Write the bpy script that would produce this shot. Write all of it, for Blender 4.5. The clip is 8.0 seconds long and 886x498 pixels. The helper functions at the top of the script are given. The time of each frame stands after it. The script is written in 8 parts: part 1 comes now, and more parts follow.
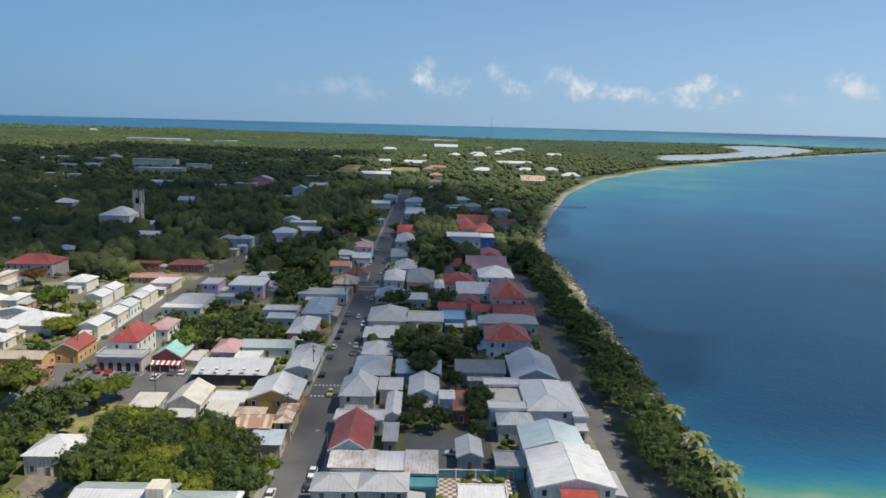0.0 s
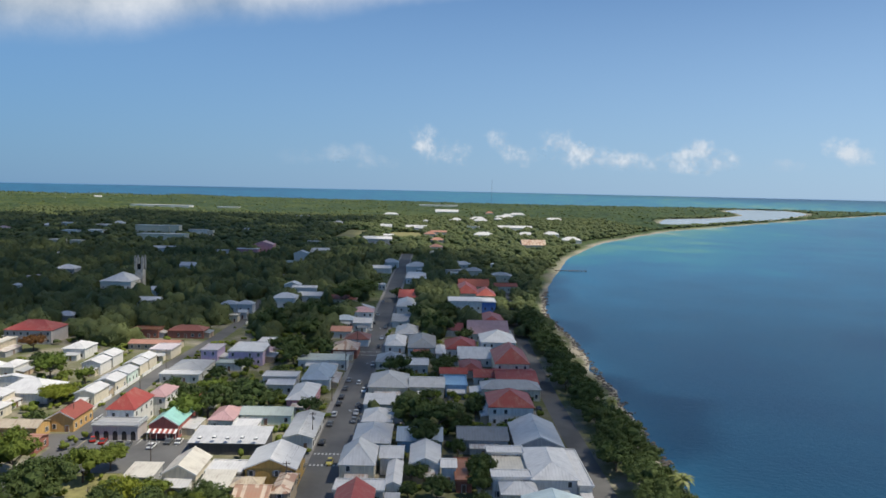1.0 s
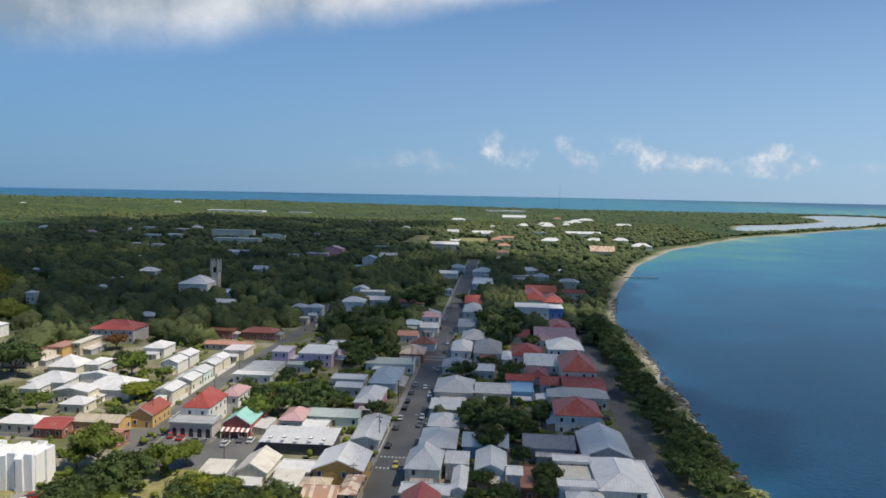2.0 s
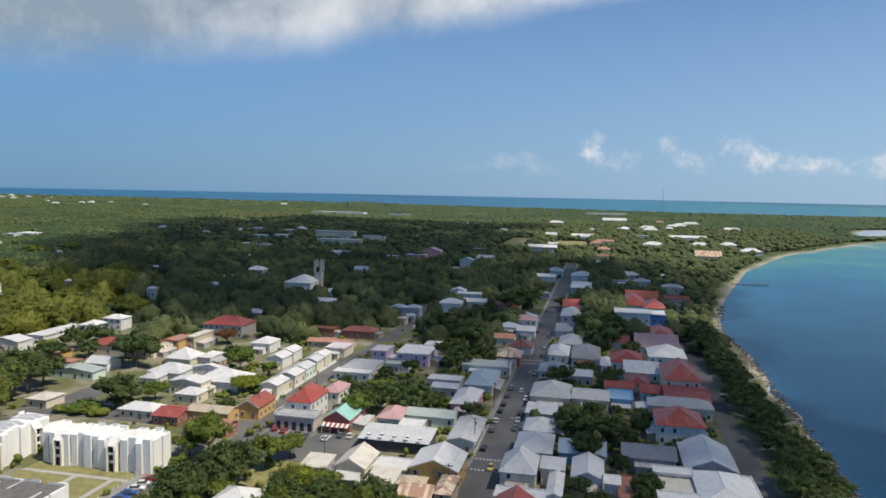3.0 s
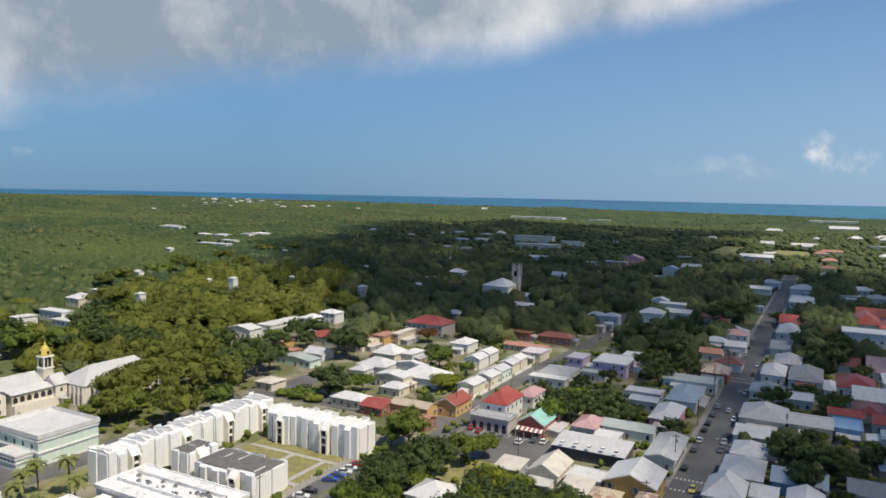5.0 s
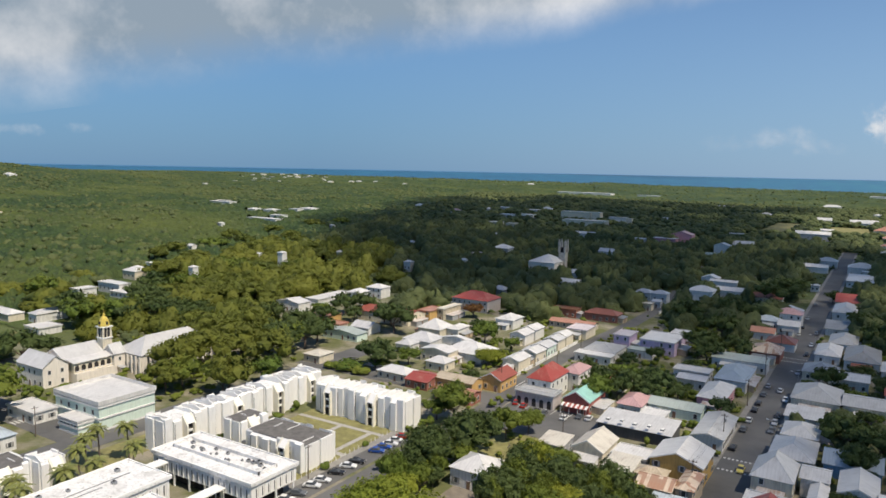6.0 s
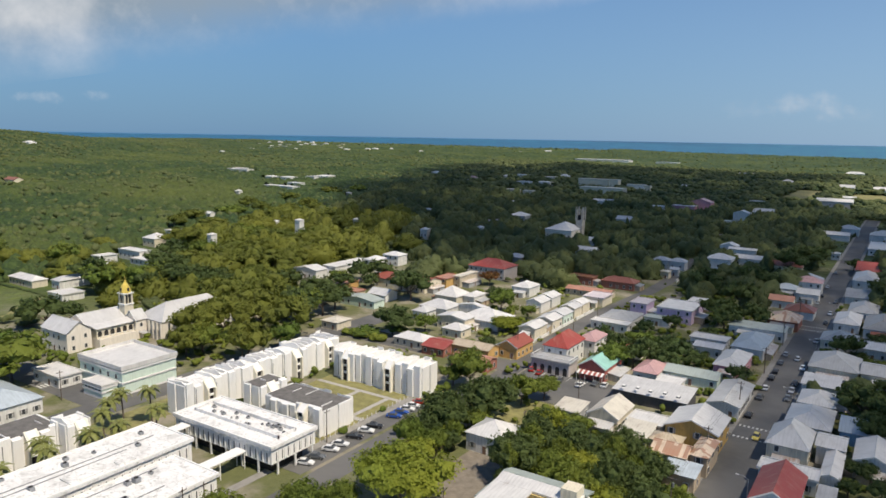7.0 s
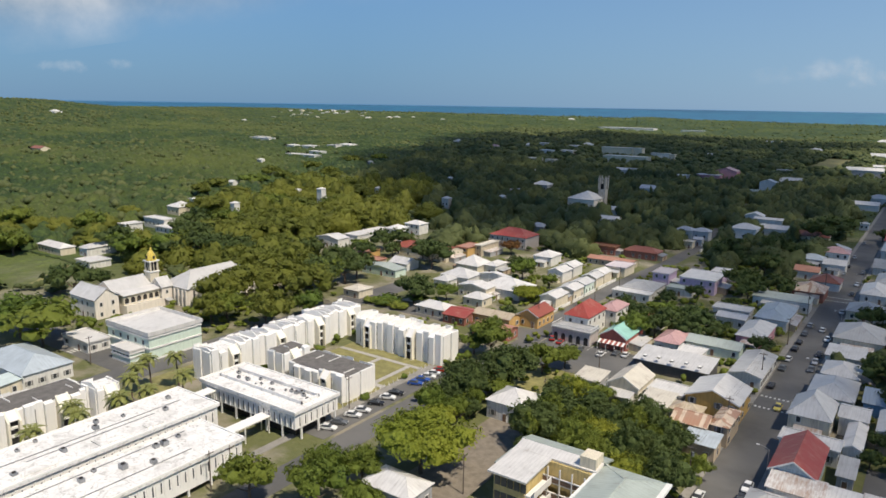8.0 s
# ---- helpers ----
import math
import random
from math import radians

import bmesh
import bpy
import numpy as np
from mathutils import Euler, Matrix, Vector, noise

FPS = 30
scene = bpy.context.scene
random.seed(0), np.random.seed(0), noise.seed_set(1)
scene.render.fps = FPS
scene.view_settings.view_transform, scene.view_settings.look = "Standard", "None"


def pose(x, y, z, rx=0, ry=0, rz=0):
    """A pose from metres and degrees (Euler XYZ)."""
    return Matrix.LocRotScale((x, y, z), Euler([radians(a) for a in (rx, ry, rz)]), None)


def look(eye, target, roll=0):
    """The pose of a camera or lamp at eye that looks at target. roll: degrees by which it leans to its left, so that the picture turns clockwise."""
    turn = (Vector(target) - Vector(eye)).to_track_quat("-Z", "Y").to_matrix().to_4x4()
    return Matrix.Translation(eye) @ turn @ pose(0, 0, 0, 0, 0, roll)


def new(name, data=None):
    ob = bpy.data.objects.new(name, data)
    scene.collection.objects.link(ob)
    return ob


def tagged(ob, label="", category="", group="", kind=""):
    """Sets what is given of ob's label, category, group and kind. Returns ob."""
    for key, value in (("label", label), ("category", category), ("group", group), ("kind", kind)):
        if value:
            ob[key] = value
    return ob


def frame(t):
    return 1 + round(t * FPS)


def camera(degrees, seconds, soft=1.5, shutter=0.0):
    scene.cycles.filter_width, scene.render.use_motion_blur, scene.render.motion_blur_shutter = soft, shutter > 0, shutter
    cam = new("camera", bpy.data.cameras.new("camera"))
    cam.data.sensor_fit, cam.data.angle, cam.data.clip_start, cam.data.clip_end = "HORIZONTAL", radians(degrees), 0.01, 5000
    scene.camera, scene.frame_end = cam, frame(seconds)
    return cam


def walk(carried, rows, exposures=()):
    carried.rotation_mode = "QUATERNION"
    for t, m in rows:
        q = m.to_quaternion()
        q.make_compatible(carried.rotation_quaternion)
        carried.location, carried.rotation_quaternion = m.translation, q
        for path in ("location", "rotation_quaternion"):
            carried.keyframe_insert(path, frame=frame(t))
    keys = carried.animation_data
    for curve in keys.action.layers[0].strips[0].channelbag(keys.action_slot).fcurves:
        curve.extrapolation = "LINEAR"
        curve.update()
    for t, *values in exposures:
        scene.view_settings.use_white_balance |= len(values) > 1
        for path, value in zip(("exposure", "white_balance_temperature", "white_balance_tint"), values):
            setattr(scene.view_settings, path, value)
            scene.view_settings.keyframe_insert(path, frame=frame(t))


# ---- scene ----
cam = camera(63.6, 8.0, soft=1.6)
EYE = (0.0, 0.0, 78.0)
# seconds, heading to the left, tilt, lean (degrees)
TURNS = (
    (0.0, -1.10, -10.08, -1.46), (0.5, -0.91, -7.31, -1.35), (1.0, -0.89, -4.91, -1.20), (1.5, -0.63, -4.59, -1.00),
    (1.7, 1.23, -4.57, -1.02), (2.8, 10.70, -4.56, -1.08), (3.0, 12.31, -4.54, -1.13), (3.5, 16.29, -4.51, -1.13),
    (4.0, 20.28, -4.47, -1.17), (4.5, 24.25, -4.44, -1.18), (5.0, 28.14, -4.45, -1.16), (5.2, 29.58, -4.60, -1.16),
    (6.3, 32.10, -7.30, -1.04), (6.5, 32.37, -7.82, -1.02), (7.0, 33.08, -9.10, -0.97), (7.5, 33.98, -10.36, -0.93),
    (8.0, 34.78, -11.61, -0.85))
walk(cam, [(t, Matrix.Translation(EYE) @ pose(0, 0, 0, 0, 0, yaw) @ pose(0, 0, 0, 90 + tilt, 0, 0) @ pose(0, 0, 0, 0, 0, -lean))
           for t, yaw, tilt, lean in TURNS],
     [(0.0, 0.0, 6350, 10), (4.0, 0.0, 6550, 11), (8.0, 0.0, 6750, 12)])

# ---- light: a high sun in the west, over the sea, and a clear tropical sky ----
SUN_EL, SUN_AZ = 58.0, 104.0   # azimuth from +y towards +x
world = bpy.data.worlds.new("sky")
scene.world = world
world.use_nodes = True
wn, wl = world.node_tree.nodes, world.node_tree.links
sky = wn.new("ShaderNodeTexSky")
sky.sky_type, sky.sun_disc = "NISHITA", False
sky.sun_elevation, sky.sun_rotation = radians(SUN_EL), radians(-SUN_AZ)
sky.altitude, sky.air_density, sky.dust_density, sky.ozone_density = 60.0, 0.85, 0.0, 4.5
wn["Background"].inputs["Strength"].default_value = 0.104
tint = wn.new("ShaderNodeMix")
tint.data_type, tint.blend_type = "RGBA", "MULTIPLY"
tint.inputs[0].default_value = 1.0
tint.inputs[7].default_value = (0.83, 1.02, 1.13, 1)
wl.new(sky.outputs[0], tint.inputs[6])
wl.new(tint.outputs[2], wn["Background"].inputs["Color"])
SUN_WAY = Vector((math.sin(radians(SUN_AZ)) * math.cos(radians(SUN_EL)), math.cos(radians(SUN_AZ)) * math.cos(radians(SUN_EL)), math.sin(radians(SUN_EL))))
lamp = bpy.data.lights.new("sun", "SUN")
lamp.energy, lamp.angle, lamp.color = 5.1, radians(0.6), (1.0, 0.925, 0.79)
sun = new("sun", lamp)
sun.matrix_world = look(SUN_WAY * 800, (0, 0, 0))

# ---- materials ----
def nodes_of(name):
    m = bpy.data.materials.new(name)
    m.use_nodes = True
    t = m.node_tree
    return m, t, t.nodes["Principled BSDF"]


def nd(t, kind, **sets):
    n = t.nodes.new("ShaderNode" + kind)
    for k, v in sets.items():
        if k in n.inputs:
            n.inputs[k].default_value = v
    return n


def noise_tex(t, coords, scale, detail=4.0, rough=0.55):
    n = nd(t, "TexNoise", Scale=scale, Detail=detail, Roughness=rough)
    t.links.new(coords, n.inputs["Vector"])
    return n.outputs["Fac"]


def ramp(t, fac, stops):
    r = t.nodes.new("ShaderNodeValToRGB")
    e = r.color_ramp.elements
    while len(e) < len(stops):
        e.new(0.5)
    for el, (p, c) in zip(e, stops):
        el.position, el.color = p, (*c, 1) if len(c) == 3 else c
    t.links.new(fac, r.inputs[0])
    return r.outputs["Color"]


def mixc(t, fac, a, b, mode="MIX"):
    n = t.nodes.new("ShaderNodeMix")
    n.data_type, n.blend_type = "RGBA", mode
    for sock, val in ((n.inputs[0], fac), (n.inputs[6], a), (n.inputs[7], b)):
        if hasattr(val, "is_output"):
            t.links.new(val, sock)
        elif isinstance(val, (int, float)):
            sock.default_value = val
        else:
            sock.default_value = (*val, 1)
    return n.outputs[2]


def calc(t, op, a, b=0.0, c=0.0):
    n = t.nodes.new("ShaderNodeMath")
    n.operation = op
    for sock, val in zip(n.inputs, (a, b, c)):
        if hasattr(val, "is_output"):
            t.links.new(val, sock)
        else:
            sock.default_value = val
    return n.outputs[0]


def bump(t, p, height, strength, distance):
    b = nd(t, "Bump", Strength=strength, Distance=distance)
    t.links.new(height, b.inputs["Height"])
    t.links.new(b.outputs[0], p.inputs["Normal"])


def place(t):
    return t.nodes.new("ShaderNodeNewGeometry").outputs["Position"]


def shade(c, k):
    return tuple(max(0.0, min(1.0, v * k)) for v in c)


def plain(name, colour, rough=0.6, metal=0.0, vary=0.25, scale=1.5):
    """A painted or plain surface with a little grain and grime."""
    m, t, p = nodes_of(name)
    pos = place(t)
    a = noise_tex(t, pos, scale, 5)
    b = noise_tex(t, pos, scale * 9, 3)
    both = calc(t, "ADD", calc(t, "MULTIPLY", a, 0.7), calc(t, "MULTIPLY", b, 0.3))
    t.links.new(ramp(t, both, [(0.3, shade(colour, 1 - vary)), (0.65, colour)]), p.inputs["Base Color"])
    p.inputs["Roughness"].default_value, p.inputs["Metallic"].default_value = rough, metal
    bump(t, p, b, 0.15, 0.02)
    return m


def wall_paint(name, colour, grime=0.35):
    """Painted masonry or boards, with vertical streaks of grime."""
    m, t, p = nodes_of(name)
    pos = place(t)
    mp = nd(t, "Mapping")
    mp.inputs["Scale"].default_value = (1.6, 1.6, 0.22)
    t.links.new(pos, mp.inputs["Vector"])
    streak = noise_tex(t, mp.outputs[0], 1.3, 6, 0.65)
    fine = noise_tex(t, pos, 14, 3)
    info = t.nodes.new("ShaderNodeObjectInfo")
    base = mixc(t, calc(t, "MULTIPLY", info.outputs["Random"], 0.35), colour, shade(colour, 0.8))
    dirty = mixc(t, ramp(t, streak, [(0.42, (1, 1, 1)), (0.72, (0, 0, 0))]), shade(colour, 1 - grime), base)
    t.links.new(mixc(t, calc(t, "MULTIPLY", fine, 0.12), dirty, (0.3, 0.28, 0.25)), p.inputs["Base Color"])
    p.inputs["Roughness"].default_value = 0.75
    bump(t, p, fine, 0.2, 0.03)
    return m


def metal_roof(name, colour, rust=0.15, rust_colour=(0.24, 0.1, 0.05), rough=0.45, seam=0.42):
    """Corrugated or seamed sheet with ribs down the slope, sheet laps, stains and rust."""
    m, t, p = nodes_of(name)
    geo = t.nodes.new("ShaderNodeNewGeometry")
    sp, sn = t.nodes.new("ShaderNodeSeparateXYZ"), t.nodes.new("ShaderNodeSeparateXYZ")
    t.links.new(geo.outputs["Position"], sp.inputs[0])
    t.links.new(geo.outputs["Normal"], sn.inputs[0])
    ax, ay = calc(t, "ABSOLUTE", sn.outputs[0]), calc(t, "ABSOLUTE", sn.outputs[1])
    side = calc(t, "GREATER_THAN", ax, ay)
    along = calc(t, "ADD", calc(t, "MULTIPLY", side, sp.outputs[1]), calc(t, "MULTIPLY", calc(t, "SUBTRACT", 1.0, side), sp.outputs[0]))
    down = calc(t, "ADD", calc(t, "MULTIPLY", side, sp.outputs[0]), calc(t, "MULTIPLY", calc(t, "SUBTRACT", 1.0, side), sp.outputs[1]))
    rib = calc(t, "PINGPONG", along, seam)
    ridge = calc(t, "GREATER_THAN", rib, seam * 0.8)
    cell = t.nodes.new("ShaderNodeCombineXYZ")
    t.links.new(calc(t, "FLOOR", calc(t, "DIVIDE", along, 0.95)), cell.inputs[0])
    t.links.new(calc(t, "FLOOR", calc(t, "DIVIDE", down, 3.1)), cell.inputs[1])
    white = t.nodes.new("ShaderNodeTexWhiteNoise")
    t.links.new(cell.outputs[0], white.inputs["Vector"])
    sheet = white.outputs["Value"]
    streak_at = t.nodes.new("ShaderNodeCombineXYZ")
    t.links.new(calc(t, "MULTIPLY", along, 2.4), streak_at.inputs[0])
    t.links.new(calc(t, "MULTIPLY", down, 0.3), streak_at.inputs[1])
    streak = noise_tex(t, streak_at.outputs[0], 1.0, 6, 0.7)
    blotch = noise_tex(t, geo.outputs["Position"], 0.35, 5, 0.6)
    info = t.nodes.new("ShaderNodeObjectInfo")
    base = mixc(t, calc(t, "MULTIPLY", sheet, 0.3), colour, shade(colour, 0.72))
    base = mixc(t, calc(t, "MULTIPLY", info.outputs["Random"], 0.4), base, shade(colour, 0.78))
    if rust >= 0.45:   # sheets of different age side by side
        base = mixc(t, calc(t, "MULTIPLY", calc(t, "GREATER_THAN", sheet, 0.55), 0.85), base, rust_colour)
    worn = calc(t, "ADD", calc(t, "MULTIPLY", streak, 0.55), calc(t, "MULTIPLY", blotch, 0.45))
    dirt = ramp(t, worn, [(0.45, (0, 0, 0)), (0.75, (0.75, 0.75, 0.75))])
    base = mixc(t, dirt, base, shade(colour, 0.5))
    lo = 0.75 - rust * 0.5 if rust < 0.45 else 0.66
    base = mixc(t, ramp(t, worn, [(lo - 0.1, (0, 0, 0)), (lo + 0.08, (0.9, 0.9, 0.9))]), base, rust_colour)
    t.links.new(mixc(t, calc(t, "MULTIPLY", ridge, 0.25), base, shade(colour, 0.55)), p.inputs["Base Color"])
    p.inputs["Roughness"].default_value, p.inputs["Metallic"].default_value = rough, 0.1
    bump(t, p, calc(t, "ADD", rib, calc(t, "MULTIPLY", sheet, 0.1)), 0.35, 0.05)
    return m


def leafage(name, dark, light, yellow):
    m, t, p = nodes_of(name)
    geo = t.nodes.new("ShaderNodeNewGeometry")
    info = t.nodes.new("ShaderNodeObjectInfo")
    patch = noise_tex(t, geo.outputs["Position"], 0.22, 3)
    big = noise_tex(t, geo.outputs["Position"], 0.02, 2)
    leaf = mixc(t, geo.outputs["Random Per Island"], dark, light)
    leaf = mixc(t, ramp(t, patch, [(0.4, (0, 0, 0)), (0.62, (0.8, 0.8, 0.8))]), leaf, light)
    tone = calc(t, "MULTIPLY", info.outputs["Random"], 0.42)
    leaf = mixc(t, tone, leaf, yellow)
    kin = t.nodes.new("ShaderNodeAttribute")   # each tree of a wood has a green of its own
    kin.attribute_name = "tone"
    own = calc(t, "MULTIPLY", calc(t, "POWER", kin.outputs["Fac"], 2.0), 0.85)
    leaf = mixc(t, own, leaf, tuple(1.1 * c for c in yellow))
    leaf = mixc(t, ramp(t, big, [(0.45, (0, 0, 0)), (0.6, (0.5, 0.5, 0.5))]), leaf, yellow)
    t.links.new(leaf, p.inputs["Base Color"])
    p.inputs["Roughness"].default_value = 0.62
    p.inputs["Specular IOR Level"].default_value = 0.25
    fine = noise_tex(t, geo.outputs["Position"], 2.2, 4, 0.7)
    bump(t, p, fine, 0.7, 0.35)
    thin = t.nodes.new("ShaderNodeBsdfTranslucent")
    t.links.new(leaf, thin.inputs["Color"])
    both = t.nodes.new("ShaderNodeMixShader")
    both.inputs[0].default_value = 0.35
    t.links.new(p.outputs[0], both.inputs[1])
    t.links.new(thin.outputs[0], both.inputs[2])
    t.links.new(both.outputs[0], t.nodes["Material Output"].inputs["Surface"])
    return m


M_LEAF = leafage("leaves", (0.062, 0.100, 0.018), (0.125, 0.185, 0.030), (0.20, 0.225, 0.036))
M_LEAF_DARK = leafage("dark_leaves", (0.034, 0.056, 0.018), (0.068, 0.106, 0.030), (0.104, 0.136, 0.038))
M_WOODS = leafage("woods_leaves", (0.044, 0.066, 0.032), (0.104, 0.140, 0.056), (0.144, 0.166, 0.060))
M_LEAF_OLIVE = leafage("olive_leaves", (0.062, 0.082, 0.017), (0.132, 0.160, 0.027), (0.178, 0.188, 0.031))


def canopy_leaves():
    """Scrub seen from afar: clumps of green, hollows painted darker as shade, wide yellow-green and dark patches."""
    m, t, p = nodes_of("scrub_canopy")
    pos = place(t)
    fine, mid, wide, vast = noise_tex(t, pos, 0.55, 4, 0.7), noise_tex(t, pos, 0.11, 4, 0.6), noise_tex(t, pos, 0.016, 4, 0.6), noise_tex(t, pos, 0.0032, 3, 0.55)
    # low points of the bump get dark green, painting the shade in hollows
    c = mixc(t, ramp(t, fine, [(0.36, (0, 0, 0)), (0.64, (1, 1, 1))]), (0.020, 0.040, 0.014), (0.060, 0.094, 0.026))
    c = mixc(t, ramp(t, mid, [(0.45, (0, 0, 0)), (0.62, (0.7, 0.7, 0.7))]), c, (0.015, 0.031, 0.013))
    c = mixc(t, ramp(t, wide, [(0.50, (0, 0, 0)), (0.64, (0.6, 0.6, 0.6))]), c, (0.090, 0.112, 0.027))
    c = mixc(t, ramp(t, vast, [(0.50, (0, 0, 0)), (0.62, (0.45, 0.45, 0.45))]), c, (0.112, 0.128, 0.030))
    t.links.new(c, p.inputs["Base Color"])
    p.inputs["Roughness"].default_value = 0.7
    p.inputs["Specular IOR Level"].default_value = 0.2
    bump(t, p, fine, 0.8, 0.6)
    return m


M_CANOPY = canopy_leaves()
M_FLAME = leafage("red_flower_leaves", (0.06, 0.03, 0.012), (0.3, 0.07, 0.03), (0.12, 0.1, 0.03))
M_LEAF_YELLOW = leafage("yellow_leaves", (0.14, 0.185, 0.022), (0.23, 0.28, 0.036), (0.30, 0.30, 0.036))
M_BARK = plain("bark", (0.16, 0.12, 0.09), 0.9, 0, 0.5, 3)
M_PALM = plain("palm_fronds", (0.22, 0.235, 0.055), 0.5, 0, 0.5, 2)

ROOFS = {
    "white": ("white sheet-metal", metal_roof("white_roof", (0.72, 0.70, 0.67), 0.12)),
    "silver": ("pale grey galvanised", metal_roof("silver_roof", (0.62, 0.61, 0.595), 0.1, rough=0.42)),
    "grey": ("grey metal", metal_roof("grey_roof", (0.45, 0.45, 0.445), 0.15)),
    "dkgrey": ("weathered dark grey", metal_roof("dark_grey_roof", (0.26, 0.27, 0.28), 0.2)),
    "bluegrey": ("blue-grey metal", metal_roof("blue_grey_roof", (0.47, 0.53, 0.57), 0.08)),
    "greygreen": ("grey-green metal", metal_roof("grey_green_roof", (0.42, 0.47, 0.43), 0.15)),
    "red": ("bright red metal", metal_roof("red_roof", (0.37, 0.07, 0.052), 0.3, (0.5, 0.25, 0.18))),
    "darkred": ("dull dark red", metal_roof("dark_red_roof", (0.24, 0.05, 0.045), 0.25)),
    "redtile": ("worn red metal", metal_roof("worn_red_roof", (0.36, 0.1, 0.07), 0.25)),
    "rustred": ("rust-red metal", metal_roof("rust_red_roof", (0.33, 0.12, 0.08), 0.3)),
    "pinkroof": ("faded pink metal", metal_roof("pink_roof", (0.55, 0.34, 0.33), 0.15)),
    "rustpink": ("faded terracotta", metal_roof("terracotta_roof", (0.50, 0.25, 0.17), 0.2)),
    "rusty": ("white rust-streaked metal", metal_roof("rust_streaked_roof", (0.68, 0.66, 0.63), 0.42, (0.36, 0.22, 0.15))),
    "rusttan": ("rusted tan and orange metal", metal_roof("rusted_roof", (0.70, 0.56, 0.42), 0.46, (0.36, 0.17, 0.10))),
    "rust": ("rusted brown", metal_roof("rust_roof", (0.33, 0.15, 0.09), 0.5)),
    "tanroof": ("dusty tan metal", metal_roof("tan_roof", (0.56, 0.47, 0.34), 0.25)),
    "cream": ("cream metal", metal_roof("cream_roof", (0.68, 0.63, 0.53), 0.2)),
    "pinkwhite": ("pinkish white", metal_roof("pinkish_roof", (0.70, 0.62, 0.62), 0.1)),
    "mint": ("pale mint metal", metal_roof("mint_roof", (0.64, 0.73, 0.70), 0.1)),
    "teal": ("teal painted", metal_roof("teal_roof", (0.10, 0.30, 0.32), 0.15)),
    "tealroof": ("sea-green metal", metal_roof("sea_green_roof", (0.34, 0.62, 0.54), 0.12)),
    "blue": ("light blue metal", metal_roof("blue_roof", (0.22, 0.38, 0.55), 0.12)),
}
WALLS = {
    "paleblue": ("pale blue-grey", wall_paint("pale_blue_wall", (0.42, 0.52, 0.56))),
    "white": ("white", wall_paint("white_wall", (0.74, 0.73, 0.69))),
    "cream": ("cream", wall_paint("cream_wall", (0.72, 0.65, 0.50))),
    "yellow": ("yellow", wall_paint("yellow_wall", (0.62, 0.48, 0.2))),
    "mustard": ("mustard yellow", wall_paint("mustard_wall", (0.52, 0.33, 0.09))),
    "orange": ("ochre", wall_paint("ochre_wall", (0.62, 0.38, 0.13))),
    "tan": ("tan", wall_paint("tan_wall", (0.5, 0.4, 0.28))),
    "grey": ("grey", wall_paint("grey_wall", (0.40, 0.41, 0.42))),
    "black": ("dark grey", wall_paint("dark_wall", (0.07, 0.07, 0.075))),
    "teal": ("teal", wall_paint("teal_wall", (0.12, 0.33, 0.35))),
    "mint": ("mint green", wall_paint("mint_wall", (0.62, 0.74, 0.64), 0.2)),
    "blue": ("light blue", wall_paint("blue_wall", (0.22, 0.40, 0.6))),
    "bluewall": ("bright blue", wall_paint("bright_blue_wall", (0.1, 0.22, 0.55))),
    "purple": ("violet", wall_paint("violet_wall", (0.36, 0.24, 0.58))),
    "lilac": ("lilac", wall_paint("lilac_wall", (0.64, 0.49, 0.66))),
    "pink": ("pink", wall_paint("pink_wall", (0.60, 0.28, 0.33))),
    "brick": ("brick red", wall_paint("brick_wall", (0.33, 0.12, 0.08))),
    "arcade": ("pale grey arcaded", wall_paint("arcade_wall", (0.55, 0.5, 0.48))),
    "redstripe": ("dark red", wall_paint("red_wall", (0.36, 0.09, 0.07))),
    "stone": ("pale stone", wall_paint("stone_wall", (0.80, 0.74, 0.65), 0.22)),
    "ruin": ("weathered cream", wall_paint("ruin_wall", (0.55, 0.48, 0.36), 0.6)),
}
M_WHITE = wall_paint("white_trim", (0.78, 0.77, 0.74), 0.2)
M_BLOCK = wall_paint("block_render", (0.86, 0.845, 0.81), 0.14)
M_BAY = wall_paint("cream_block_render", (0.84, 0.79, 0.66), 0.2)
M_BLOCK_GREY = wall_paint("block_panel", (0.84, 0.835, 0.82), 0.2)


def stained_deck():
    """A white-coated flat roof with puddle stains, mildew and patched strips."""
    m, t, p = nodes_of("weathered_white_deck")
    pos = place(t)
    big, mid, fine = noise_tex(t, pos, 0.22, 6, 0.7), noise_tex(t, pos, 0.9, 6, 0.7), noise_tex(t, pos, 6, 3)
    c = mixc(t, ramp(t, big, [(0.5, (0, 0, 0)), (0.66, (0.8, 0.8, 0.8))]), (0.76, 0.75, 0.73), (0.5, 0.49, 0.47))
    c = mixc(t, ramp(t, mid, [(0.54, (0, 0, 0)), (0.68, (0.9, 0.9, 0.9))]), c, (0.3, 0.29, 0.27))
    vor = t.nodes.new("ShaderNodeTexVoronoi")
    vor.feature = "DISTANCE_TO_EDGE"
    vor.inputs["Scale"].default_value = 0.33
    t.links.new(pos, vor.inputs["Vector"])
    c = mixc(t, ramp(t, vor.outputs["Distance"], [(0.0, (0.45, 0.45, 0.45)), (0.03, (0, 0, 0))]), c, (0.35, 0.33, 0.31))
    t.links.new(mixc(t, calc(t, "MULTIPLY", fine, 0.12), c, (0.4, 0.38, 0.35)), p.inputs["Base Color"])
    p.inputs["Roughness"].default_value = 0.85
    bump(t, p, mid, 0.2, 0.05)
    return m


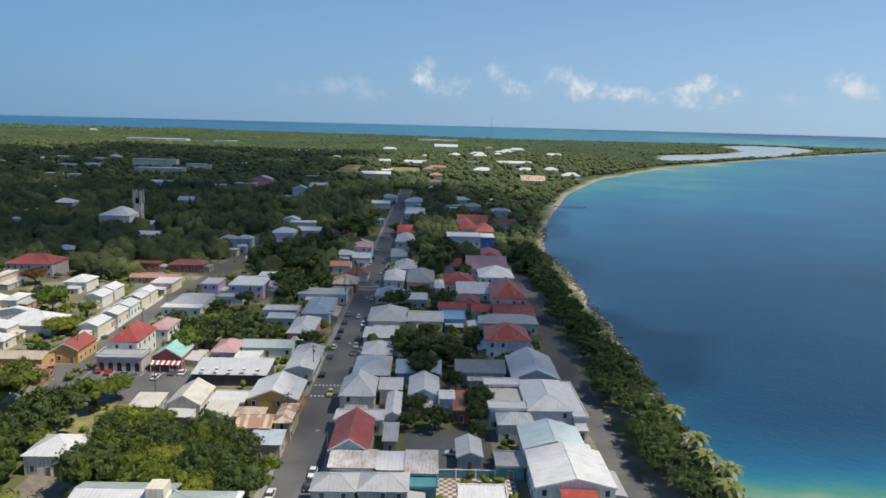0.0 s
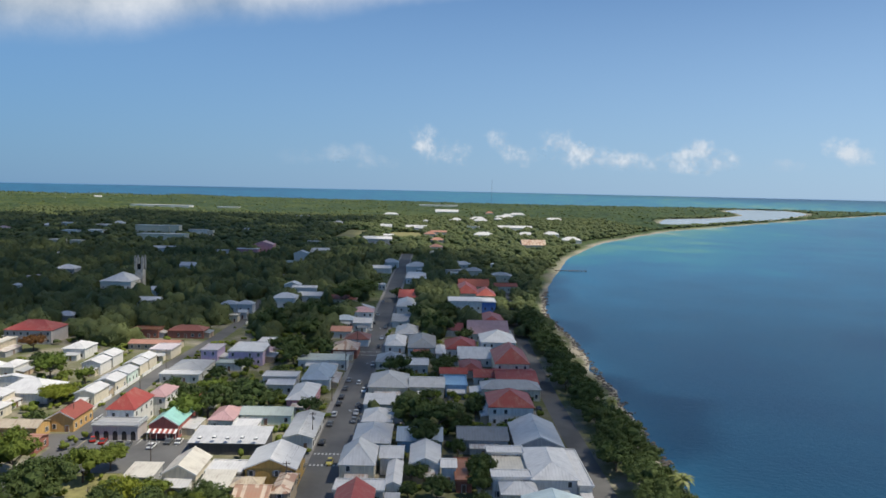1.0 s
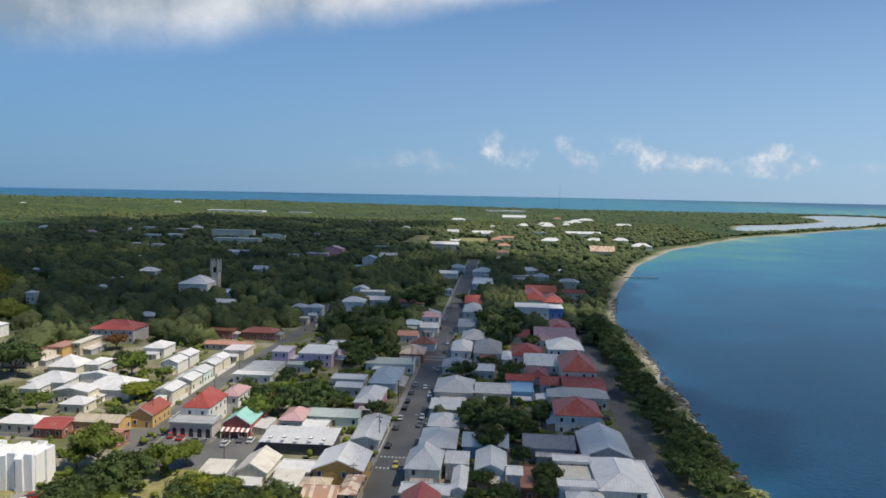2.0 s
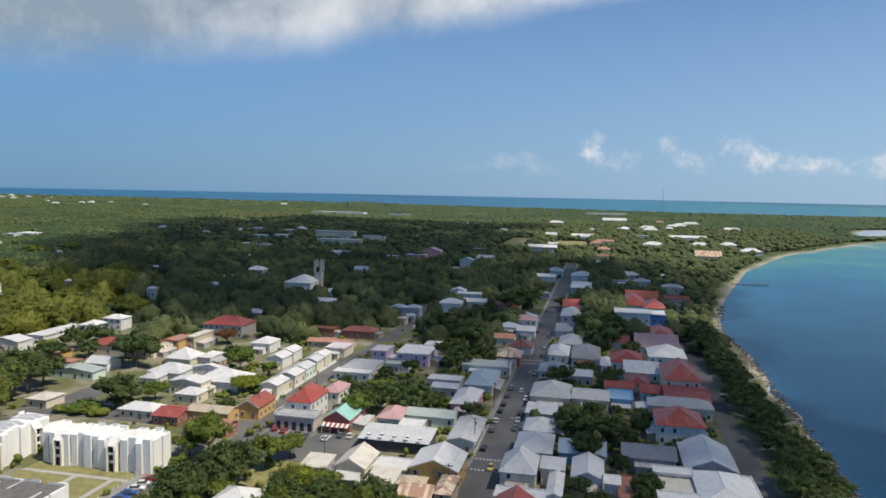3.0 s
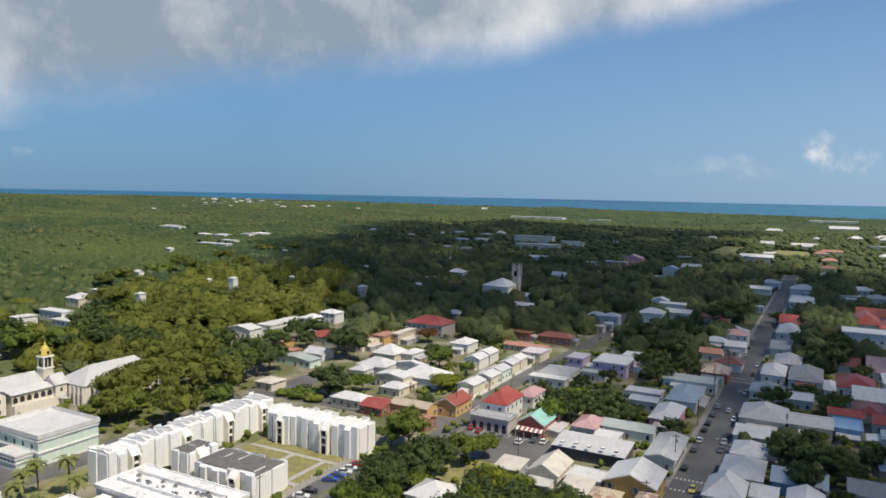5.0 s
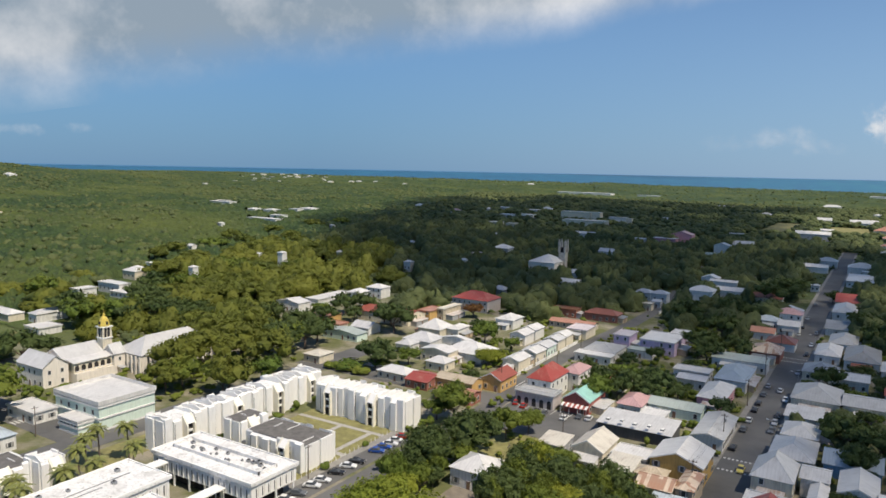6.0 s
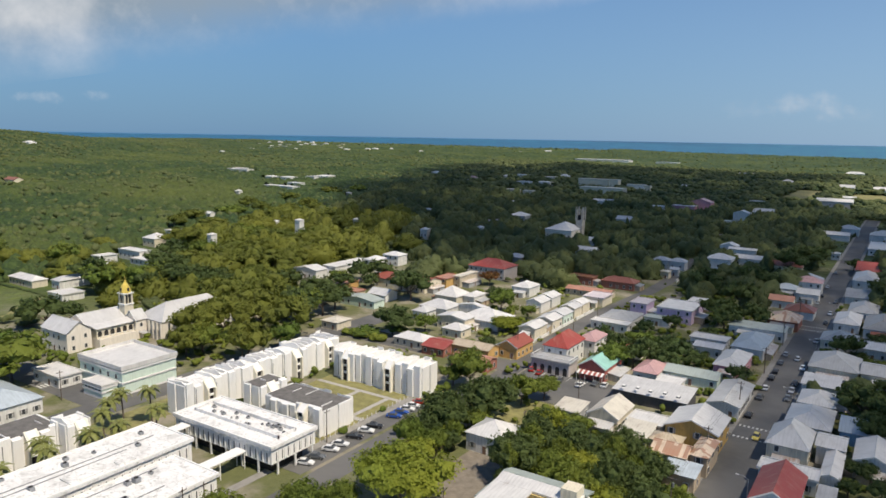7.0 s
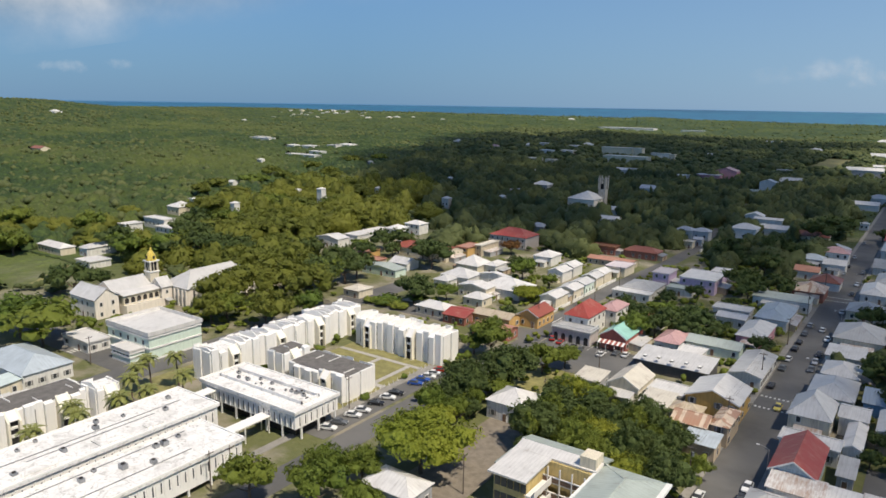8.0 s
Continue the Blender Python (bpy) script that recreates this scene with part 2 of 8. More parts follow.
M_BLOCK_ROOF = stained_deck()
M_FELT = plain("grey_felt_roof", (0.16, 0.15, 0.14), 0.9, 0, 0.5, 0.6)
M_GLASS = plain("window_glass", (0.07, 0.075, 0.08), 0.12, 0, 0.3, 1.0)
# near-black paint for shade in openings and recesses; also colours fan guards
M_DARK = plain("opening_shade_and_guards", (0.035, 0.032, 0.03), 0.9, 0, 0.3, 1.0)
M_SHUTTER = plain("shutter_paint", (0.28, 0.27, 0.25), 0.7)
M_DOOR = plain("door_paint", (0.2, 0.12, 0.08), 0.6)
M_STEEL = plain("galvanised_steel", (0.35, 0.36, 0.37), 0.45, 0.6)
M_POLE = plain("pole_wood", (0.13, 0.10, 0.08), 0.9, 0, 0.4, 4)
M_TYRE = plain("tyre_rubber", (0.02, 0.02, 0.02), 0.85)
M_GOLD = plain("gold_paint", (0.75, 0.56, 0.12), 0.35, 0.2, 0.2)
M_KERB = plain("concrete_kerb", (0.42, 0.40, 0.37), 0.9, 0, 0.35, 0.8)
M_PAVE = plain("pavement_concrete", (0.29, 0.275, 0.25), 0.9, 0, 0.35, 0.5)
M_PAINT = plain("road_paint", (0.6, 0.6, 0.57), 0.8, 0, 0.4, 2.0)
M_ROCK = plain("shore_rock", (0.17, 0.145, 0.12), 0.95, 0, 0.6, 0.8)
M_TERRA = plain("terracotta_tile", (0.26, 0.16, 0.12), 0.7, 0, 0.3, 2)
M_TILE = plain("pale_tile", (0.66, 0.6, 0.52), 0.7, 0, 0.25, 2)


def asphalt():
    m, t, p = nodes_of("asphalt")
    pos = place(t)
    fine, mid, big = noise_tex(t, pos, 9, 4), noise_tex(t, pos, 0.45, 5, 0.65), noise_tex(t, pos, 0.06, 3)
    c = mixc(t, mid, (0.076, 0.075, 0.074), (0.122, 0.120, 0.116))
    c = mixc(t, ramp(t, big, [(0.4, (0, 0, 0)), (0.62, (0.7, 0.7, 0.7))]), c, (0.165, 0.16, 0.152))
    t.links.new(mixc(t, calc(t, "MULTIPLY", fine, 0.3), c, (0.05, 0.05, 0.05)), p.inputs["Base Color"])
    p.inputs["Roughness"].default_value = 0.85
    bump(t, p, fine, 0.3, 0.02)
    return m


M_ROAD = asphalt()
M_DIRT = plain("bare_dirt", (0.24, 0.205, 0.16), 0.95, 0, 0.5, 0.5)
M_LAWN = plain("lawn_grass", (0.27, 0.25, 0.095), 0.95, 0, 0.55, 0.35)


def earth():
    """Grass, dry earth, sand near the water and scrub in the distance."""
    m, t, p = nodes_of("earth")
    pos = place(t)
    a, b, c3 = noise_tex(t, pos, 0.05, 6, 0.6), noise_tex(t, pos, 0.5, 5, 0.65), noise_tex(t, pos, 5, 3)
    grass = mixc(t, b, (0.070, 0.085, 0.026), (0.16, 0.165, 0.058))
    dirt = mixc(t, b, (0.22, 0.19, 0.145), (0.36, 0.32, 0.25))
    lot = mixc(t, ramp(t, a, [(0.46, (0, 0, 0)), (0.60, (0.9, 0.9, 0.9))]), grass, dirt)
    wide_a, wide_b = noise_tex(t, pos, 0.0045, 5, 0.6), noise_tex(t, pos, 0.022, 5, 0.65)
    warp = t.nodes.new("ShaderNodeMix")
    warp.data_type, warp.blend_type = "RGBA", "ADD"
    warp.inputs[0].default_value = 3.0
    t.links.new(pos, warp.inputs[6])
    t.links.new(nd(t, "TexNoise", Scale=0.3, Detail=3.0).outputs["Color"], warp.inputs[7])
    cells = []
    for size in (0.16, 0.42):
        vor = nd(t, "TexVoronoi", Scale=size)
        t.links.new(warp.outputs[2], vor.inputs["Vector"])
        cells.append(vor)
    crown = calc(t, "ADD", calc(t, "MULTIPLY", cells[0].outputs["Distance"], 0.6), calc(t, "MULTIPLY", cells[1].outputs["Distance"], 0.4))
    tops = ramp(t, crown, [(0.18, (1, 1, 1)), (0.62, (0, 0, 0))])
    # crowns painted on: pale tops, the shade between them put in as dark green
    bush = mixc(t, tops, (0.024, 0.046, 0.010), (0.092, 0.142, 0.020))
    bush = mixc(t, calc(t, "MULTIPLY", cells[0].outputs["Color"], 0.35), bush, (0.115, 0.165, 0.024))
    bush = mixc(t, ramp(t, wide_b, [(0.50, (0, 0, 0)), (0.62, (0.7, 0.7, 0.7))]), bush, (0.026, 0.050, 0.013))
    bush = mixc(t, ramp(t, wide_a, [(0.50, (0, 0, 0)), (0.66, (0.6, 0.6, 0.6))]), bush, (0.135, 0.172, 0.026))
    sand = mixc(t, b, (0.33, 0.285, 0.215), (0.46, 0.41, 0.33))
    at_s, at_f = t.nodes.new("ShaderNodeAttribute"), t.nodes.new("ShaderNodeAttribute")
    at_s.attribute_name, at_f.attribute_name = "sand", "wild"
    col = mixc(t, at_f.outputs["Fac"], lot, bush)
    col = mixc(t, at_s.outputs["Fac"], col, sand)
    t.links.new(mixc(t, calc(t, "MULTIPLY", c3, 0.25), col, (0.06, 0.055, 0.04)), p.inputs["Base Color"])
    p.inputs["Roughness"].default_value = 0.95
    bump(t, p, calc(t, "ADD", b, calc(t, "MULTIPLY", at_f.outputs["Fac"], calc(t, "MULTIPLY", tops, 4.0))), 0.6, 0.6)
    return m


M_EARTH = earth()


def sea_water():
    """Clear tropical water: sandy shallows, dark sea-grass beds, deep blue beyond."""
    m, t, p = nodes_of("sea_water")
    pos = place(t)
    dep = t.nodes.new("ShaderNodeAttribute")
    dep.attribute_name = "depth"
    beds = noise_tex(t, pos, 0.012, 5, 0.6)
    mp = nd(t, "Mapping")
    mp.inputs["Scale"].default_value = (0.004, 0.0012, 1)
    t.links.new(pos, mp.inputs["Vector"])
    band = noise_tex(t, mp.outputs[0], 1.0, 4, 0.6)
    d = calc(t, "ADD", dep.outputs["Fac"], calc(t, "MULTIPLY", calc(t, "SUBTRACT", beds, 0.5), 0.7))
    d = calc(t, "ADD", d, calc(t, "MULTIPLY", calc(t, "SUBTRACT", band, 0.5), 0.55))
    col = ramp(t, d, [(0.0, (0.22, 0.30, 0.20)), (0.10, (0.07, 0.21, 0.17)), (0.22, (0.024, 0.155, 0.205)), (0.40, (0.018, 0.105, 0.190)), (0.60, (0.015, 0.076, 0.140)), (0.80, (0.012, 0.054, 0.102)), (1.0, (0.010, 0.040, 0.082))])
    t.links.new(col, p.inputs["Base Color"])
    p.inputs["Roughness"].default_value, p.inputs["IOR"].default_value = 0.3, 1.33
    p.inputs["Specular IOR Level"].default_value = 0.3
    w1 = noise_tex(t, pos, 0.6, 5, 0.65)
    bump(t, p, w1, 0.4, 0.35)
    return m


M_SEA = sea_water()
M_POND = plain("pond_water", (0.36, 0.38, 0.36), 0.2, 0, 0.2, 0.004)

# ---- small building tools ----
def to_ob(name, bm, material=None, parent=None, label="", smooth=False):
    me = bpy.data.meshes.new(name)
    bm.to_mesh(me)
    bm.free()
    if material is not None:
        for mt in (material if isinstance(material, (list, tuple)) else [material]):
            me.materials.append(mt)
    if smooth:
        me.shade_smooth()
    ob = new(name, me)
    if parent is not None:
        ob.parent = parent
    if label:
        tagged(ob, label)
    return ob


def part(name, bm, material, parent, label="", smooth=False):
    return to_ob(name, bm, material, parent, label, smooth)


def share(name, ob, parent, m):
    """One more part on the same mesh."""
    o = new(name, ob.data)
    o.parent = parent
    o.matrix_basis = m
    return o


def box(bm, x0, x1, y0, y1, z0, z1, mat=0):
    v = [bm.verts.new(p) for p in ((x0, y0, z0), (x1, y0, z0), (x1, y1, z0), (x0, y1, z0), (x0, y0, z1), (x1, y0, z1), (x1, y1, z1), (x0, y1, z1))]
    for f in ((3, 2, 1, 0), (4, 5, 6, 7), (0, 1, 5, 4), (1, 2, 6, 5), (2, 3, 7, 6), (3, 0, 4, 7)):
        bm.faces.new([v[i] for i in f]).material_index = mat
    return v


def prism(bm, foot, z0, z1, mat=0):
    """An upright prism over a convex outline given counter-clockwise."""
    a = [bm.verts.new((x, y, z0)) for x, y in foot]
    b = [bm.verts.new((x, y, z1)) for x, y in foot]
    bm.faces.new(a[::-1]).material_index = mat
    bm.faces.new(b).material_index = mat
    for i in range(len(foot)):
        j = (i + 1) % len(foot)
        bm.faces.new((a[i], a[j], b[j], b[i])).material_index = mat


def tube(bm, p, q, r0, r1, n=8, mat=0):
    p, q = Vector(p), Vector(q)
    turn = (q - p).to_track_quat("Z", "Y").to_matrix()
    rings = []
    for c, r in ((p, r0), (q, r1)):
        rings.append([bm.verts.new(c + turn @ Vector((r * math.cos(2 * math.pi * i / n), r * math.sin(2 * math.pi * i / n), 0))) for i in range(n)])
    for i in range(n):
        j = (i + 1) % n
        bm.faces.new((rings[0][i], rings[0][j], rings[1][j], rings[1][i])).material_index = mat
    bm.faces.new(rings[0][::-1]).material_index = mat
    bm.faces.new(rings[1]).material_index = mat


def group_base(name, x, y, z=0.0, rz=0.0, label="", category="", group="", kind=""):
    e = new(name)
    e.empty_display_size = 0.5
    e.matrix_basis = pose(x, y, z, 0, 0, rz)
    return tagged(e, label, category, group, kind)


# ---- land and sea ----
U = 1.3   # plan units to metres
SHORE_Y = np.array([-780, 78, 141, 165, 205, 280, 366, 450, 520, 588, 812, 1059, 1421, 2215, 2960, 3510.0])
SHORE_X = np.array([60, 70, 69, 67, 69.5, 72, 75, 73, 84, 98, 155, 250, 468, 1167, 1882, 2600.0])
SOUTH_X = np.array([-4800, -3000, -1700, -700, -150, 300, 740, 1225, 2100, 3200]) * U
SOUTH_Y = np.array([4300, 3900, 3450, 3250, 2950, 2800, 2800, 2900, 3300, 3700]) * U
SEA_Z = -0.6


def shore(x, y):
    """Metres inland (+) or out at sea (-)."""
    west = (np.interp(y, SHORE_Y, SHORE_X) - x) * np.interp(y, [390, 910, 1820], [1.0, 0.88, 0.76])
    south = np.interp(x, SOUTH_X, SOUTH_Y) - y
    return np.minimum(west, south)


def lift(x, y):
    """Height of the land: flat town, rising ground and a hill inland."""
    x, y = x / U, y / U
    r = np.hypot(x, y)
    az = np.degrees(np.arctan2(-x, y))
    hill = np.interp(az, [50, 55, 59, 61, 64, 68, 75], [0, 9, 17, 23, 33, 36, 39]) * np.exp(-((r - 1900) / 620) ** 2)
    hill = hill + 45 * np.exp(-((az - 96) / 14.0) ** 2) * np.exp(-((r - 1500) / 600) ** 2)
    rise = np.interp(r, [500, 1200, 2600, 4300], [0, 7, 22, 26]) * np.interp(az, [8, 30, 50], [0.0, 0.45, 1.0])
    rolls = np.interp(r, [600, 1500], [0, 1]) * 2.5 * (np.sin(x / 170 + 1.3) * np.sin(y / 210) + 0.6 * np.sin(x / 63 + y / 81)) * np.interp(az, [0, 25], [0.15, 1])
    return U * (hill + rise + np.maximum(rolls, -0.25))


def steps(stops):
    """Coordinates with a spacing that changes along the way."""
    out = []
    for (a, d), (b, _) in zip(stops, stops[1:]):
        out += list(np.arange(a, b - d * 0.3, d))
    return np.array(out + [stops[-1][0]], float)


POND_U = [-690, -560, -400, -225, -60, 110, 330, 490, 640, 800, 900]   # along the pond
POND_N = [16, 56, 60, 112, 122, 126, 128, 124, 92, 40, 0]      # its seaward edge
POND_F = [0, -40, -72, -10, 4, 0, -60, -120, -152, -150, -110]   # its landward edge, with a wooded tongue


def in_pond(x, y):
    """The salt pond behind the beach: under 1 inside it."""
    x, y = x / U, y / U
    u = (x - 800) * 0.55 + (y - 1880) * 0.83
    v = (x - 800) * 0.83 - (y - 1880) * 0.55
    hi, lo = np.interp(u, POND_U, POND_N), np.interp(u, POND_U, POND_F)
    q = ((v - (hi + lo) / 2) / np.maximum((hi - lo) / 2, 6)) ** 2
    return np.where((u < -690) | (u > 900), 9.0, q)


gx = steps([(-3500, 160), (-2400, 70), (-900, 30), (-260, 12), (30, 1.6), (75, 10), (400, 25), (1700, 60), (3400, 60)]) * U
gy = steps([(-600, 40), (20, 12), (480, 20), (1500, 35), (3000, 40), (3600, 40)]) * U
X, Y = np.meshgrid(gx, gy)
S = shore(X, Y)
jag = np.interp(Y, [0, 430, 546], [1, 1, 0.3]) * 2.2 * (np.sin(Y / 5.3) * np.sin(Y / 13.7 + 1) + 0.5 * np.sin(Y / 2.9))
S = S + jag
Z = np.where(S > 14, lift(X, Y), np.clip(S * 0.055 + SEA_Z, -4, 0.0))
P = in_pond(X, Y)
Z = np.where(P < 1, np.clip((P - 1) * 3.0, -2.5, 0) , Z)
nx, ny = len(gx), len(gy)
idx = np.arange(nx * ny).reshape(ny, nx)
quads = np.stack([idx[:-1, :-1], idx[:-1, 1:], idx[1:, 1:], idx[1:, :-1]], -1).reshape(-1, 4)
keep = (Z.ravel()[quads] > -3.9).any(1)
me = bpy.data.meshes.new("ground")
me.from_pydata(np.stack([X.ravel(), Y.ravel(), Z.ravel()], 1).tolist(), [], quads[keep].tolist())
sand_w = np.interp(Y, [0, 390, 585, 910, 1950], [3.4, 3.4, 5.0, 8, 20])
sand = np.clip(1.6 - S / sand_w * 1.6, 0, 1)
sand = np.maximum(sand, np.clip((1.35 - P) * 2.5, 0, 1))
wild = np.clip((np.hypot(X, Y) - np.interp(X, [-330, -240], [240, 380])) / 160, 0, 1)
for key, val in (("sand", sand), ("wild", wild)):
    at = me.attributes.new(key, "FLOAT", "POINT")
    at.data.foreach_set("value", val.ravel().astype(np.float32))
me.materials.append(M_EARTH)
me.shade_smooth()
tagged(new("ground", me), "flat grassy coastal land with a sandy edge", "ground", kind="structure")

# the sea: one sheet, lifting very slightly far out so that it meets the true horizon
radii = [0.0] + list(np.geomspace(30, 3900, 64)) + list(np.linspace(3940, 4850, 26))
ring_n = 220
verts, faces, deep = [], [], []
for r in radii:
    for i in range(ring_n):
        a = 2 * math.pi * i / ring_n
        x, y = r * math.sin(a), r * math.cos(a)
        verts.append((x, y, SEA_Z + 57.8 * max(0.0, (r - 3900) / 950)))
for k in range(len(radii) - 1):
    for i in range(ring_n):
        j = (i + 1) % ring_n
        faces.append((k * ring_n + i, (k + 1) * ring_n + i, (k + 1) * ring_n + j, k * ring_n + j))
me = bpy.data.meshes.new("sea")
me.from_pydata(verts, [], [f[::-1] for f in faces])
V = np.array(verts)
off = -shore(V[:, 0], V[:, 1])
range_out = np.hypot(V[:, 0], V[:, 1])
bed = np.interp(V[:, 1], [0, 130, 141, 150, 162, 185, 300, 390, 560], [0.02, 0.05, 0.12, 0.30, 0.56, 0.80, 0.88, 0.78, 0.66])
bed = np.where(V[:, 1] > 390, np.interp(range_out, [400, 520, 660, 800, 930, 1500, 2600, 3400], [0.78, 0.62, 0.50, 0.36, 0.21, 0.18, 0.24, 0.36]), bed)
bed = bed - np.where(V[:, 1] > 390, 0.10, 0.20) * np.exp(-np.maximum(off, 0) / 14.0) + np.interp(V[:, 1], [120, 200], [0.0, 1.0]) * np.clip(off / 1500, 0, 0.18)
# far out, lowered depth values paint the haze as paler blue water
far_haze = np.interp(range_out, [3700, 3900], [0, 1]) * np.interp(V[:, 0], [1170, 2200], [1, 0])
deep = np.clip(np.maximum(bed * (1 - far_haze), np.interp(V[:, 0], [-1170, 520], [0.46, 0.26]) * far_haze), 0, 1)
at = me.attributes.new("depth", "FLOAT", "POINT")
at.data.foreach_set("value", deep.astype(np.float32))
me.materials.append(M_SEA)
me.shade_smooth()
tagged(new("sea", me), "calm clear blue sea, turquoise in the shallows", "sea", kind="structure")

bm = bmesh.new()
rim = []
for edge, way_u in ((POND_N, POND_U), (POND_F[::-1], POND_U[::-1])):
    for u, v in zip(way_u, edge):
        rim.append(bm.verts.new((U * (800 + u * 0.55 + v * 0.83), U * (1880 + u * 0.83 - v * 0.55), -0.12)))
bm.faces.new(rim)
bmesh.ops.recalc_face_normals(bm, faces=bm.faces)
tagged(to_ob("pond_water", bm, M_POND), "pale shallow salt pond behind the beach", "pond", kind="structure")

FOOT = []   # ground already taken: x0, x1, y0, y1
GARDEN = []   # open gardens with nothing tall


def strip(name, x0, x1, y0, y1, z, material, label, category, take=True):
    x0, x1, y0, y1 = U * x0, U * x1, U * y0, U * y1
    bm = bmesh.new()
    box(bm, x0, x1, y0, y1, -0.3, z)
    ob = to_ob(name, bm, material)
    if take:
        FOOT.append((x0, x1, y0, y1))
    return tagged(ob, label, category, kind="structure")


def way(name, pts, width, z, material, label, category):
    """A road along a line of points."""
    pts, width = [(U * a, U * b) for a, b in pts], U * width
    bm = bmesh.new()
    left, right = [], []
    for i, p in enumerate(pts):
        a, b = pts[max(0, i - 1)], pts[min(len(pts) - 1, i + 1)]
        d = Vector((b[0] - a[0], b[1] - a[1])).normalized()
        n = Vector((-d.y, d.x)) * width / 2
        for side, store in ((n, left), (-n, right)):
            store.append((bm.verts.new((p[0] + side.x, p[1] + side.y, z)), bm.verts.new((p[0] + side.x, p[1] + side.y, -0.3))))
    for i in range(len(pts) - 1):
        bm.faces.new((right[i][0], right[i + 1][0], left[i + 1][0], left[i][0]))
        bm.faces.new((right[i][1], right[i + 1][1], right[i + 1][0], right[i][0]))
        bm.faces.new((left[i][0], left[i + 1][0], left[i + 1][1], left[i][1]))
        (ax, ay), (bx, by) = pts[i], pts[i + 1]
        n = max(1, int(math.hypot(bx - ax, by - ay) / 12))
        for k in range(n + 1):
            cx, cy = ax + (bx - ax) * k / n, ay + (by - ay) * k / n
            FOOT.append((cx - width / 2, cx + width / 2, cy - width / 2, cy + width / 2))
    return tagged(to_ob(name, bm, material), label, category, kind="structure")


strip("road", -25.9, -17.9, 20, 640, 0.05, M_ROAD, "long straight asphalt main street", "road")
way("road", [(35.0, 20), (35.0, 200), (36.0, 262), (38.0, 345), (46, 430), (60, 520)], 5.0, 0.06, M_ROAD, "asphalt road along the sea front", "road")
way("road", [(-81.6, 20), (-81.6, 150), (-82.7, 167), (-84.8, 191), (-85.2, 231), (-83.5, 258), (-82.4, 277), (-82.3, 308), (-83.8, 338), (-87, 365), (-93, 410), (-110, 560)], 5.6, 0.055, M_ROAD, "asphalt back street between low houses", "road")
strip("road", -150, -83, 157.5, 166, 0.07, M_ROAD, "asphalt side street", "road")
strip("road", -147, -138, 30, 190, 0.06, M_ROAD, "asphalt side street behind the white blocks", "road")
strip("road", -280, -146, 82, 90.5, 0.05, M_ROAD, "asphalt street past the mint green building", "road")
strip("road", -78, -26, 143.5, 149.5, 0.045, M_ROAD, "asphalt cross street", "road")
strip("car_park", -79, -52, 149.5, 163.5, 0.06, M_ROAD, "worn asphalt car park", "car park")
strip("car_park", -90.2, -85.4, 86, 127, 0.045, M_ROAD, "asphalt parking bay beside the lawn", "car park")
strip("field", -112, -84, 770, 960, 1.2, M_LAWN, "open yellow-green grass field", "field")
strip("field", -52, -14, 800, 930, 1.2, M_LAWN, "open yellow-green grass field", "field")
strip("field", -290, -238, 104, 130, 0.05, M_LAWN, "rough grass clearing among trees", "field")
strip("yard", -4, 12.5, 116, 133, 0.05, M_ROAD, "asphalt yard between the houses", "yard")
strip("lawn", -117, -92, 95.5, 130, 0.04, M_LAWN, "mown lawn between the white apartment blocks", "lawn")
strip("lawn", -136, -127.5, 76.5, 140, 0.04, M_LAWN, "grass verge behind the white apartment block", "lawn")
strip("lawn", -88, -52, 128, 143, 0.035, M_LAWN, "rough grass plot at the street corner", "lawn", False)
for x0, x1, y0, y1 in ((-117, -92, 110.5, 112), (-117, -92, 124, 125.2), (-104.6, -103.4, 112, 124), (-96, -94.8, 112, 124)):
    strip("path", x0, x1, y0, y1, 0.07, M_KERB, "pale concrete path across the lawn", "path", False)
strip("yard", -66, -54, 80, 112, 0.05, M_DIRT, "bare dusty yard beside the school", "yard")
for x0, x1 in ((-27.3, -25.9), (-17.9, -16.6)):
    for y0, y1 in ((20, 143), (150, 238), (247, 640)):
        strip("pavement", x0, x1, y0, y1, 0.17, M_PAVE, "narrow raised concrete pavement along the main street", "pavement", False)
strip("pavement", -92, -90.2, 40, 128, 0.15, M_PAVE, "concrete pavement beside the parking bay", "pavement", False)
strip("pavement", 27.2, 29.0, 20, 230, 0.15, M_PAVE, "concrete pavement along the sea road", "pavement", False)
for yc in (149.3, 155.8, 250.5, 255.5):
    zebra = group_base("crosswalk", -21.9 * U, yc * U, 0, 0, "faded white painted crosswalk line on asphalt", "road marking", kind="structure")
    bar = None
    for k in range(9):
        m = Matrix.Translation((-4.4 + k * 1.1, 0, 0.054))
        if bar is None:
            bm = bmesh.new()
            box(bm, -0.28, 0.28, -0.55, 0.55, 0, 0.008)
            bar = part("stripe", bm, M_PAINT, zebra)
            bar.matrix_basis = m
        else:
            share("stripe", bar, zebra, m)
zebra = group_base("crosswalk", -166 * U, 86.2 * U, 0, 0, "white striped zebra crossing on the asphalt street", "road marking", kind="structure")
bar = None
for k in range(9):
    m = Matrix.Translation((0, -4.6 + k * 1.15, 0.054))
    if bar is None:
        bm = bmesh.new()
        box(bm, -1.6, 1.6, -0.3, 0.3, 0, 0.008)
        bar = part("stripe", bm, M_PAINT, zebra)
        bar.matrix_basis = m
    else:
        share("stripe", bar, zebra, m)

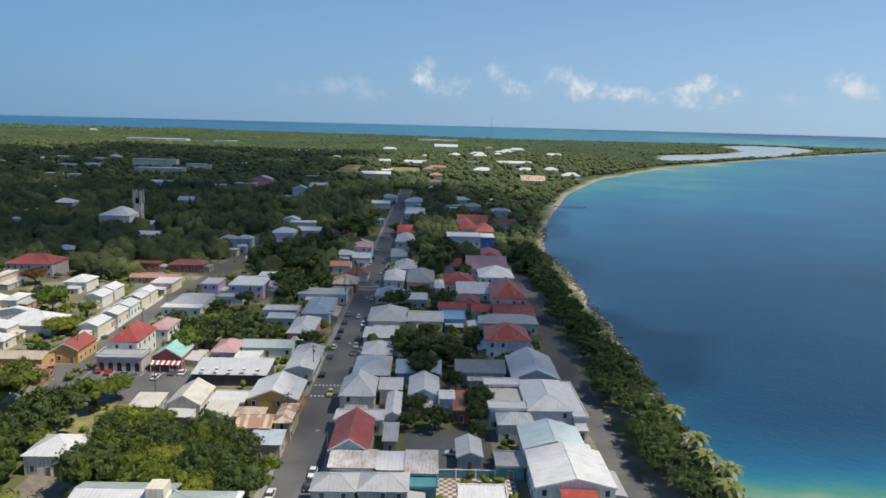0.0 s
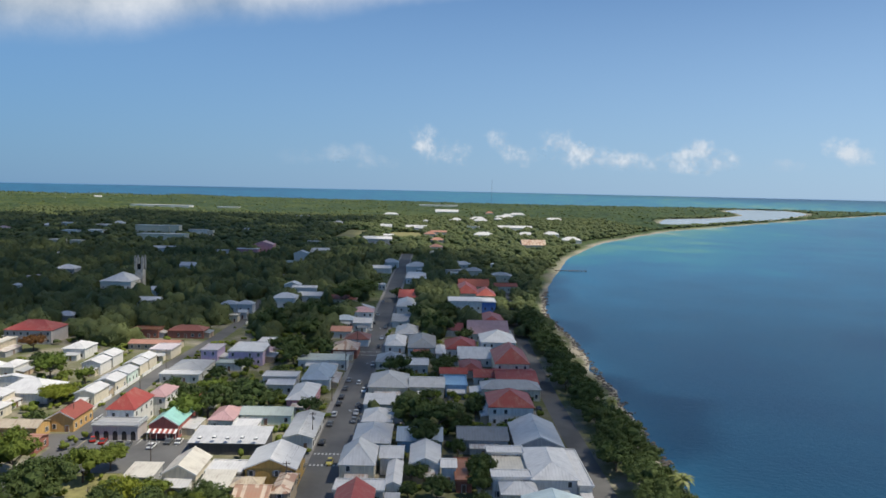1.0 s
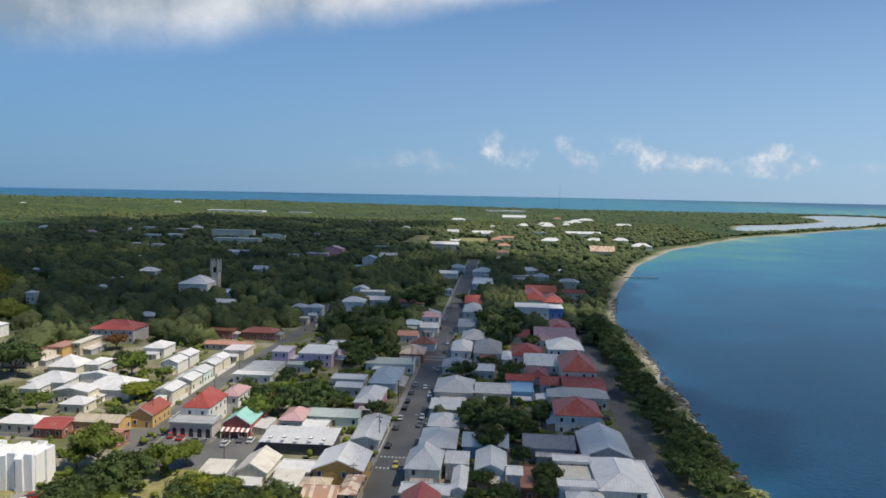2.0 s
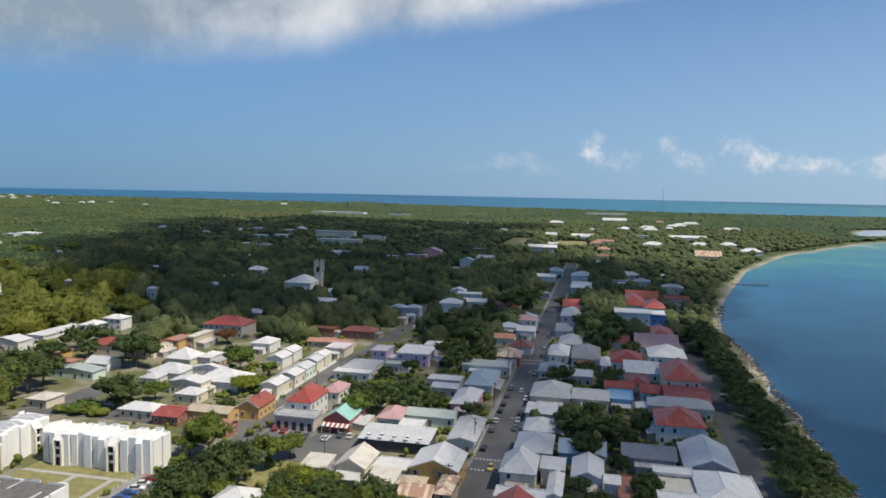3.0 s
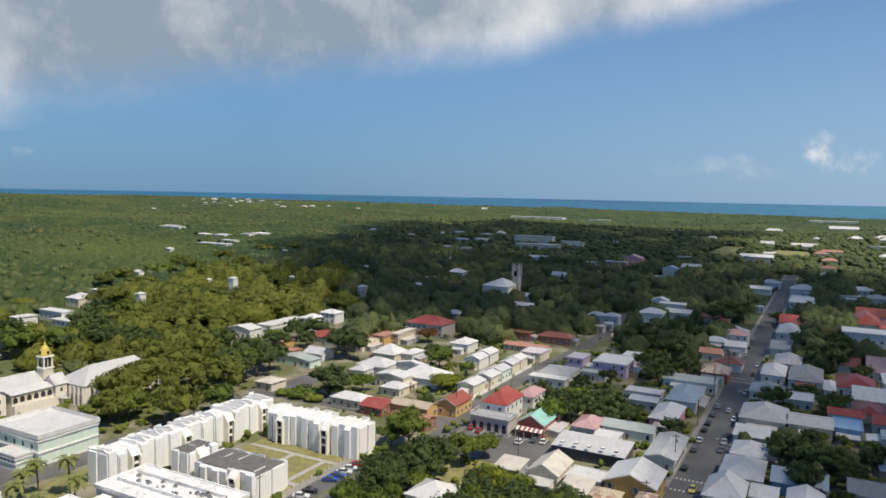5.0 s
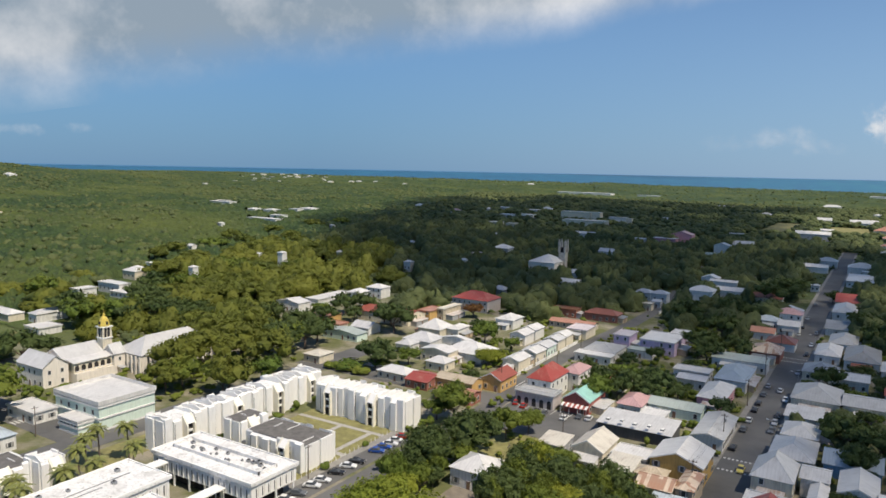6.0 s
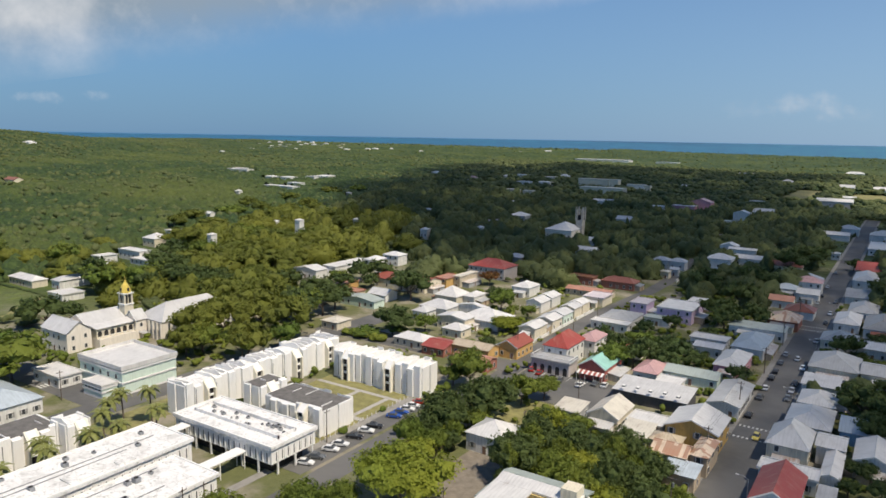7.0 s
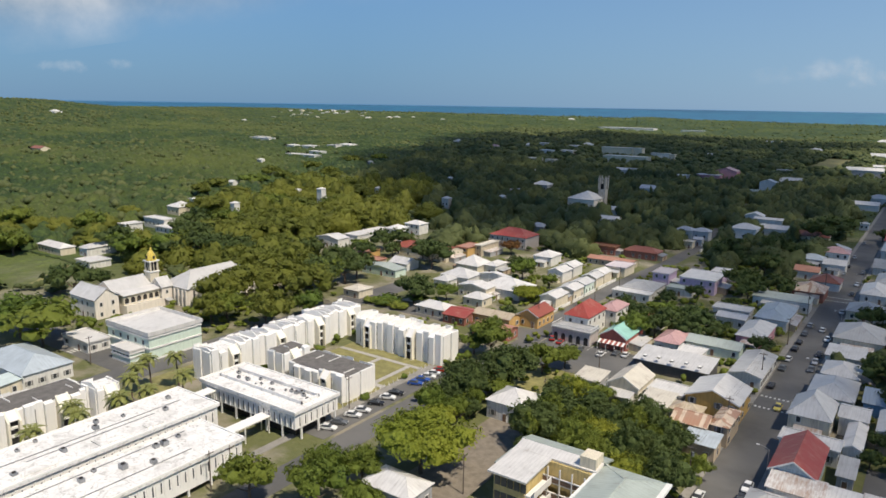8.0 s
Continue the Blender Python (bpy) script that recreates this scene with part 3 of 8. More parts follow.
# ---- houses ----
def window_mesh(w, h):
    bm = bmesh.new()
    v = box(bm, -w / 2 - 0.12, w / 2 + 0.12, -0.07, 0.02, -0.12, h + 0.1)
    me = bpy.data.meshes.new("window")
    bm.to_mesh(me)
    me.materials.append(M_WHITE)
    bm = bmesh.new()
    box(bm, -w / 2, w / 2, -0.085, 0.0, 0, h)
    pane = bpy.data.meshes.new("pane")
    bm.to_mesh(pane)
    pane.materials.append(M_GLASS)
    bm = bmesh.new()
    box(bm, -w * 0.22, w * 0.22, -0.1, 0.0, 0, h)
    shut = bpy.data.meshes.new("shutter")
    bm.to_mesh(shut)
    shut.materials.append(M_SHUTTER)
    return me, pane, shut


WIN = window_mesh(0.95, 1.4)
bm = bmesh.new()
box(bm, -0.62, 0.62, -0.08, 0.02, 0, 2.2)
box(bm, -0.5, 0.5, -0.11, 0.0, 0.05, 2.1, 1)
DOOR = bpy.data.meshes.new("door")
bm.to_mesh(DOOR)
DOOR.materials.append(M_WHITE)
DOOR.materials.append(M_DOOR)
dice = random.Random(11)


def put(name, data, parent, m):
    o = new(name, data)
    o.parent = parent
    o.matrix_basis = m
    return o


def wall_side(parent, side, w, d):
    """Pose maker for points on one wall of a box w by d: along, height."""
    turn = {"n": 0, "e": 270, "s": 180, "w": 90}[side]
    run = w if side in "ns" else d
    gap = d / 2 if side in "ns" else w / 2
    return run, lambda a, z, out=0.0: pose(0, 0, 0, 0, 0, turn) @ Matrix.Translation((a, -gap - out, z))


def openings(parent, w, d, h, sides, gap=2.6, shutters=True, door_side="n", base=0.0):
    floors = 1 if h < 5.2 else 2 if h < 9 else 3
    high = h / floors
    for side in sides:
        run, at = wall_side(parent, side, w, d)
        n = max(1, int(run / gap))
        for f in range(floors):
            for i in range(n):
                a = (i + 0.5) * run / n - run / 2
                if f == 0 and side == door_side and i == n // 2:
                    put("door", DOOR, parent, at(a, base))
                    continue
                if dice.random() < 0.22:
                    continue
                sill = base + f * high + min(1.0, high * 0.32)
                win = put("window", WIN[0], parent, at(a, sill))
                put("pane", WIN[1], win, Matrix.Identity(4))
                if shutters and gap > 2.2:
                    for e in (-0.83, 0.83):
                        put("shutter", WIN[2], win, Matrix.Translation((e, 0, 0)))


def sheet(bm, tops, thick=0.13):
    """A roof plane of some thickness from points given counter-clockwise."""
    a = [bm.verts.new(p) for p in tops]
    b = [bm.verts.new((p[0], p[1], p[2] - thick)) for p in tops]
    bm.faces.new(a)
    bm.faces.new(b[::-1])
    for i in range(len(a)):
        j = (i + 1) % len(a)
        bm.faces.new((b[i], b[j], a[j], a[i]))


def cap(bm, p, q, r=0.14):
    tube(bm, (p[0], p[1], p[2] - 0.03), (q[0], q[1], q[2] - 0.03), r, r, 6)


def roof_shape(bm, w, d, h, roof, rise, eave=0.4):
    x, y = w / 2 + eave, d / 2 + eave
    z0, z1 = h - 0.02, h + rise
    if roof == "hip":
        k = min(x, y) * 0.96
        if x > y:
            a, b = (-(x - k), 0, z1), (x - k, 0, z1)
            sheet(bm, [(-x, -y, z0), (x, -y, z0), b, a])
            sheet(bm, [(x, y, z0), (-x, y, z0), a, b])
            sheet(bm, [(-x, y, z0), (-x, -y, z0), a])
            sheet(bm, [(x, -y, z0), (x, y, z0), b])
        else:
            a, b = (0, -(y - k), z1), (0, y - k, z1)
            sheet(bm, [(-x, y, z0), (-x, -y, z0), a, b])
            sheet(bm, [(x, -y, z0), (x, y, z0), b, a])
            sheet(bm, [(-x, -y, z0), (x, -y, z0), a])
            sheet(bm, [(x, y, z0), (-x, y, z0), b])
        cap(bm, a, b)
        for c in ((-x, -y, z0), (x, -y, z0), (x, y, z0), (-x, y, z0)):
            e = min((a, b), key=lambda q: (q[0] - c[0]) ** 2 + (q[1] - c[1]) ** 2)
            cap(bm, c, e, 0.1)
    elif roof == "gablex":
        a, b = (-x, 0, z1), (x, 0, z1)
        sheet(bm, [(-x, -y, z0), (x, -y, z0), b, a])
        sheet(bm, [(x, y, z0), (-x, y, z0), a, b])
        cap(bm, a, b)
    elif roof == "gabley":
        a, b = (0, -y, z1), (0, y, z1)
        sheet(bm, [(-x, y, z0), (-x, -y, z0), a, b])
        sheet(bm, [(x, -y, z0), (x, y, z0), b, a])
        cap(bm, a, b)
    elif roof == "shed":
        sheet(bm, [(-x, -y, z0), (x, -y, z0), (x, y, z0 + rise), (-x, y, z0 + rise)])
    else:
        box(bm, -x + 0.2, x - 0.2, -y + 0.2, y - 0.2, h - 0.1, h + 0.12)
        for q in ((-x, x, -y, -y + 0.25), (-x, x, y - 0.25, y), (-x, -x + 0.25, -y + 0.25, y - 0.25), (x - 0.25, x, -y + 0.25, y - 0.25)):
            box(bm, *q, h - 0.1, h + rise)


def shell(bm, w, d, h, roof, rise):
    x, y = w / 2, d / 2
    if roof == "gablex":
        for s in (-x, x - 0.2):
            a = [(s, -y, 0), (s, y, 0), (s, y, h), (s, 0, h + rise - 0.16), (s, -y, h)]
            v = [bm.verts.new(p) for p in a]
            u = [bm.verts.new((p[0] + 0.2, p[1], p[2])) for p in a]
            bm.faces.new(v[::-1]); bm.faces.new(u)
            for i in range(5):
                j = (i + 1) % 5
                bm.faces.new((v[i], v[j], u[j], u[i]))
        box(bm, -x + 0.2, x - 0.2, -y, -y + 0.2, 0, h)
        box(bm, -x + 0.2, x - 0.2, y - 0.2, y, 0, h)
    elif roof == "gabley":
        for s in (-y, y - 0.2):
            a = [(-x, s, 0), (x, s, 0), (x, s, h), (0, s, h + rise - 0.16), (-x, s, h)]
            v = [bm.verts.new(p) for p in a]
            u = [bm.verts.new((p[0], p[1] + 0.2, p[2])) for p in a]
            bm.faces.new(v); bm.faces.new(u[::-1])
            for i in range(5):
                j = (i + 1) % 5
                bm.faces.new((v[j], v[i], u[i], u[j]))
        box(bm, -x, -x + 0.2, -y + 0.2, y - 0.2, 0, h)
        box(bm, x - 0.2, x, -y + 0.2, y - 0.2, 0, h)
    elif roof == "shed":
        box(bm, -x, x, -y, -y + 0.2, 0, h - 0.12)
        box(bm, -x, x, y - 0.2, y, 0, h + rise - 0.2)
        for s in (-x, x - 0.2):
            a = [(s, -y + 0.2, 0), (s, y - 0.2, 0), (s, y - 0.2, h + rise - 0.2), (s, -y + 0.2, h - 0.12)]
            v = [bm.verts.new(p) for p in a]
            u = [bm.verts.new((p[0] + 0.2, p[1], p[2])) for p in a]
            bm.faces.new(v[::-1]); bm.faces.new(u)
            for i in range(4):
                j = (i + 1) % 4
                bm.faces.new((v[i], v[j], u[j], u[i]))
    else:
        for q in ((-x, x, -y, -y + 0.2), (-x, x, y - 0.2, y), (-x, -x + 0.2, -y + 0.2, y - 0.2), (x - 0.2, x, -y + 0.2, y - 0.2)):
            box(bm, *q, 0, h - 0.1)


BUILT = []
SHAPE = {"hip": "hipped", "gablex": "gabled", "gabley": "gabled", "shed": "lean-to", "flat": "flat"}


def house(x, y, w, d, h, roof, rise, cover, paint, name="house", label="", veranda=""):
    """A house with walls, roof, windows and a door; windows only on the sides towards the sea, north and west."""
    far = math.hypot(x, y)
    z = float(lift(np.array(x), np.array(y))) if far > 585 else 0.0
    storey = "single-storey" if h < 5.6 else "two-storey" if h < 9 else "tall"
    words = label or f"{storey} {WALLS[paint][0]} house, {SHAPE[roof]} {ROOFS[cover][0]} roof"
    e = group_base(name, x, y, z, 0, words, "house" if name == "house" else name.replace("_", " "), "town houses" if name == "house" else "")
    BUILT.append((e, x, y, w, d, h, len(FOOT)))
    FOOT.append((x - w / 2 - 0.6, x + w / 2 + 0.6, y - d / 2 - 0.6, y + d / 2 + 0.6))
    if 300 < far < 540 and x < -200:   # open ground in front of the houses among the old trees
        for k in range(8):
            cx, cy = x - x / far * 9 * k, y - y / far * 9 * k
            GARDEN.append((cx - w / 2 - 5, cx + w / 2 + 5, cy - d / 2 - 5, cy + d / 2 + 3))
    elif far > 325:   # gardens in front of the far houses stay low
        for k in range(4):
            cx, cy = x - x / far * 9 * k, y - y / far * 9 * k
            GARDEN.append((cx - w * 0.42, cx + w * 0.42, cy - d / 2 - 4, cy + d / 2 + 2))
    bm = bmesh.new()
    shell(bm, w, d, h, roof, rise)
    bmesh.ops.recalc_face_normals(bm, faces=bm.faces)
    part("wall", bm, WALLS[paint][1], e)
    bm = bmesh.new()
    roof_shape(bm, w, d, h, roof, rise)
    bmesh.ops.recalc_face_normals(bm, faces=bm.faces)
    part("roof", bm, ROOFS[cover][1], e)
    if roof == "gabley" and far < 300:
        for s in (-1, 1):
            bm = bmesh.new()
            x2, y2 = w / 2 + 0.4, -d / 2 - 0.46
            v = [(s * x2, y2, h - 0.26), (0, y2, h + rise - 0.26), (0, y2, h + rise + 0.12), (s * x2, y2, h + 0.12)]
            a = [bm.verts.new(p) for p in v]
            b = [bm.verts.new((p[0], p[1] + 0.07, p[2])) for p in v]
            bm.faces.new(a)
            bm.faces.new(b[::-1])
            for i in range(4):
                bm.faces.new((a[i], b[i], b[(i + 1) % 4], a[(i + 1) % 4]))
            bmesh.ops.recalc_face_normals(bm, faces=bm.faces)
            part("bargeboard", bm, M_WHITE, e)
    if paint == "black":
        pass
    elif paint == "arcade" and h < 5.2:
        for side in "ne":
            run, at = wall_side(e, side, w, d)
            n = max(3, int(run / 2.3))
            for i in range(n):
                bm = bmesh.new()
                prism(bm, [(0.72 * math.cos(q * math.pi / 6), 0.72 * math.sin(q * math.pi / 6)) for q in range(7)] + [(-0.72, -2.1), (0.72, -2.1)], -0.03, 0.03)
                # flat dark panel paints the shade inside the arch
                o = part("arch", bm, M_DARK, e, "arched panel painted dark as a shaded opening")
                o.matrix_basis = at((i + 0.5) * run / n - run / 2, 2.15) @ pose(0, 0, 0, 90, 0, 0)
    elif name == "church":
        for i in range(6):
            a = (i - 2.5) * w / 6.4
            bm = bmesh.new()
            box(bm, a - 0.42, a + 0.42, -d / 2 - 0.05, -d / 2 + 0.02, 1.6, 6.2)
            part("window", bm, M_GLASS, e, "tall narrow church window")
            bm = bmesh.new()
            box(bm, a + w / 12.8 - 0.35, a + w / 12.8 + 0.35, -d / 2 - 0.8, -d / 2 - 0.01, 0, 6.6)
            part("buttress", bm, WALLS[paint][1], e)
        for i in range(8):
            bm = bmesh.new()
            b = (i - 3.5) * d / 8.4
            box(bm, w / 2 - 0.02, w / 2 + 0.05, b - 0.42, b + 0.42, 1.6, 6.2)
            part("window", bm, M_GLASS, e, "tall narrow church window")
    elif paint == "mint" and roof == "flat" and far < 400:
        for z0, z1, out in ((h * 0.46, h * 0.46 + 0.5, 0.28), (h - 0.9, h - 0.35, 0.35), (0.0, 0.6, 0.12)):
            bm = bmesh.new()
            for q in ((-w / 2 - out, w / 2 + out, -d / 2 - out, -d / 2 - 0.01), (w / 2 + 0.01, w / 2 + out, -d / 2, d / 2), (-w / 2 - out, -w / 2 - 0.01, -d / 2, d / 2)):
                box(bm, *q, z0, z1)
            part("cornice", bm, M_WHITE, e)
        run, at = wall_side(e, "n", w, d)
        for i in range(5):
            put("window", WIN[1], e, at((i - 2) * run / 5.5, h * 0.6))
        run, at = wall_side(e, "e", w, d)
        for i in range(4):
            put("window", WIN[1], e, at((i - 1.5) * run / 4.6, h * 0.14))
    elif far < 430:
        openings(e, w, d, h, "new" if far < 300 else "n", 3.1, far < 250 and dice.random() < 0.45)
    elif far < 1170:
        run, at = wall_side(e, "n", w, d)
        for i in range(max(2, int(run / 4))):
            n = max(2, int(run / 4))
            if far < 560 or dice.random() < 0.35:
                put("window", WIN[1], e, at((i + 0.5) * run / n - run / 2, h * 0.35))
    if veranda:
        bm = bmesh.new()
        box(bm, -w / 2 - 0.1, w / 2 + 0.1, -d / 2 - 1.8, -d / 2 - 0.02, h * 0.5 - 0.12, h * 0.5)
        part("veranda_floor", bm, M_WHITE, e)
        n = max(3, int(w / 2))
        for i in range(n + 1):
            bm = bmesh.new()
            a = -w / 2 + i * w / n
            box(bm, a - 0.09, a + 0.09, -d / 2 - 1.75, -d / 2 - 1.57, 0, h - 0.1)
            part("veranda_post", bm, M_WHITE, e)
        bm = bmesh.new()
        for k in range(int(w / 0.35)):
            a = -w / 2 + 0.1 + k * 0.35
            box(bm, a, a + 0.06, -d / 2 - 1.7, -d / 2 - 1.64, h * 0.5, h * 0.5 + 0.85)
        box(bm, -w / 2, w / 2, -d / 2 - 1.72, -d / 2 - 1.6, h * 0.5 + 0.85, h * 0.5 + 0.93)
        part("railing", bm, M_WHITE, e)
        bm = bmesh.new()
        sheet(bm, [(-w / 2 - 0.3, -d / 2 - 2.0, h - 0.45), (w / 2 + 0.3, -d / 2 - 2.0, h - 0.45), (w / 2 + 0.3, -d / 2 - 0.41, h - 0.12), (-w / 2 - 0.3, -d / 2 - 0.41, h - 0.12)], 0.1)
        part("veranda_roof", bm, ROOFS[cover][1], e)
    return e

# houses: centre x, y, width, depth, eave height, roof, rise, roof cover, wall
house(-18.1, 134.5, 8.6, 7.2, 5.8, "hip", 1.7, "grey", "grey")
house(-8.2, 134.8, 9.6, 7.3, 5.8, "hip", 1.8, "grey", "grey")
house(-15.8, 147.0, 9.7, 6.5, 4.3, "shed", 0.8, "rusty", "white")
house(-7.5, 146.7, 5.3, 6.6, 4.1, "shed", 0.8, "white", "grey")
house(-0.7, 146.1, 6.6, 8.7, 4.3, "shed", 0.8, "rusty", "white")
house(-0.2, 139.5, 5.4, 3.9, 3.2, "flat", 0.4, "teal", "teal")
house(11.9, 133.9, 9.3, 6.5, 3.8, "flat", 0.4, "white", "white")
house(-17.2, 159.2, 8.7, 17.4, 4.8, "gabley", 2.9, "red", "paleblue")
house(-16.8, 172.2, 12.0, 6.2, 3.8, "flat", 0.4, "white", "white")
house(-8.6, 180.4, 3.5, 15.3, 3.8, "gabley", 1.0, "white", "white")
house(-8.4, 163.5, 3.0, 8.4, 3.2, "shed", 0.8, "grey", "grey")
house(-18.6, 188.2, 9.1, 13.3, 5.4, "hip", 4.2, "silver", "cream")
house(-9.9, 192.8, 6.0, 9.0, 4.8, "gablex", 1.4, "silver", "white")
house(-16.5, 209.8, 10.6, 16.3, 4.0, "hip", 2.5, "silver", "white")
house(-16.3, 226.6, 9.3, 12.3, 4.0, "hip", 2.2, "silver", "white")
house(-17.2, 245.1, 10.1, 10.2, 3.6, "shed", 0.8, "silver", "white")
house(-15.3, 267.4, 14.2, 18.8, 4.4, "hip", 3.4, "grey", "cream")
house(-0.9, 266.7, 12.9, 14.6, 4.3, "gablex", 1.6, "grey", "cream")
house(10.0, 268.4, 7.9, 13.5, 4.4, "flat", 0.4, "blue", "blue")
house(-2.5, 210.0, 13.1, 10.3, 3.6, "gablex", 2.5, "bluegrey", "blue")
house(-0.7, 192.4, 8.0, 14.4, 4.3, "gabley", 1.9, "silver", "white")
house(5.6, 185.3, 3.7, 5.9, 4.8, "gablex", 0.9, "white", "white")
house(9.4, 184.6, 4.0, 14.6, 3.3, "flat", 0.4, "rust", "brick")
house(16.1, 209.8, 14.7, 11.5, 4.4, "gablex", 2.1, "dkgrey", "grey")
house(32.2, 210.0, 13.6, 21.0, 4.3, "gabley", 3.1, "silver", "grey")
house(27.2, 237.6, 14.6, 16.4, 6.5, "hip", 3.8, "red", "white")
house(31.9, 183.4, 11.4, 21.6, 5.9, "hip", 2.4, "white", "white")
house(39.4, 183.2, 3.2, 24.4, 4.9, "flat", 0.4, "white", "white")
house(21.2, 192.4, 9.6, 4.6, 5.9, "flat", 0.4, "white", "white")
house(21.2, 175.4, 9.6, 4.2, 5.9, "flat", 0.4, "white", "white")
house(21.9, 183.8, 8.2, 12.2, 4.9, "flat", 0.4, "cream", "white")
house(22.4, 169.4, 8.6, 7.0, 4.9, "hip", 1.7, "silver", "cream")
house(30.8, 141.7, 16.1, 16.2, 5.8, "gabley", 2.1, "white", "white")
house(29.4, 156.8, 13.9, 11.8, 5.8, "gabley", 2.1, "mint", "white")
house(31.1, 130.3, 6.8, 6.0, 4.8, "shed", 0.8, "red", "white")
house(10.2, 156.0, 5.5, 9.0, 3.3, "gabley", 1.3, "silver", "grey")
house(19.1, 150.6, 6.1, 6.9, 3.2, "flat", 0.4, "grey", "teal")
house(-17.0, 306.1, 11.7, 13.0, 3.6, "hip", 2.8, "grey", "cream")
house(-5.5, 298.9, 9.4, 11.9, 3.8, "flat", 0.4, "white", "white")
house(-3.9, 339.0, 12.5, 26.5, 4.0, "hip", 3.0, "dkgrey", "white")
house(-16.5, 341.9, 9.2, 21.4, 3.6, "hip", 2.2, "silver", "white")
house(-12.0, 364.3, 10.9, 19.9, 4.4, "hip", 2.6, "grey", "white")
house(-14.9, 399.4, 12.6, 15.4, 3.6, "gablex", 3.0, "grey", "white")
house(-15.3, 450.7, 11.3, 28.0, 4.4, "hip", 2.7, "silver", "white")
house(-14.1, 485.7, 15.2, 25.3, 4.4, "gablex", 3.6, "red", "cream")
house(-10.0, 594.4, 20.9, 45.5, 4.4, "flat", 0.4, "white", "white")
house(24.0, 498.0, 16.0, 34.0, 6.7, "hip", 5.2, "red", "cream")
house(37.0, 486.0, 13.0, 22.0, 6.2, "hip", 4.4, "red", "cream")
house(31.0, 523.0, 22.0, 14.0, 6.7, "gablex", 4.6, "redtile", "cream")
house(21.5, 450.5, 20.6, 18.0, 7.4, "flat", 0.4, "white", "white")
house(36.2, 450.0, 8.6, 17.0, 7.2, "flat", 0.4, "white", "bluewall")
house(33.8, 397.9, 14.2, 29.0, 4.4, "hip", 3.4, "red", "white")
house(29.8, 371.0, 20.6, 22.0, 4.0, "gablex", 4.9, "pinkroof", "white")
house(12.6, 378.6, 9.2, 18.1, 3.6, "gablex", 2.2, "red", "white")
house(14.6, 335.4, 14.6, 19.8, 3.6, "hip", 3.5, "darkred", "white")
house(31.9, 336.9, 16.1, 18.6, 6.7, "hip", 3.9, "white", "white")
house(4.9, 324.8, 4.0, 15.9, 3.6, "hip", 1.0, "white", "white")
house(19.8, 315.8, 14.5, 15.5, 3.6, "gablex", 3.5, "white", "white")
house(33.9, 299.4, 13.8, 24.4, 6.7, "hip", 5.2, "red", "cream")
house(17.2, 296.5, 8.9, 16.2, 3.3, "hip", 2.1, "darkred", "white")
house(21.6, 282.8, 7.7, 11.8, 3.6, "gablex", 1.8, "red", "white")
house(33.9, 279.1, 15.8, 22.9, 4.0, "gablex", 2.0, "red", "cream")
house(9.7, 285.3, 10.8, 6.8, 3.6, "gablex", 1.6, "red", "white")
house(30.3, 262.7, 21.7, 9.6, 4.4, "hip", 2.3, "grey", "cream")
house(-40.1, 184.0, 12.9, 13.8, 5.8, "gabley", 2.7, "white", "mustard")
house(-41.3, 165.2, 8.0, 7.6, 5.0, "gablex", 1.6, "rusttan", "tan")
house(-35.0, 169.9, 3.9, 11.6, 5.2, "hip", 0.9, "rusttan", "tan")
house(-37.1, 158.1, 7.0, 6.0, 3.8, "shed", 0.8, "bluegrey", "tan")
house(-58.0, 206.3, 21.5, 11.0, 3.6, "shed", 1.2, "silver", "black")
house(-65.6, 227.3, 7.6, 12.9, 3.6, "hip", 1.8, "pinkroof", "white")
house(-56.4, 217.2, 7.0, 7.6, 3.8, "flat", 0.4, "white", "white")
house(-63.0, 182.6, 8.5, 12.6, 4.2, "gabley", 2.6, "cream", "cream")
house(-73.4, 180.1, 7.0, 7.6, 3.5, "shed", 0.8, "cream", "grey")
house(-52.2, 181.8, 9.0, 7.6, 4.2, "flat", 0.4, "white", "grey")
house(-52.4, 173.2, 7.0, 9.0, 4.2, "shed", 0.8, "cream", "white")
house(-44.5, 172.0, 7.0, 5.4, 4.4, "hip", 1.3, "tanroof", "tan")
house(-38.4, 217.1, 8.5, 22.6, 3.7, "gabley", 1.2, "grey", "white")
house(-52.9, 231.1, 16.4, 7.6, 3.3, "gablex", 1.6, "greygreen", "mint")
house(-44.6, 250.5, 8.6, 19.5, 4.4, "hip", 2.1, "silver", "pink")
house(-43.2, 277.5, 10.6, 21.6, 4.4, "hip", 2.5, "bluegrey", "white")
house(-45.4, 301.7, 20.5, 7.7, 4.4, "shed", 0.8, "greygreen", "white")
house(-55.5, 265.1, 9.8, 7.6, 3.8, "gablex", 0.9, "white", "white")
house(-57.9, 275.5, 12.8, 7.6, 3.8, "flat", 0.4, "silver", "white")
house(-38.9, 325.8, 11.7, 14.3, 4.1, "hip", 2.8, "rusttan", "brick")
house(-79.2, 312.4, 14.6, 18.2, 6.0, "flat", 0.4, "white", "lilac")
house(-75.2, 327.0, 6.4, 9.8, 6.0, "flat", 0.4, "white", "lilac")
house(-95.2, 310.4, 7.0, 11.8, 6.0, "flat", 0.4, "pinkwhite", "lilac")
house(-97.8, 291.0, 13.4, 15.4, 3.2, "hip", 1.9, "grey", "white")
house(-97.4, 277.4, 15.2, 6.4, 3.3, "flat", 0.4, "white", "white")
house(-83.6, 296.6, 10.6, 6.2, 3.2, "flat", 0.4, "greygreen", "white")
house(-77.2, 247.2, 5.6, 7.2, 3.2, "gablex", 1.1, "redtile", "white")
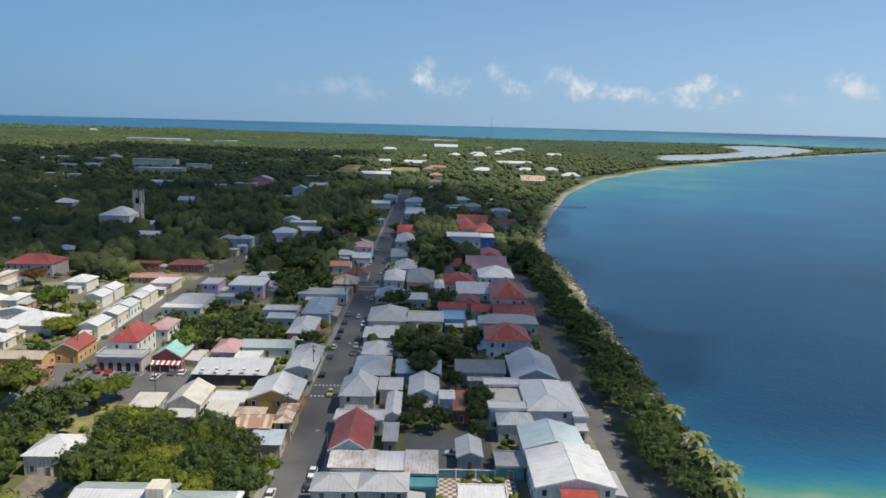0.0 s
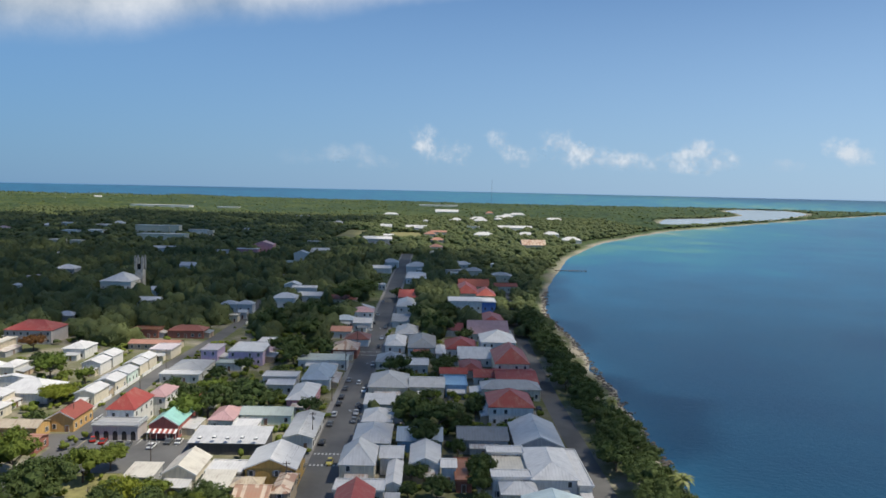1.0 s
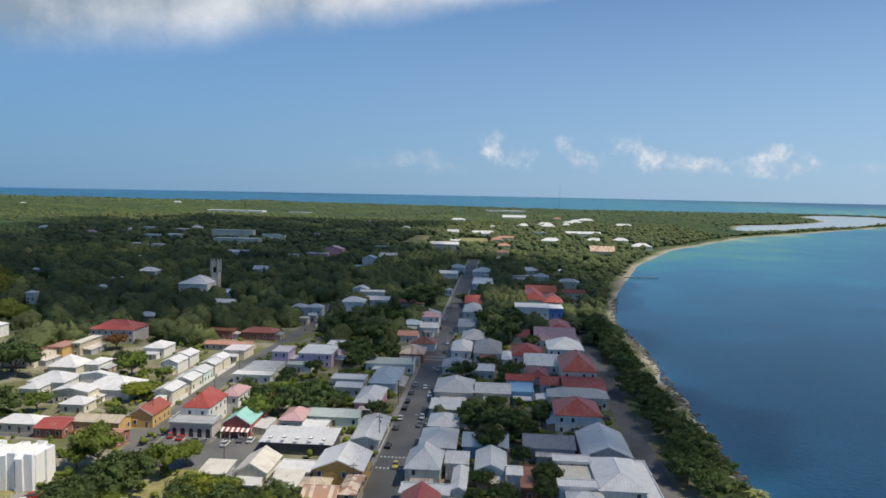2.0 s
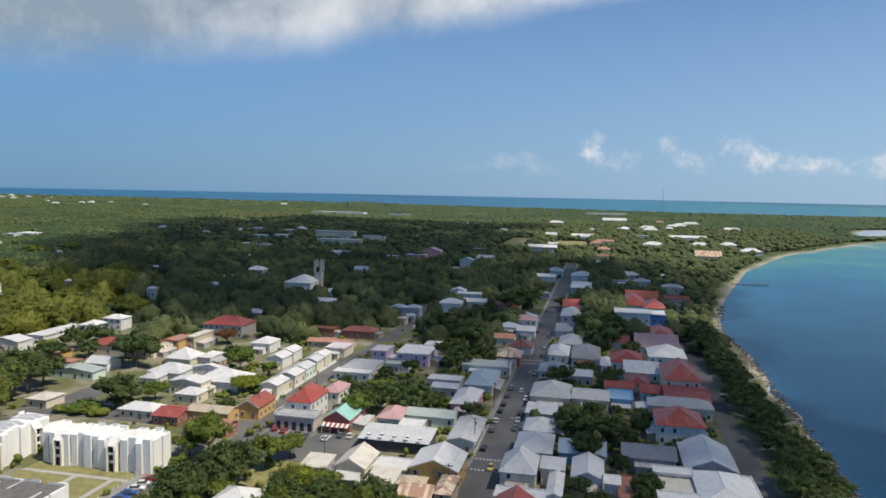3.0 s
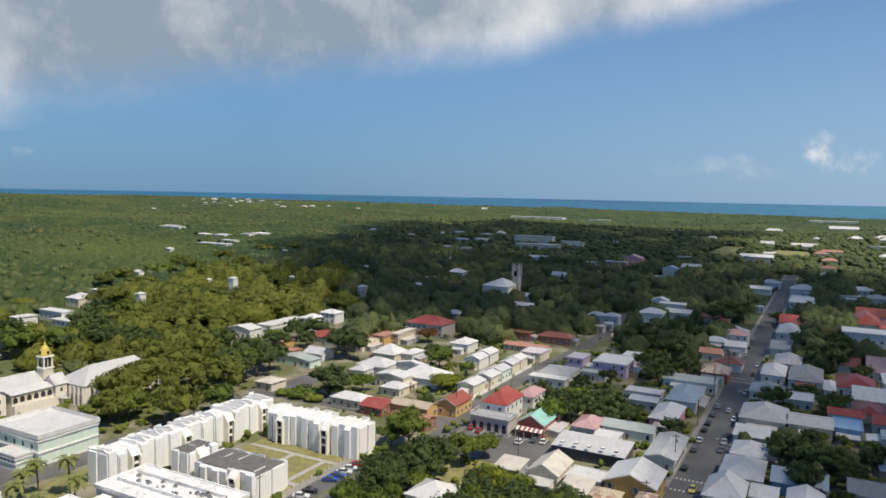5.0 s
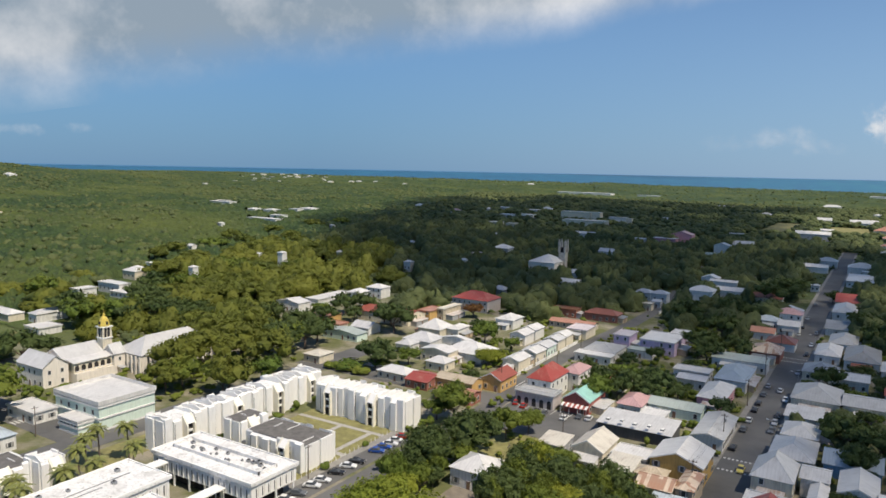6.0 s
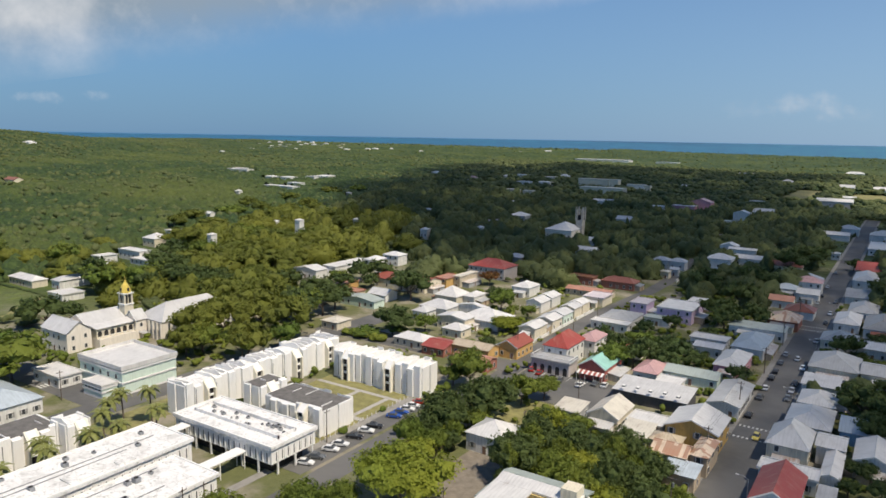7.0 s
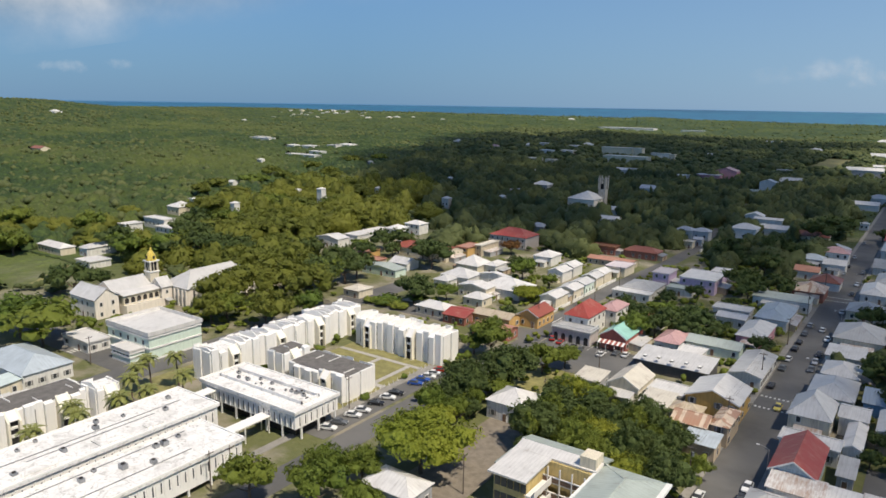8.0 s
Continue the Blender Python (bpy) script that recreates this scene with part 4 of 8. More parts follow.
house(-96.1, 226.5, 8.5, 15.3, 7.1, "hip", 3.9, "red", "white")
house(-91.2, 240.5, 6.4, 12.0, 6.6, "hip", 1.9, "pinkroof", "white")
house(-94.4, 214.8, 13.5, 7.3, 4.4, "flat", 0.4, "grey", "arcade")
house(-80.5, 220.9, 8.8, 15.8, 4.4, "gabley", 2.9, "tealroof", "redstripe")
house(-119.3, 249.3, 6.8, 11.0, 4.5, "gabley", 1.3, "white", "cream")
house(-118.9, 263.6, 7.2, 9.6, 4.5, "gabley", 1.3, "white", "cream")
house(-119.1, 275.0, 7.2, 9.6, 4.5, "gabley", 1.3, "silver", "mint")
house(-119.9, 288.2, 6.8, 8.4, 4.5, "gabley", 1.3, "silver", "cream")
house(-120.2, 298.3, 6.8, 8.4, 4.5, "gabley", 1.3, "white", "cream")
house(-136.0, 288.8, 7.4, 9.8, 4.7, "gabley", 1.5, "white", "white")
house(-136.4, 301.0, 7.4, 9.8, 4.7, "gabley", 1.5, "white", "white")
house(-155.4, 314.9, 9.6, 11.6, 4.7, "hip", 2.2, "white", "white")
house(-118.7, 317.5, 9.4, 12.6, 4.2, "flat", 0.4, "pinkwhite", "cream")
house(-128.6, 332.8, 22.8, 8.4, 3.0, "gablex", 1.0, "rustpink", "ruin")
house(-142.3, 357.5, 13.0, 7.4, 4.4, "flat", 0.4, "rust", "brick")
house(-122.6, 359.5, 17.6, 9.4, 4.0, "hip", 2.0, "rustred", "brick")
house(-142.1, 252.5, 18.2, 14.3, 3.8, "hip", 3.4, "white", "white")
house(-153.5, 261.2, 13.9, 2.6, 4.8, "gabley", 1.3, "white", "white")
house(-150.5, 241.4, 13.2, 7.3, 4.8, "gabley", 1.3, "white", "cream")
house(-175.1, 277.4, 11.7, 11.7, 4.4, "hip", 3.9, "white", "cream")
house(-166.0, 282.4, 6.0, 10.4, 4.4, "hip", 1.4, "white", "white")
house(-167.7, 256.1, 13.8, 11.7, 4.2, "hip", 2.8, "silver", "white")
house(-169.3, 246.1, 7.0, 7.6, 3.8, "hip", 1.7, "silver", "white")
house(-143.6, 231.4, 8.6, 7.6, 3.5, "hip", 1.8, "white", "cream")
house(-149.8, 211.2, 12.7, 7.6, 3.2, "hip", 1.8, "white", "cream")
house(-136.8, 210.1, 9.3, 11.7, 3.2, "gablex", 1.3, "red", "brick")
house(-124.6, 213.5, 15.0, 7.6, 4.0, "gablex", 1.3, "tanroof", "orange")
house(-114.0, 223.9, 7.9, 12.6, 4.3, "gabley", 2.3, "redtile", "orange")
house(-118.3, 202.1, 13.6, 7.6, 3.5, "gablex", 1.0, "rustpink", "brick")
house(-189.7, 212.8, 8.2, 8.7, 3.3, "hip", 1.2, "cream", "cream")
house(-205.8, 248.7, 19.7, 7.6, 3.4, "gabley", 1.3, "greygreen", "mint")
house(-211.4, 292.2, 31.2, 15.6, 4.8, "gablex", 2.1, "redtile", "cream")
house(-196.8, 307.0, 7.0, 13.3, 5.2, "flat", 0.4, "rustpink", "orange")
house(-191.2, 315.9, 3.7, 17.8, 5.8, "flat", 0.4, "cream", "ruin")
house(-190.6, 344.2, 22.1, 15.6, 6.7, "hip", 3.7, "red", "arcade")
house(-269.9, 282.3, 16.1, 8.9, 4.8, "gabley", 1.6, "white", "white")
house(-265.3, 307.2, 9.1, 30.3, 4.8, "flat", 0.4, "white", "white")
house(-256.2, 321.5, 8.4, 10.3, 6.2, "hip", 1.8, "white", "white")
house(-256.6, 341.0, 11.0, 9.2, 6.2, "hip", 1.8, "white", "white")
house(-228.4, 303.4, 20.8, 6.2, 3.2, "flat", 0.4, "white", "white")
house(-205.1, 262.9, 10.4, 9.1, 3.3, "gablex", 2.2, "silver", "white")
house(-238.5, 270.4, 11.7, 15.6, 3.3, "gabley", 1.0, "rustpink", "orange")
house(-220.2, 259.5, 9.1, 6.5, 3.2, "flat", 0.4, "rustpink", "cream")
house(-248.6, 134.6, 16.5, 9.0, 7.3, "gablex", 3.6, "silver", "stone", "convent", "pale stone convent wing with gabled grey metal roof")
house(-249.6, 147.2, 12.6, 15.6, 7.3, "gabley", 3.7, "silver", "stone", "convent", "pale stone convent wing beside the church")
house(-236.2, 176.8, 15.4, 34.0, 7.2, "hip", 5.2, "silver", "stone", "church", "pale stone church with buttresses and grey metal roof")
house(-240.9, 157.2, 6.4, 4.4, 7.4, "gabley", 3.4, "silver", "stone", "church_porch", "pale stone gabled porch of the church")


def loggia(x, y, w, d):
    """A two-storey arcaded gallery along the side of the convent."""
    e = group_base("arcaded_gallery", x, y, 0, 0, "cream two-storey gallery with dark arched openings", "gallery")
    FOOT.append((x - w / 2 - 0.5, x + w / 2 + 0.5, y - d / 2 - 0.5, y + d / 2 + 0.5))
    bm = bmesh.new()
    box(bm, -w / 2, w / 2 + 1.6, -d / 2, d / 2, 0, 3.4)
    part("lower_wall", bm, WALLS["stone"][1], e)
    bm = bmesh.new()
    box(bm, -w / 2, w / 2 - 0.05, -d / 2 + 0.05, d / 2 - 0.05, 3.4, 6.9)
    part("upper_wall", bm, WALLS["cream"][1], e)
    bm = bmesh.new()
    sheet(bm, [(-w / 2, -d / 2 - 0.4, 8.1), (w / 2 + 0.5, -d / 2 - 0.4, 7.1), (w / 2 + 0.5, d / 2 + 0.4, 7.1), (-w / 2, d / 2 + 0.4, 8.1)], 0.14)
    bmesh.ops.recalc_face_normals(bm, faces=bm.faces)
    part("roof", bm, ROOFS["white"][1], e, "pale sheet-metal lean-to roof")
    n = 6
    for k in range(n):
        bm = bmesh.new()
        prism(bm, [(0.8 * math.cos(q * math.pi / 6), 0.8 * math.sin(q * math.pi / 6)) for q in range(7)] + [(-0.8, -1.3), (0.8, -1.3)], -0.03, 0.03)
        # gallery arch: shade painted on as a thin dark panel
        o = part("arch", bm, M_DARK, e, "arched panel painted dark as a shaded opening")
        o.matrix_basis = Matrix.Translation((w / 2 - 0.03, -d / 2 + (k + 0.5) * d / n, 5.3)) @ pose(0, 0, 0, 0, 0, 90) @ pose(0, 0, 0, 90, 0, 0)
        bm = bmesh.new()
        box(bm, w / 2 + 1.38, w / 2 + 1.58, -d / 2 + k * d / n + 0.1, -d / 2 + k * d / n + 0.3, 3.4, 4.3)
        part("baluster", bm, M_WHITE, e)
    bm = bmesh.new()
    box(bm, w / 2 + 1.35, w / 2 + 1.6, -d / 2, d / 2, 4.3, 4.45)
    part("handrail", bm, M_WHITE, e)


loggia(-240.9, 147.4, 4.4, 14.6)
house(-199.7, 126.9, 22.1, 18.5, 7.9, "flat", 1.2, "white", "mint")
house(-195.5, 114.9, 9.4, 4.8, 4.0, "flat", 0.4, "white", "mint")
house(-216.6, 113.7, 14.4, 7.3, 3.5, "flat", 0.4, "white", "white")
house(-208.4, 91.0, 25.8, 13.8, 4.4, "hip", 2.9, "bluegrey", "white")
house(-198.4, 79.8, 7.0, 8.0, 3.3, "shed", 0.8, "mint", "cream")
house(-366.2, 180.9, 22.1, 7.6, 3.8, "hip", 1.8, "white", "cream")
house(-346.4, 193.7, 7.0, 19.6, 4.2, "hip", 1.7, "silver", "white")
house(-322.0, 175.5, 11.7, 10.4, 3.3, "flat", 0.4, "white", "white")
house(-392.6, 238.2, 7.4, 11.4, 4.8, "flat", 0.4, "white", "white")
house(-390.8, 256.5, 20.9, 7.6, 5.8, "flat", 0.4, "white", "white")
house(-361.4, 251.5, 37.2, 10.4, 3.2, "flat", 0.4, "white", "white")
house(-426.0, 296.8, 13.0, 13.0, 5.8, "hip", 3.1, "white", "cream")
house(-80.7, 101.4, 11.7, 7.6, 4.2, "hip", 1.8, "white", "grey")
house(-81.7, 150.8, 10.4, 10.4, 4.8, "hip", 2.5, "white", "white")
house(-299.1, 589.5, 15.9, 12.7, 5.8, "hip", 3.0, "silver", "grey")
house(-299.9, 544.5, 12.0, 9.6, 4.8, "flat", 0.4, "pinkwhite", "white")
house(-198.7, 388.8, 9.9, 7.9, 4.8, "hip", 1.9, "silver", "grey")
house(-178.1, 449.7, 14.8, 7.4, 3.8, "gablex", 1.8, "white", "white")
house(-170.8, 466.4, 5.6, 4.5, 3.8, "flat", 0.4, "white", "white")
house(-221.6, 512.7, 21.5, 23.7, 7.7, "hip", 5.2, "silver", "stone")
house(-191.1, 493.5, 11.1, 8.9, 3.8, "gablex", 2.1, "silver", "white")
house(-121.4, 429.1, 9.4, 7.5, 5.8, "hip", 1.8, "silver", "white")
house(-111.9, 429.9, 9.3, 7.5, 5.8, "hip", 1.8, "silver", "white")
house(-112.1, 401.9, 6.8, 5.4, 3.8, "flat", 0.4, "cream", "cream")
house(-108.9, 412.5, 4.8, 4.6, 3.8, "gablex", 1.1, "white", "white")
house(-96.6, 497.3, 10.6, 8.5, 8.6, "gabley", 2.0, "white", "white")
house(-91.4, 446.7, 14.0, 11.2, 7.7, "hip", 2.7, "white", "white")
house(-87.0, 490.5, 16.9, 4.4, 7.7, "gablex", 1.1, "white", "white")
house(-78.4, 468.5, 16.9, 8.4, 5.8, "gablex", 2.0, "silver", "white")
house(-58.6, 470.1, 18.8, 9.4, 3.6, "gablex", 2.3, "rustred", "cream")
house(-78.2, 538.6, 5.7, 4.6, 5.8, "gabley", 1.1, "rustred", "white")
house(-39.1, 407.0, 12.6, 10.0, 6.7, "hip", 2.4, "pinkroof", "white")
house(-47.5, 393.6, 10.7, 8.6, 4.4, "hip", 2.1, "bluegrey", "white")
house(-36.7, 385.8, 9.7, 8.4, 4.4, "gablex", 2.0, "silver", "white")
house(-45.7, 365.1, 10.2, 8.1, 3.8, "gablex", 1.9, "rustpink", "white")
house(-45.7, 643.8, 18.6, 9.3, 4.8, "gablex", 2.2, "white", "white")
house(-39.8, 686.2, 15.4, 12.3, 5.8, "hip", 3.0, "silver", "white")
house(-130.5, 672.7, 19.2, 9.6, 5.8, "flat", 0.4, "greygreen", "white")
house(-134.1, 736.8, 14.4, 11.5, 7.7, "gabley", 2.8, "white", "white")
house(-122.1, 782.8, 19.0, 15.2, 5.8, "gablex", 3.6, "silver", "mint")
house(-212.5, 627.0, 13.8, 11.0, 5.8, "gablex", 2.6, "silver", "white")
house(-357.0, 952.6, 61.6, 18.5, 8.6, "flat", 0.4, "cream", "cream")
house(-407.4, 1050.7, 48.3, 14.5, 13.4, "flat", 0.4, "cream", "cream")
house(-372.3, 1042.1, 13.2, 13.2, 14.4, "flat", 0.4, "cream", "cream")
house(-345.2, 1060.5, 26.7, 10.7, 7.7, "flat", 0.4, "cream", "white")
house(-319.1, 1032.5, 8.6, 6.9, 8.6, "flat", 0.4, "cream", "cream")
house(-480.2, 1030.0, 21.8, 17.4, 5.8, "flat", 0.4, "white", "white")
house(-505.7, 1006.6, 19.8, 15.8, 5.8, "flat", 0.4, "white", "white")
house(-526.7, 1153.1, 18.2, 14.6, 5.8, "flat", 0.4, "silver", "white")
house(-434.9, 832.9, 16.5, 13.2, 7.7, "flat", 0.4, "cream", "cream")
house(-409.6, 828.8, 12.6, 10.0, 7.7, "flat", 0.4, "cream", "cream")
house(-590.3, 1163.2, 25.0, 20.0, 5.8, "flat", 0.4, "silver", "white")
house(-593.0, 1111.4, 14.1, 11.3, 4.8, "hip", 2.7, "white", "white")
house(-524.7, 1203.7, 16.8, 13.4, 5.8, "hip", 3.2, "silver", "white")
house(-370.7, 715.9, 6.5, 5.2, 4.8, "hip", 1.2, "white", "white")
house(-188.1, 802.1, 22.4, 15.6, 10.6, "gabley", 3.7, "pinkroof", "pink")
house(-198.7, 772.8, 23.0, 11.5, 7.7, "flat", 0.4, "pinkwhite", "pink")
house(-224.7, 758.2, 16.4, 9.9, 6.7, "flat", 0.4, "white", "white")
house(-210.2, 730.9, 8.5, 6.8, 4.8, "gablex", 1.6, "silver", "white")
house(-292.8, 794.0, 31.1, 9.3, 4.8, "gablex", 2.2, "silver", "white")
house(-285.6, 1117.8, 14.7, 11.8, 4.8, "gablex", 2.8, "silver", "white")
house(-73.6, 962.9, 38.6, 13.5, 7.7, "gablex", 3.2, "white", "grey")
house(-65.3, 1067.4, 15.4, 7.7, 5.8, "gablex", 1.8, "white", "white")
house(-3.9, 1087.2, 17.4, 13.9, 7.7, "hip", 3.3, "rustpink", "cream")
house(6.5, 964.2, 16.9, 13.5, 7.7, "hip", 3.2, "rustpink", "cream")
house(5.0, 852.3, 15.0, 12.0, 7.7, "hip", 2.9, "rustpink", "cream")
house(2.9, 796.2, 10.2, 8.2, 5.8, "hip", 2.0, "silver", "cream")
house(10.0, 1137.0, 25.4, 10.2, 7.7, "gablex", 2.4, "rustpink", "cream")
house(-13.6, 655.7, 18.9, 15.1, 5.8, "hip", 3.6, "silver", "white")
house(-7.9, 634.1, 9.2, 7.3, 4.8, "flat", 0.4, "silver", "white")
house(-37.1, 536.2, 5.1, 4.1, 4.4, "hip", 1.0, "silver", "white")
house(-21.0, 505.6, 4.8, 4.6, 4.4, "hip", 1.1, "silver", "white")
house(19.9, 626.8, 9.9, 7.9, 3.6, "flat", 0.4, "silver", "mint")
house(37.0, 627.0, 14.1, 11.3, 5.8, "hip", 2.7, "grey", "cream")
house(60.2, 691.4, 5.0, 4.0, 4.8, "hip", 1.0, "white", "white")
house(58.8, 598.6, 11.6, 9.3, 5.8, "hip", 2.2, "grey", "cream")
house(56.1, 536.9, 17.4, 8.7, 4.8, "gablex", 2.1, "redtile", "cream")
house(53.5, 1615.0, 28.4, 22.7, 5.8, "hip", 5.4, "white", "white")
house(109.6, 1618.5, 32.4, 25.9, 5.8, "hip", 6.2, "white", "white")
house(75.9, 1362.6, 29.4, 11.8, 5.8, "flat", 0.4, "white", "white")
house(157.8, 1713.8, 19.2, 15.4, 5.8, "hip", 3.7, "white", "white")
house(83.5, 1114.1, 13.4, 10.7, 5.8, "hip", 2.6, "white", "white")
house(148.5, 1341.4, 49.6, 14.9, 5.8, "gablex", 3.6, "white", "white")
house(-23.8, 1276.5, 18.4, 14.7, 5.8, "hip", 3.5, "silver", "white")
house(-84.8, 1312.7, 21.0, 16.8, 5.8, "gablex", 4.0, "silver", "white")
house(193.2, 1859.7, 35.8, 28.6, 5.8, "hip", 6.9, "white", "white")
house(167.6, 2109.3, 23.6, 18.9, 5.8, "hip", 4.5, "rustpink", "white")
house(42.2, 2141.5, 68.4, 27.3, 5.8, "gablex", 6.6, "white", "white")
house(-13.8, 1509.6, 12.0, 9.6, 7.7, "hip", 2.3, "white", "white")
house(-155.2, 945.3, 18.4, 7.4, 3.8, "flat", 0.4, "silver", "white")
house(-182.9, 1390.9, 22.4, 17.9, 5.8, "hip", 4.3, "silver", "white")
house(-303.7, 1678.7, 30.0, 15.0, 5.8, "flat", 0.4, "white", "white")
house(-433.0, 318.0, 14.7, 8.8, 7.7, "flat", 0.4, "white", "white")
house(-382.5, 307.6, 4.0, 4.6, 10.6, "hip", 1.0, "white", "white")
house(-378.6, 384.5, 4.7, 4.7, 13.4, "hip", 1.1, "white", "white")
house(-401.9, 403.6, 18.3, 7.3, 4.8, "gablex", 1.8, "white", "white")
house(-429.1, 408.9, 7.6, 6.1, 5.8, "gablex", 1.5, "white", "white")
house(-524.2, 420.3, 7.5, 6.0, 4.8, "gablex", 1.4, "white", "white")
house(-707.6, 686.1, 53.6, 13.4, 4.0, "flat", 0.4, "white", "white")
house(-729.3, 735.1, 23.1, 11.6, 4.4, "flat", 0.4, "white", "white")
house(-846.2, 799.6, 16.7, 13.4, 4.2, "hip", 1.6, "white", "white")
house(-817.4, 808.1, 22.0, 17.6, 4.2, "hip", 1.6, "silver", "white")
house(-790.1, 834.1, 18.4, 14.7, 5.8, "flat", 0.4, "silver", "white")
house(-804.6, 880.3, 26.6, 21.3, 4.2, "hip", 1.6, "white", "white")
house(-1010.7, 881.5, 27.8, 11.1, 5.8, "flat", 0.4, "cream", "white")
house(-391.6, 466.3, 4.9, 4.6, 5.8, "hip", 1.1, "white", "white")
house(-570.7, 664.6, 5.6, 4.5, 4.8, "hip", 1.1, "white", "white")
house(-678.9, 587.8, 7.2, 5.7, 4.8, "hip", 1.4, "white", "white")
house(-720.5, 1081.4, 14.5, 11.6, 4.8, "hip", 2.8, "white", "white")
house(-396.8, 581.4, 5.6, 4.5, 4.8, "hip", 1.1, "white", "white")
house(-350.1, 553.5, 6.3, 5.0, 5.8, "gabley", 1.2, "white", "white")
house(-302.0, 439.0, 6.0, 4.8, 7.7, "hip", 1.2, "silver", "white")
house(-611.7, 1027.0, 13.4, 10.7, 4.8, "hip", 2.6, "pinkroof", "white")
house(-283.3, 489.5, 5.5, 4.4, 5.8, "hip", 1.1, "white", "white")
house(19.6, 645.6, 18.2, 10.4, 3.8, "flat", 0.4, "silver", "white")
house(60.0, 611.1, 18.2, 10.4, 3.8, "hip", 2.5, "silver", "white")
house(29.2, 696.1, 18.2, 11.7, 3.8, "hip", 2.8, "silver", "white")
house(-41.4, 429.4, 13.0, 15.6, 3.6, "hip", 3.1, "silver", "white")
house(-35.8, 349.2, 11.7, 11.7, 3.6, "hip", 2.8, "rustred", "white")
house(132.9, 938.1, 31.2, 26.0, 5.8, "gablex", 6.2, "rusttan", "cream")
house(197.3, 1180.7, 26.0, 18.2, 4.8, "hip", 4.4, "white", "white")
house(110.1, 1727.5, 39.0, 20.8, 4.8, "hip", 5.0, "white", "white")
house(157.1, 1362.1, 65.0, 15.6, 4.8, "gablex", 3.7, "white", "white")
house(173.9, 1829.0, 31.2, 18.2, 4.8, "hip", 4.4, "white", "white")
house(-29.5, 1318.1, 39.0, 15.6, 4.8, "gablex", 3.7, "white", "white")
house(82.3, 1138.3, 31.2, 18.2, 4.8, "hip", 4.4, "white", "white")
house(153.2, 1164.4, 28.6, 15.6, 4.8, "hip", 3.7, "white", "white")
house(295.5, 1738.1, 44.2, 20.8, 4.8, "hip", 5.0, "white", "white")
house(206.3, 1056.7, 28.6, 18.2, 4.8, "hip", 4.4, "white", "white")
house(244.3, 2061.6, 44.2, 20.8, 4.8, "hip", 5.0, "white", "white")
house(24.2, 2911.9, 156.0, 52.0, 7.7, "flat", 0.4, "white", "white")
house(-110.7, 1910.8, 39.0, 18.2, 4.8, "hip", 4.4, "white", "white")
house(-606.4, 2138.3, 65.0, 20.8, 5.8, "flat", 0.4, "white", "white")
house(-783.8, 2082.5, 169.0, 39.0, 7.7, "flat", 0.4, "white", "white")
house(-997.3, 867.8, 52.0, 15.6, 4.8, "flat", 0.4, "white", "white")
house(-989.3, 480.1, 26.0, 13.0, 3.8, "gablex", 3.1, "rustred", "cream")
house(-1741.1, 887.0, 28.6, 18.2, 4.8, "hip", 4.4, "white", "white")
house(-2154.3, 2204.6, 14.2, 8.5, 5.8, "hip", 2.0, "white", "white")
house(-2131.8, 2260.9, 23.8, 14.3, 5.8, "hip", 3.4, "white", "white")
house(-1880.6, 1775.4, 18.8, 11.3, 5.8, "flat", 0.4, "white", "white")
house(-1737.8, 1754.4, 10.1, 6.1, 5.8, "gablex", 1.5, "white", "cream")
house(-2234.6, 2318.3, 20.9, 12.5, 5.8, "gablex", 3.0, "white", "cream")
house(-2519.9, 2440.9, 22.5, 13.5, 5.8, "gablex", 3.2, "white", "cream")
house(-2108.7, 2042.2, 12.8, 7.7, 5.8, "gablex", 1.8, "white", "cream")
house(-2609.8, 2656.6, 19.2, 11.5, 5.8, "gablex", 2.8, "white", "cream")
house(-2110.6, 2281.4, 19.8, 11.9, 5.8, "flat", 0.4, "white", "cream")
house(-2439.3, 2296.5, 17.4, 10.5, 5.8, "hip", 2.5, "white", "white")
house(-2221.0, 2540.9, 20.7, 12.4, 5.8, "flat", 0.4, "white", "cream")
house(-2415.0, 2547.8, 23.4, 14.1, 5.8, "hip", 3.4, "white", "cream")
house(-2061.8, 2332.3, 14.7, 8.8, 5.8, "flat", 0.4, "white", "cream")
house(-1979.2, 1899.7, 13.1, 7.9, 5.8, "flat", 0.4, "white", "white")
house(-2244.7, 2457.4, 21.0, 12.6, 5.8, "hip", 3.0, "white", "white")
house(-2268.4, 2075.1, 14.4, 8.7, 5.8, "flat", 0.4, "white", "white")
house(-1691.6, 1960.2, 20.2, 12.1, 5.8, "gablex", 2.9, "white", "cream")
house(-2582.6, 2726.6, 19.3, 11.6, 5.8, "hip", 2.8, "white", "cream")
house(-1853.7, 2112.4, 12.1, 7.2, 5.8, "gablex", 1.7, "white", "white")
house(-1829.6, 1644.8, 12.7, 7.6, 5.8, "flat", 0.4, "white", "cream")
house(-2017.8, 1977.7, 15.4, 9.2, 5.8, "flat", 0.4, "white", "white")
house(-2199.2, 2180.0, 22.3, 13.4, 5.8, "flat", 0.4, "white", "white")
house(-1726.2, 2166.0, 21.2, 12.7, 5.8, "hip", 3.0, "white", "white")
house(-1638.7, 1363.3, 13.6, 8.1, 5.8, "hip", 1.9, "white", "white")
house(-1416.5, 2026.3, 13.0, 7.8, 5.8, "hip", 1.9, "white", "white")
house(-1334.8, 2876.2, 25.2, 15.1, 5.8, "gablex", 3.6, "white", "white")
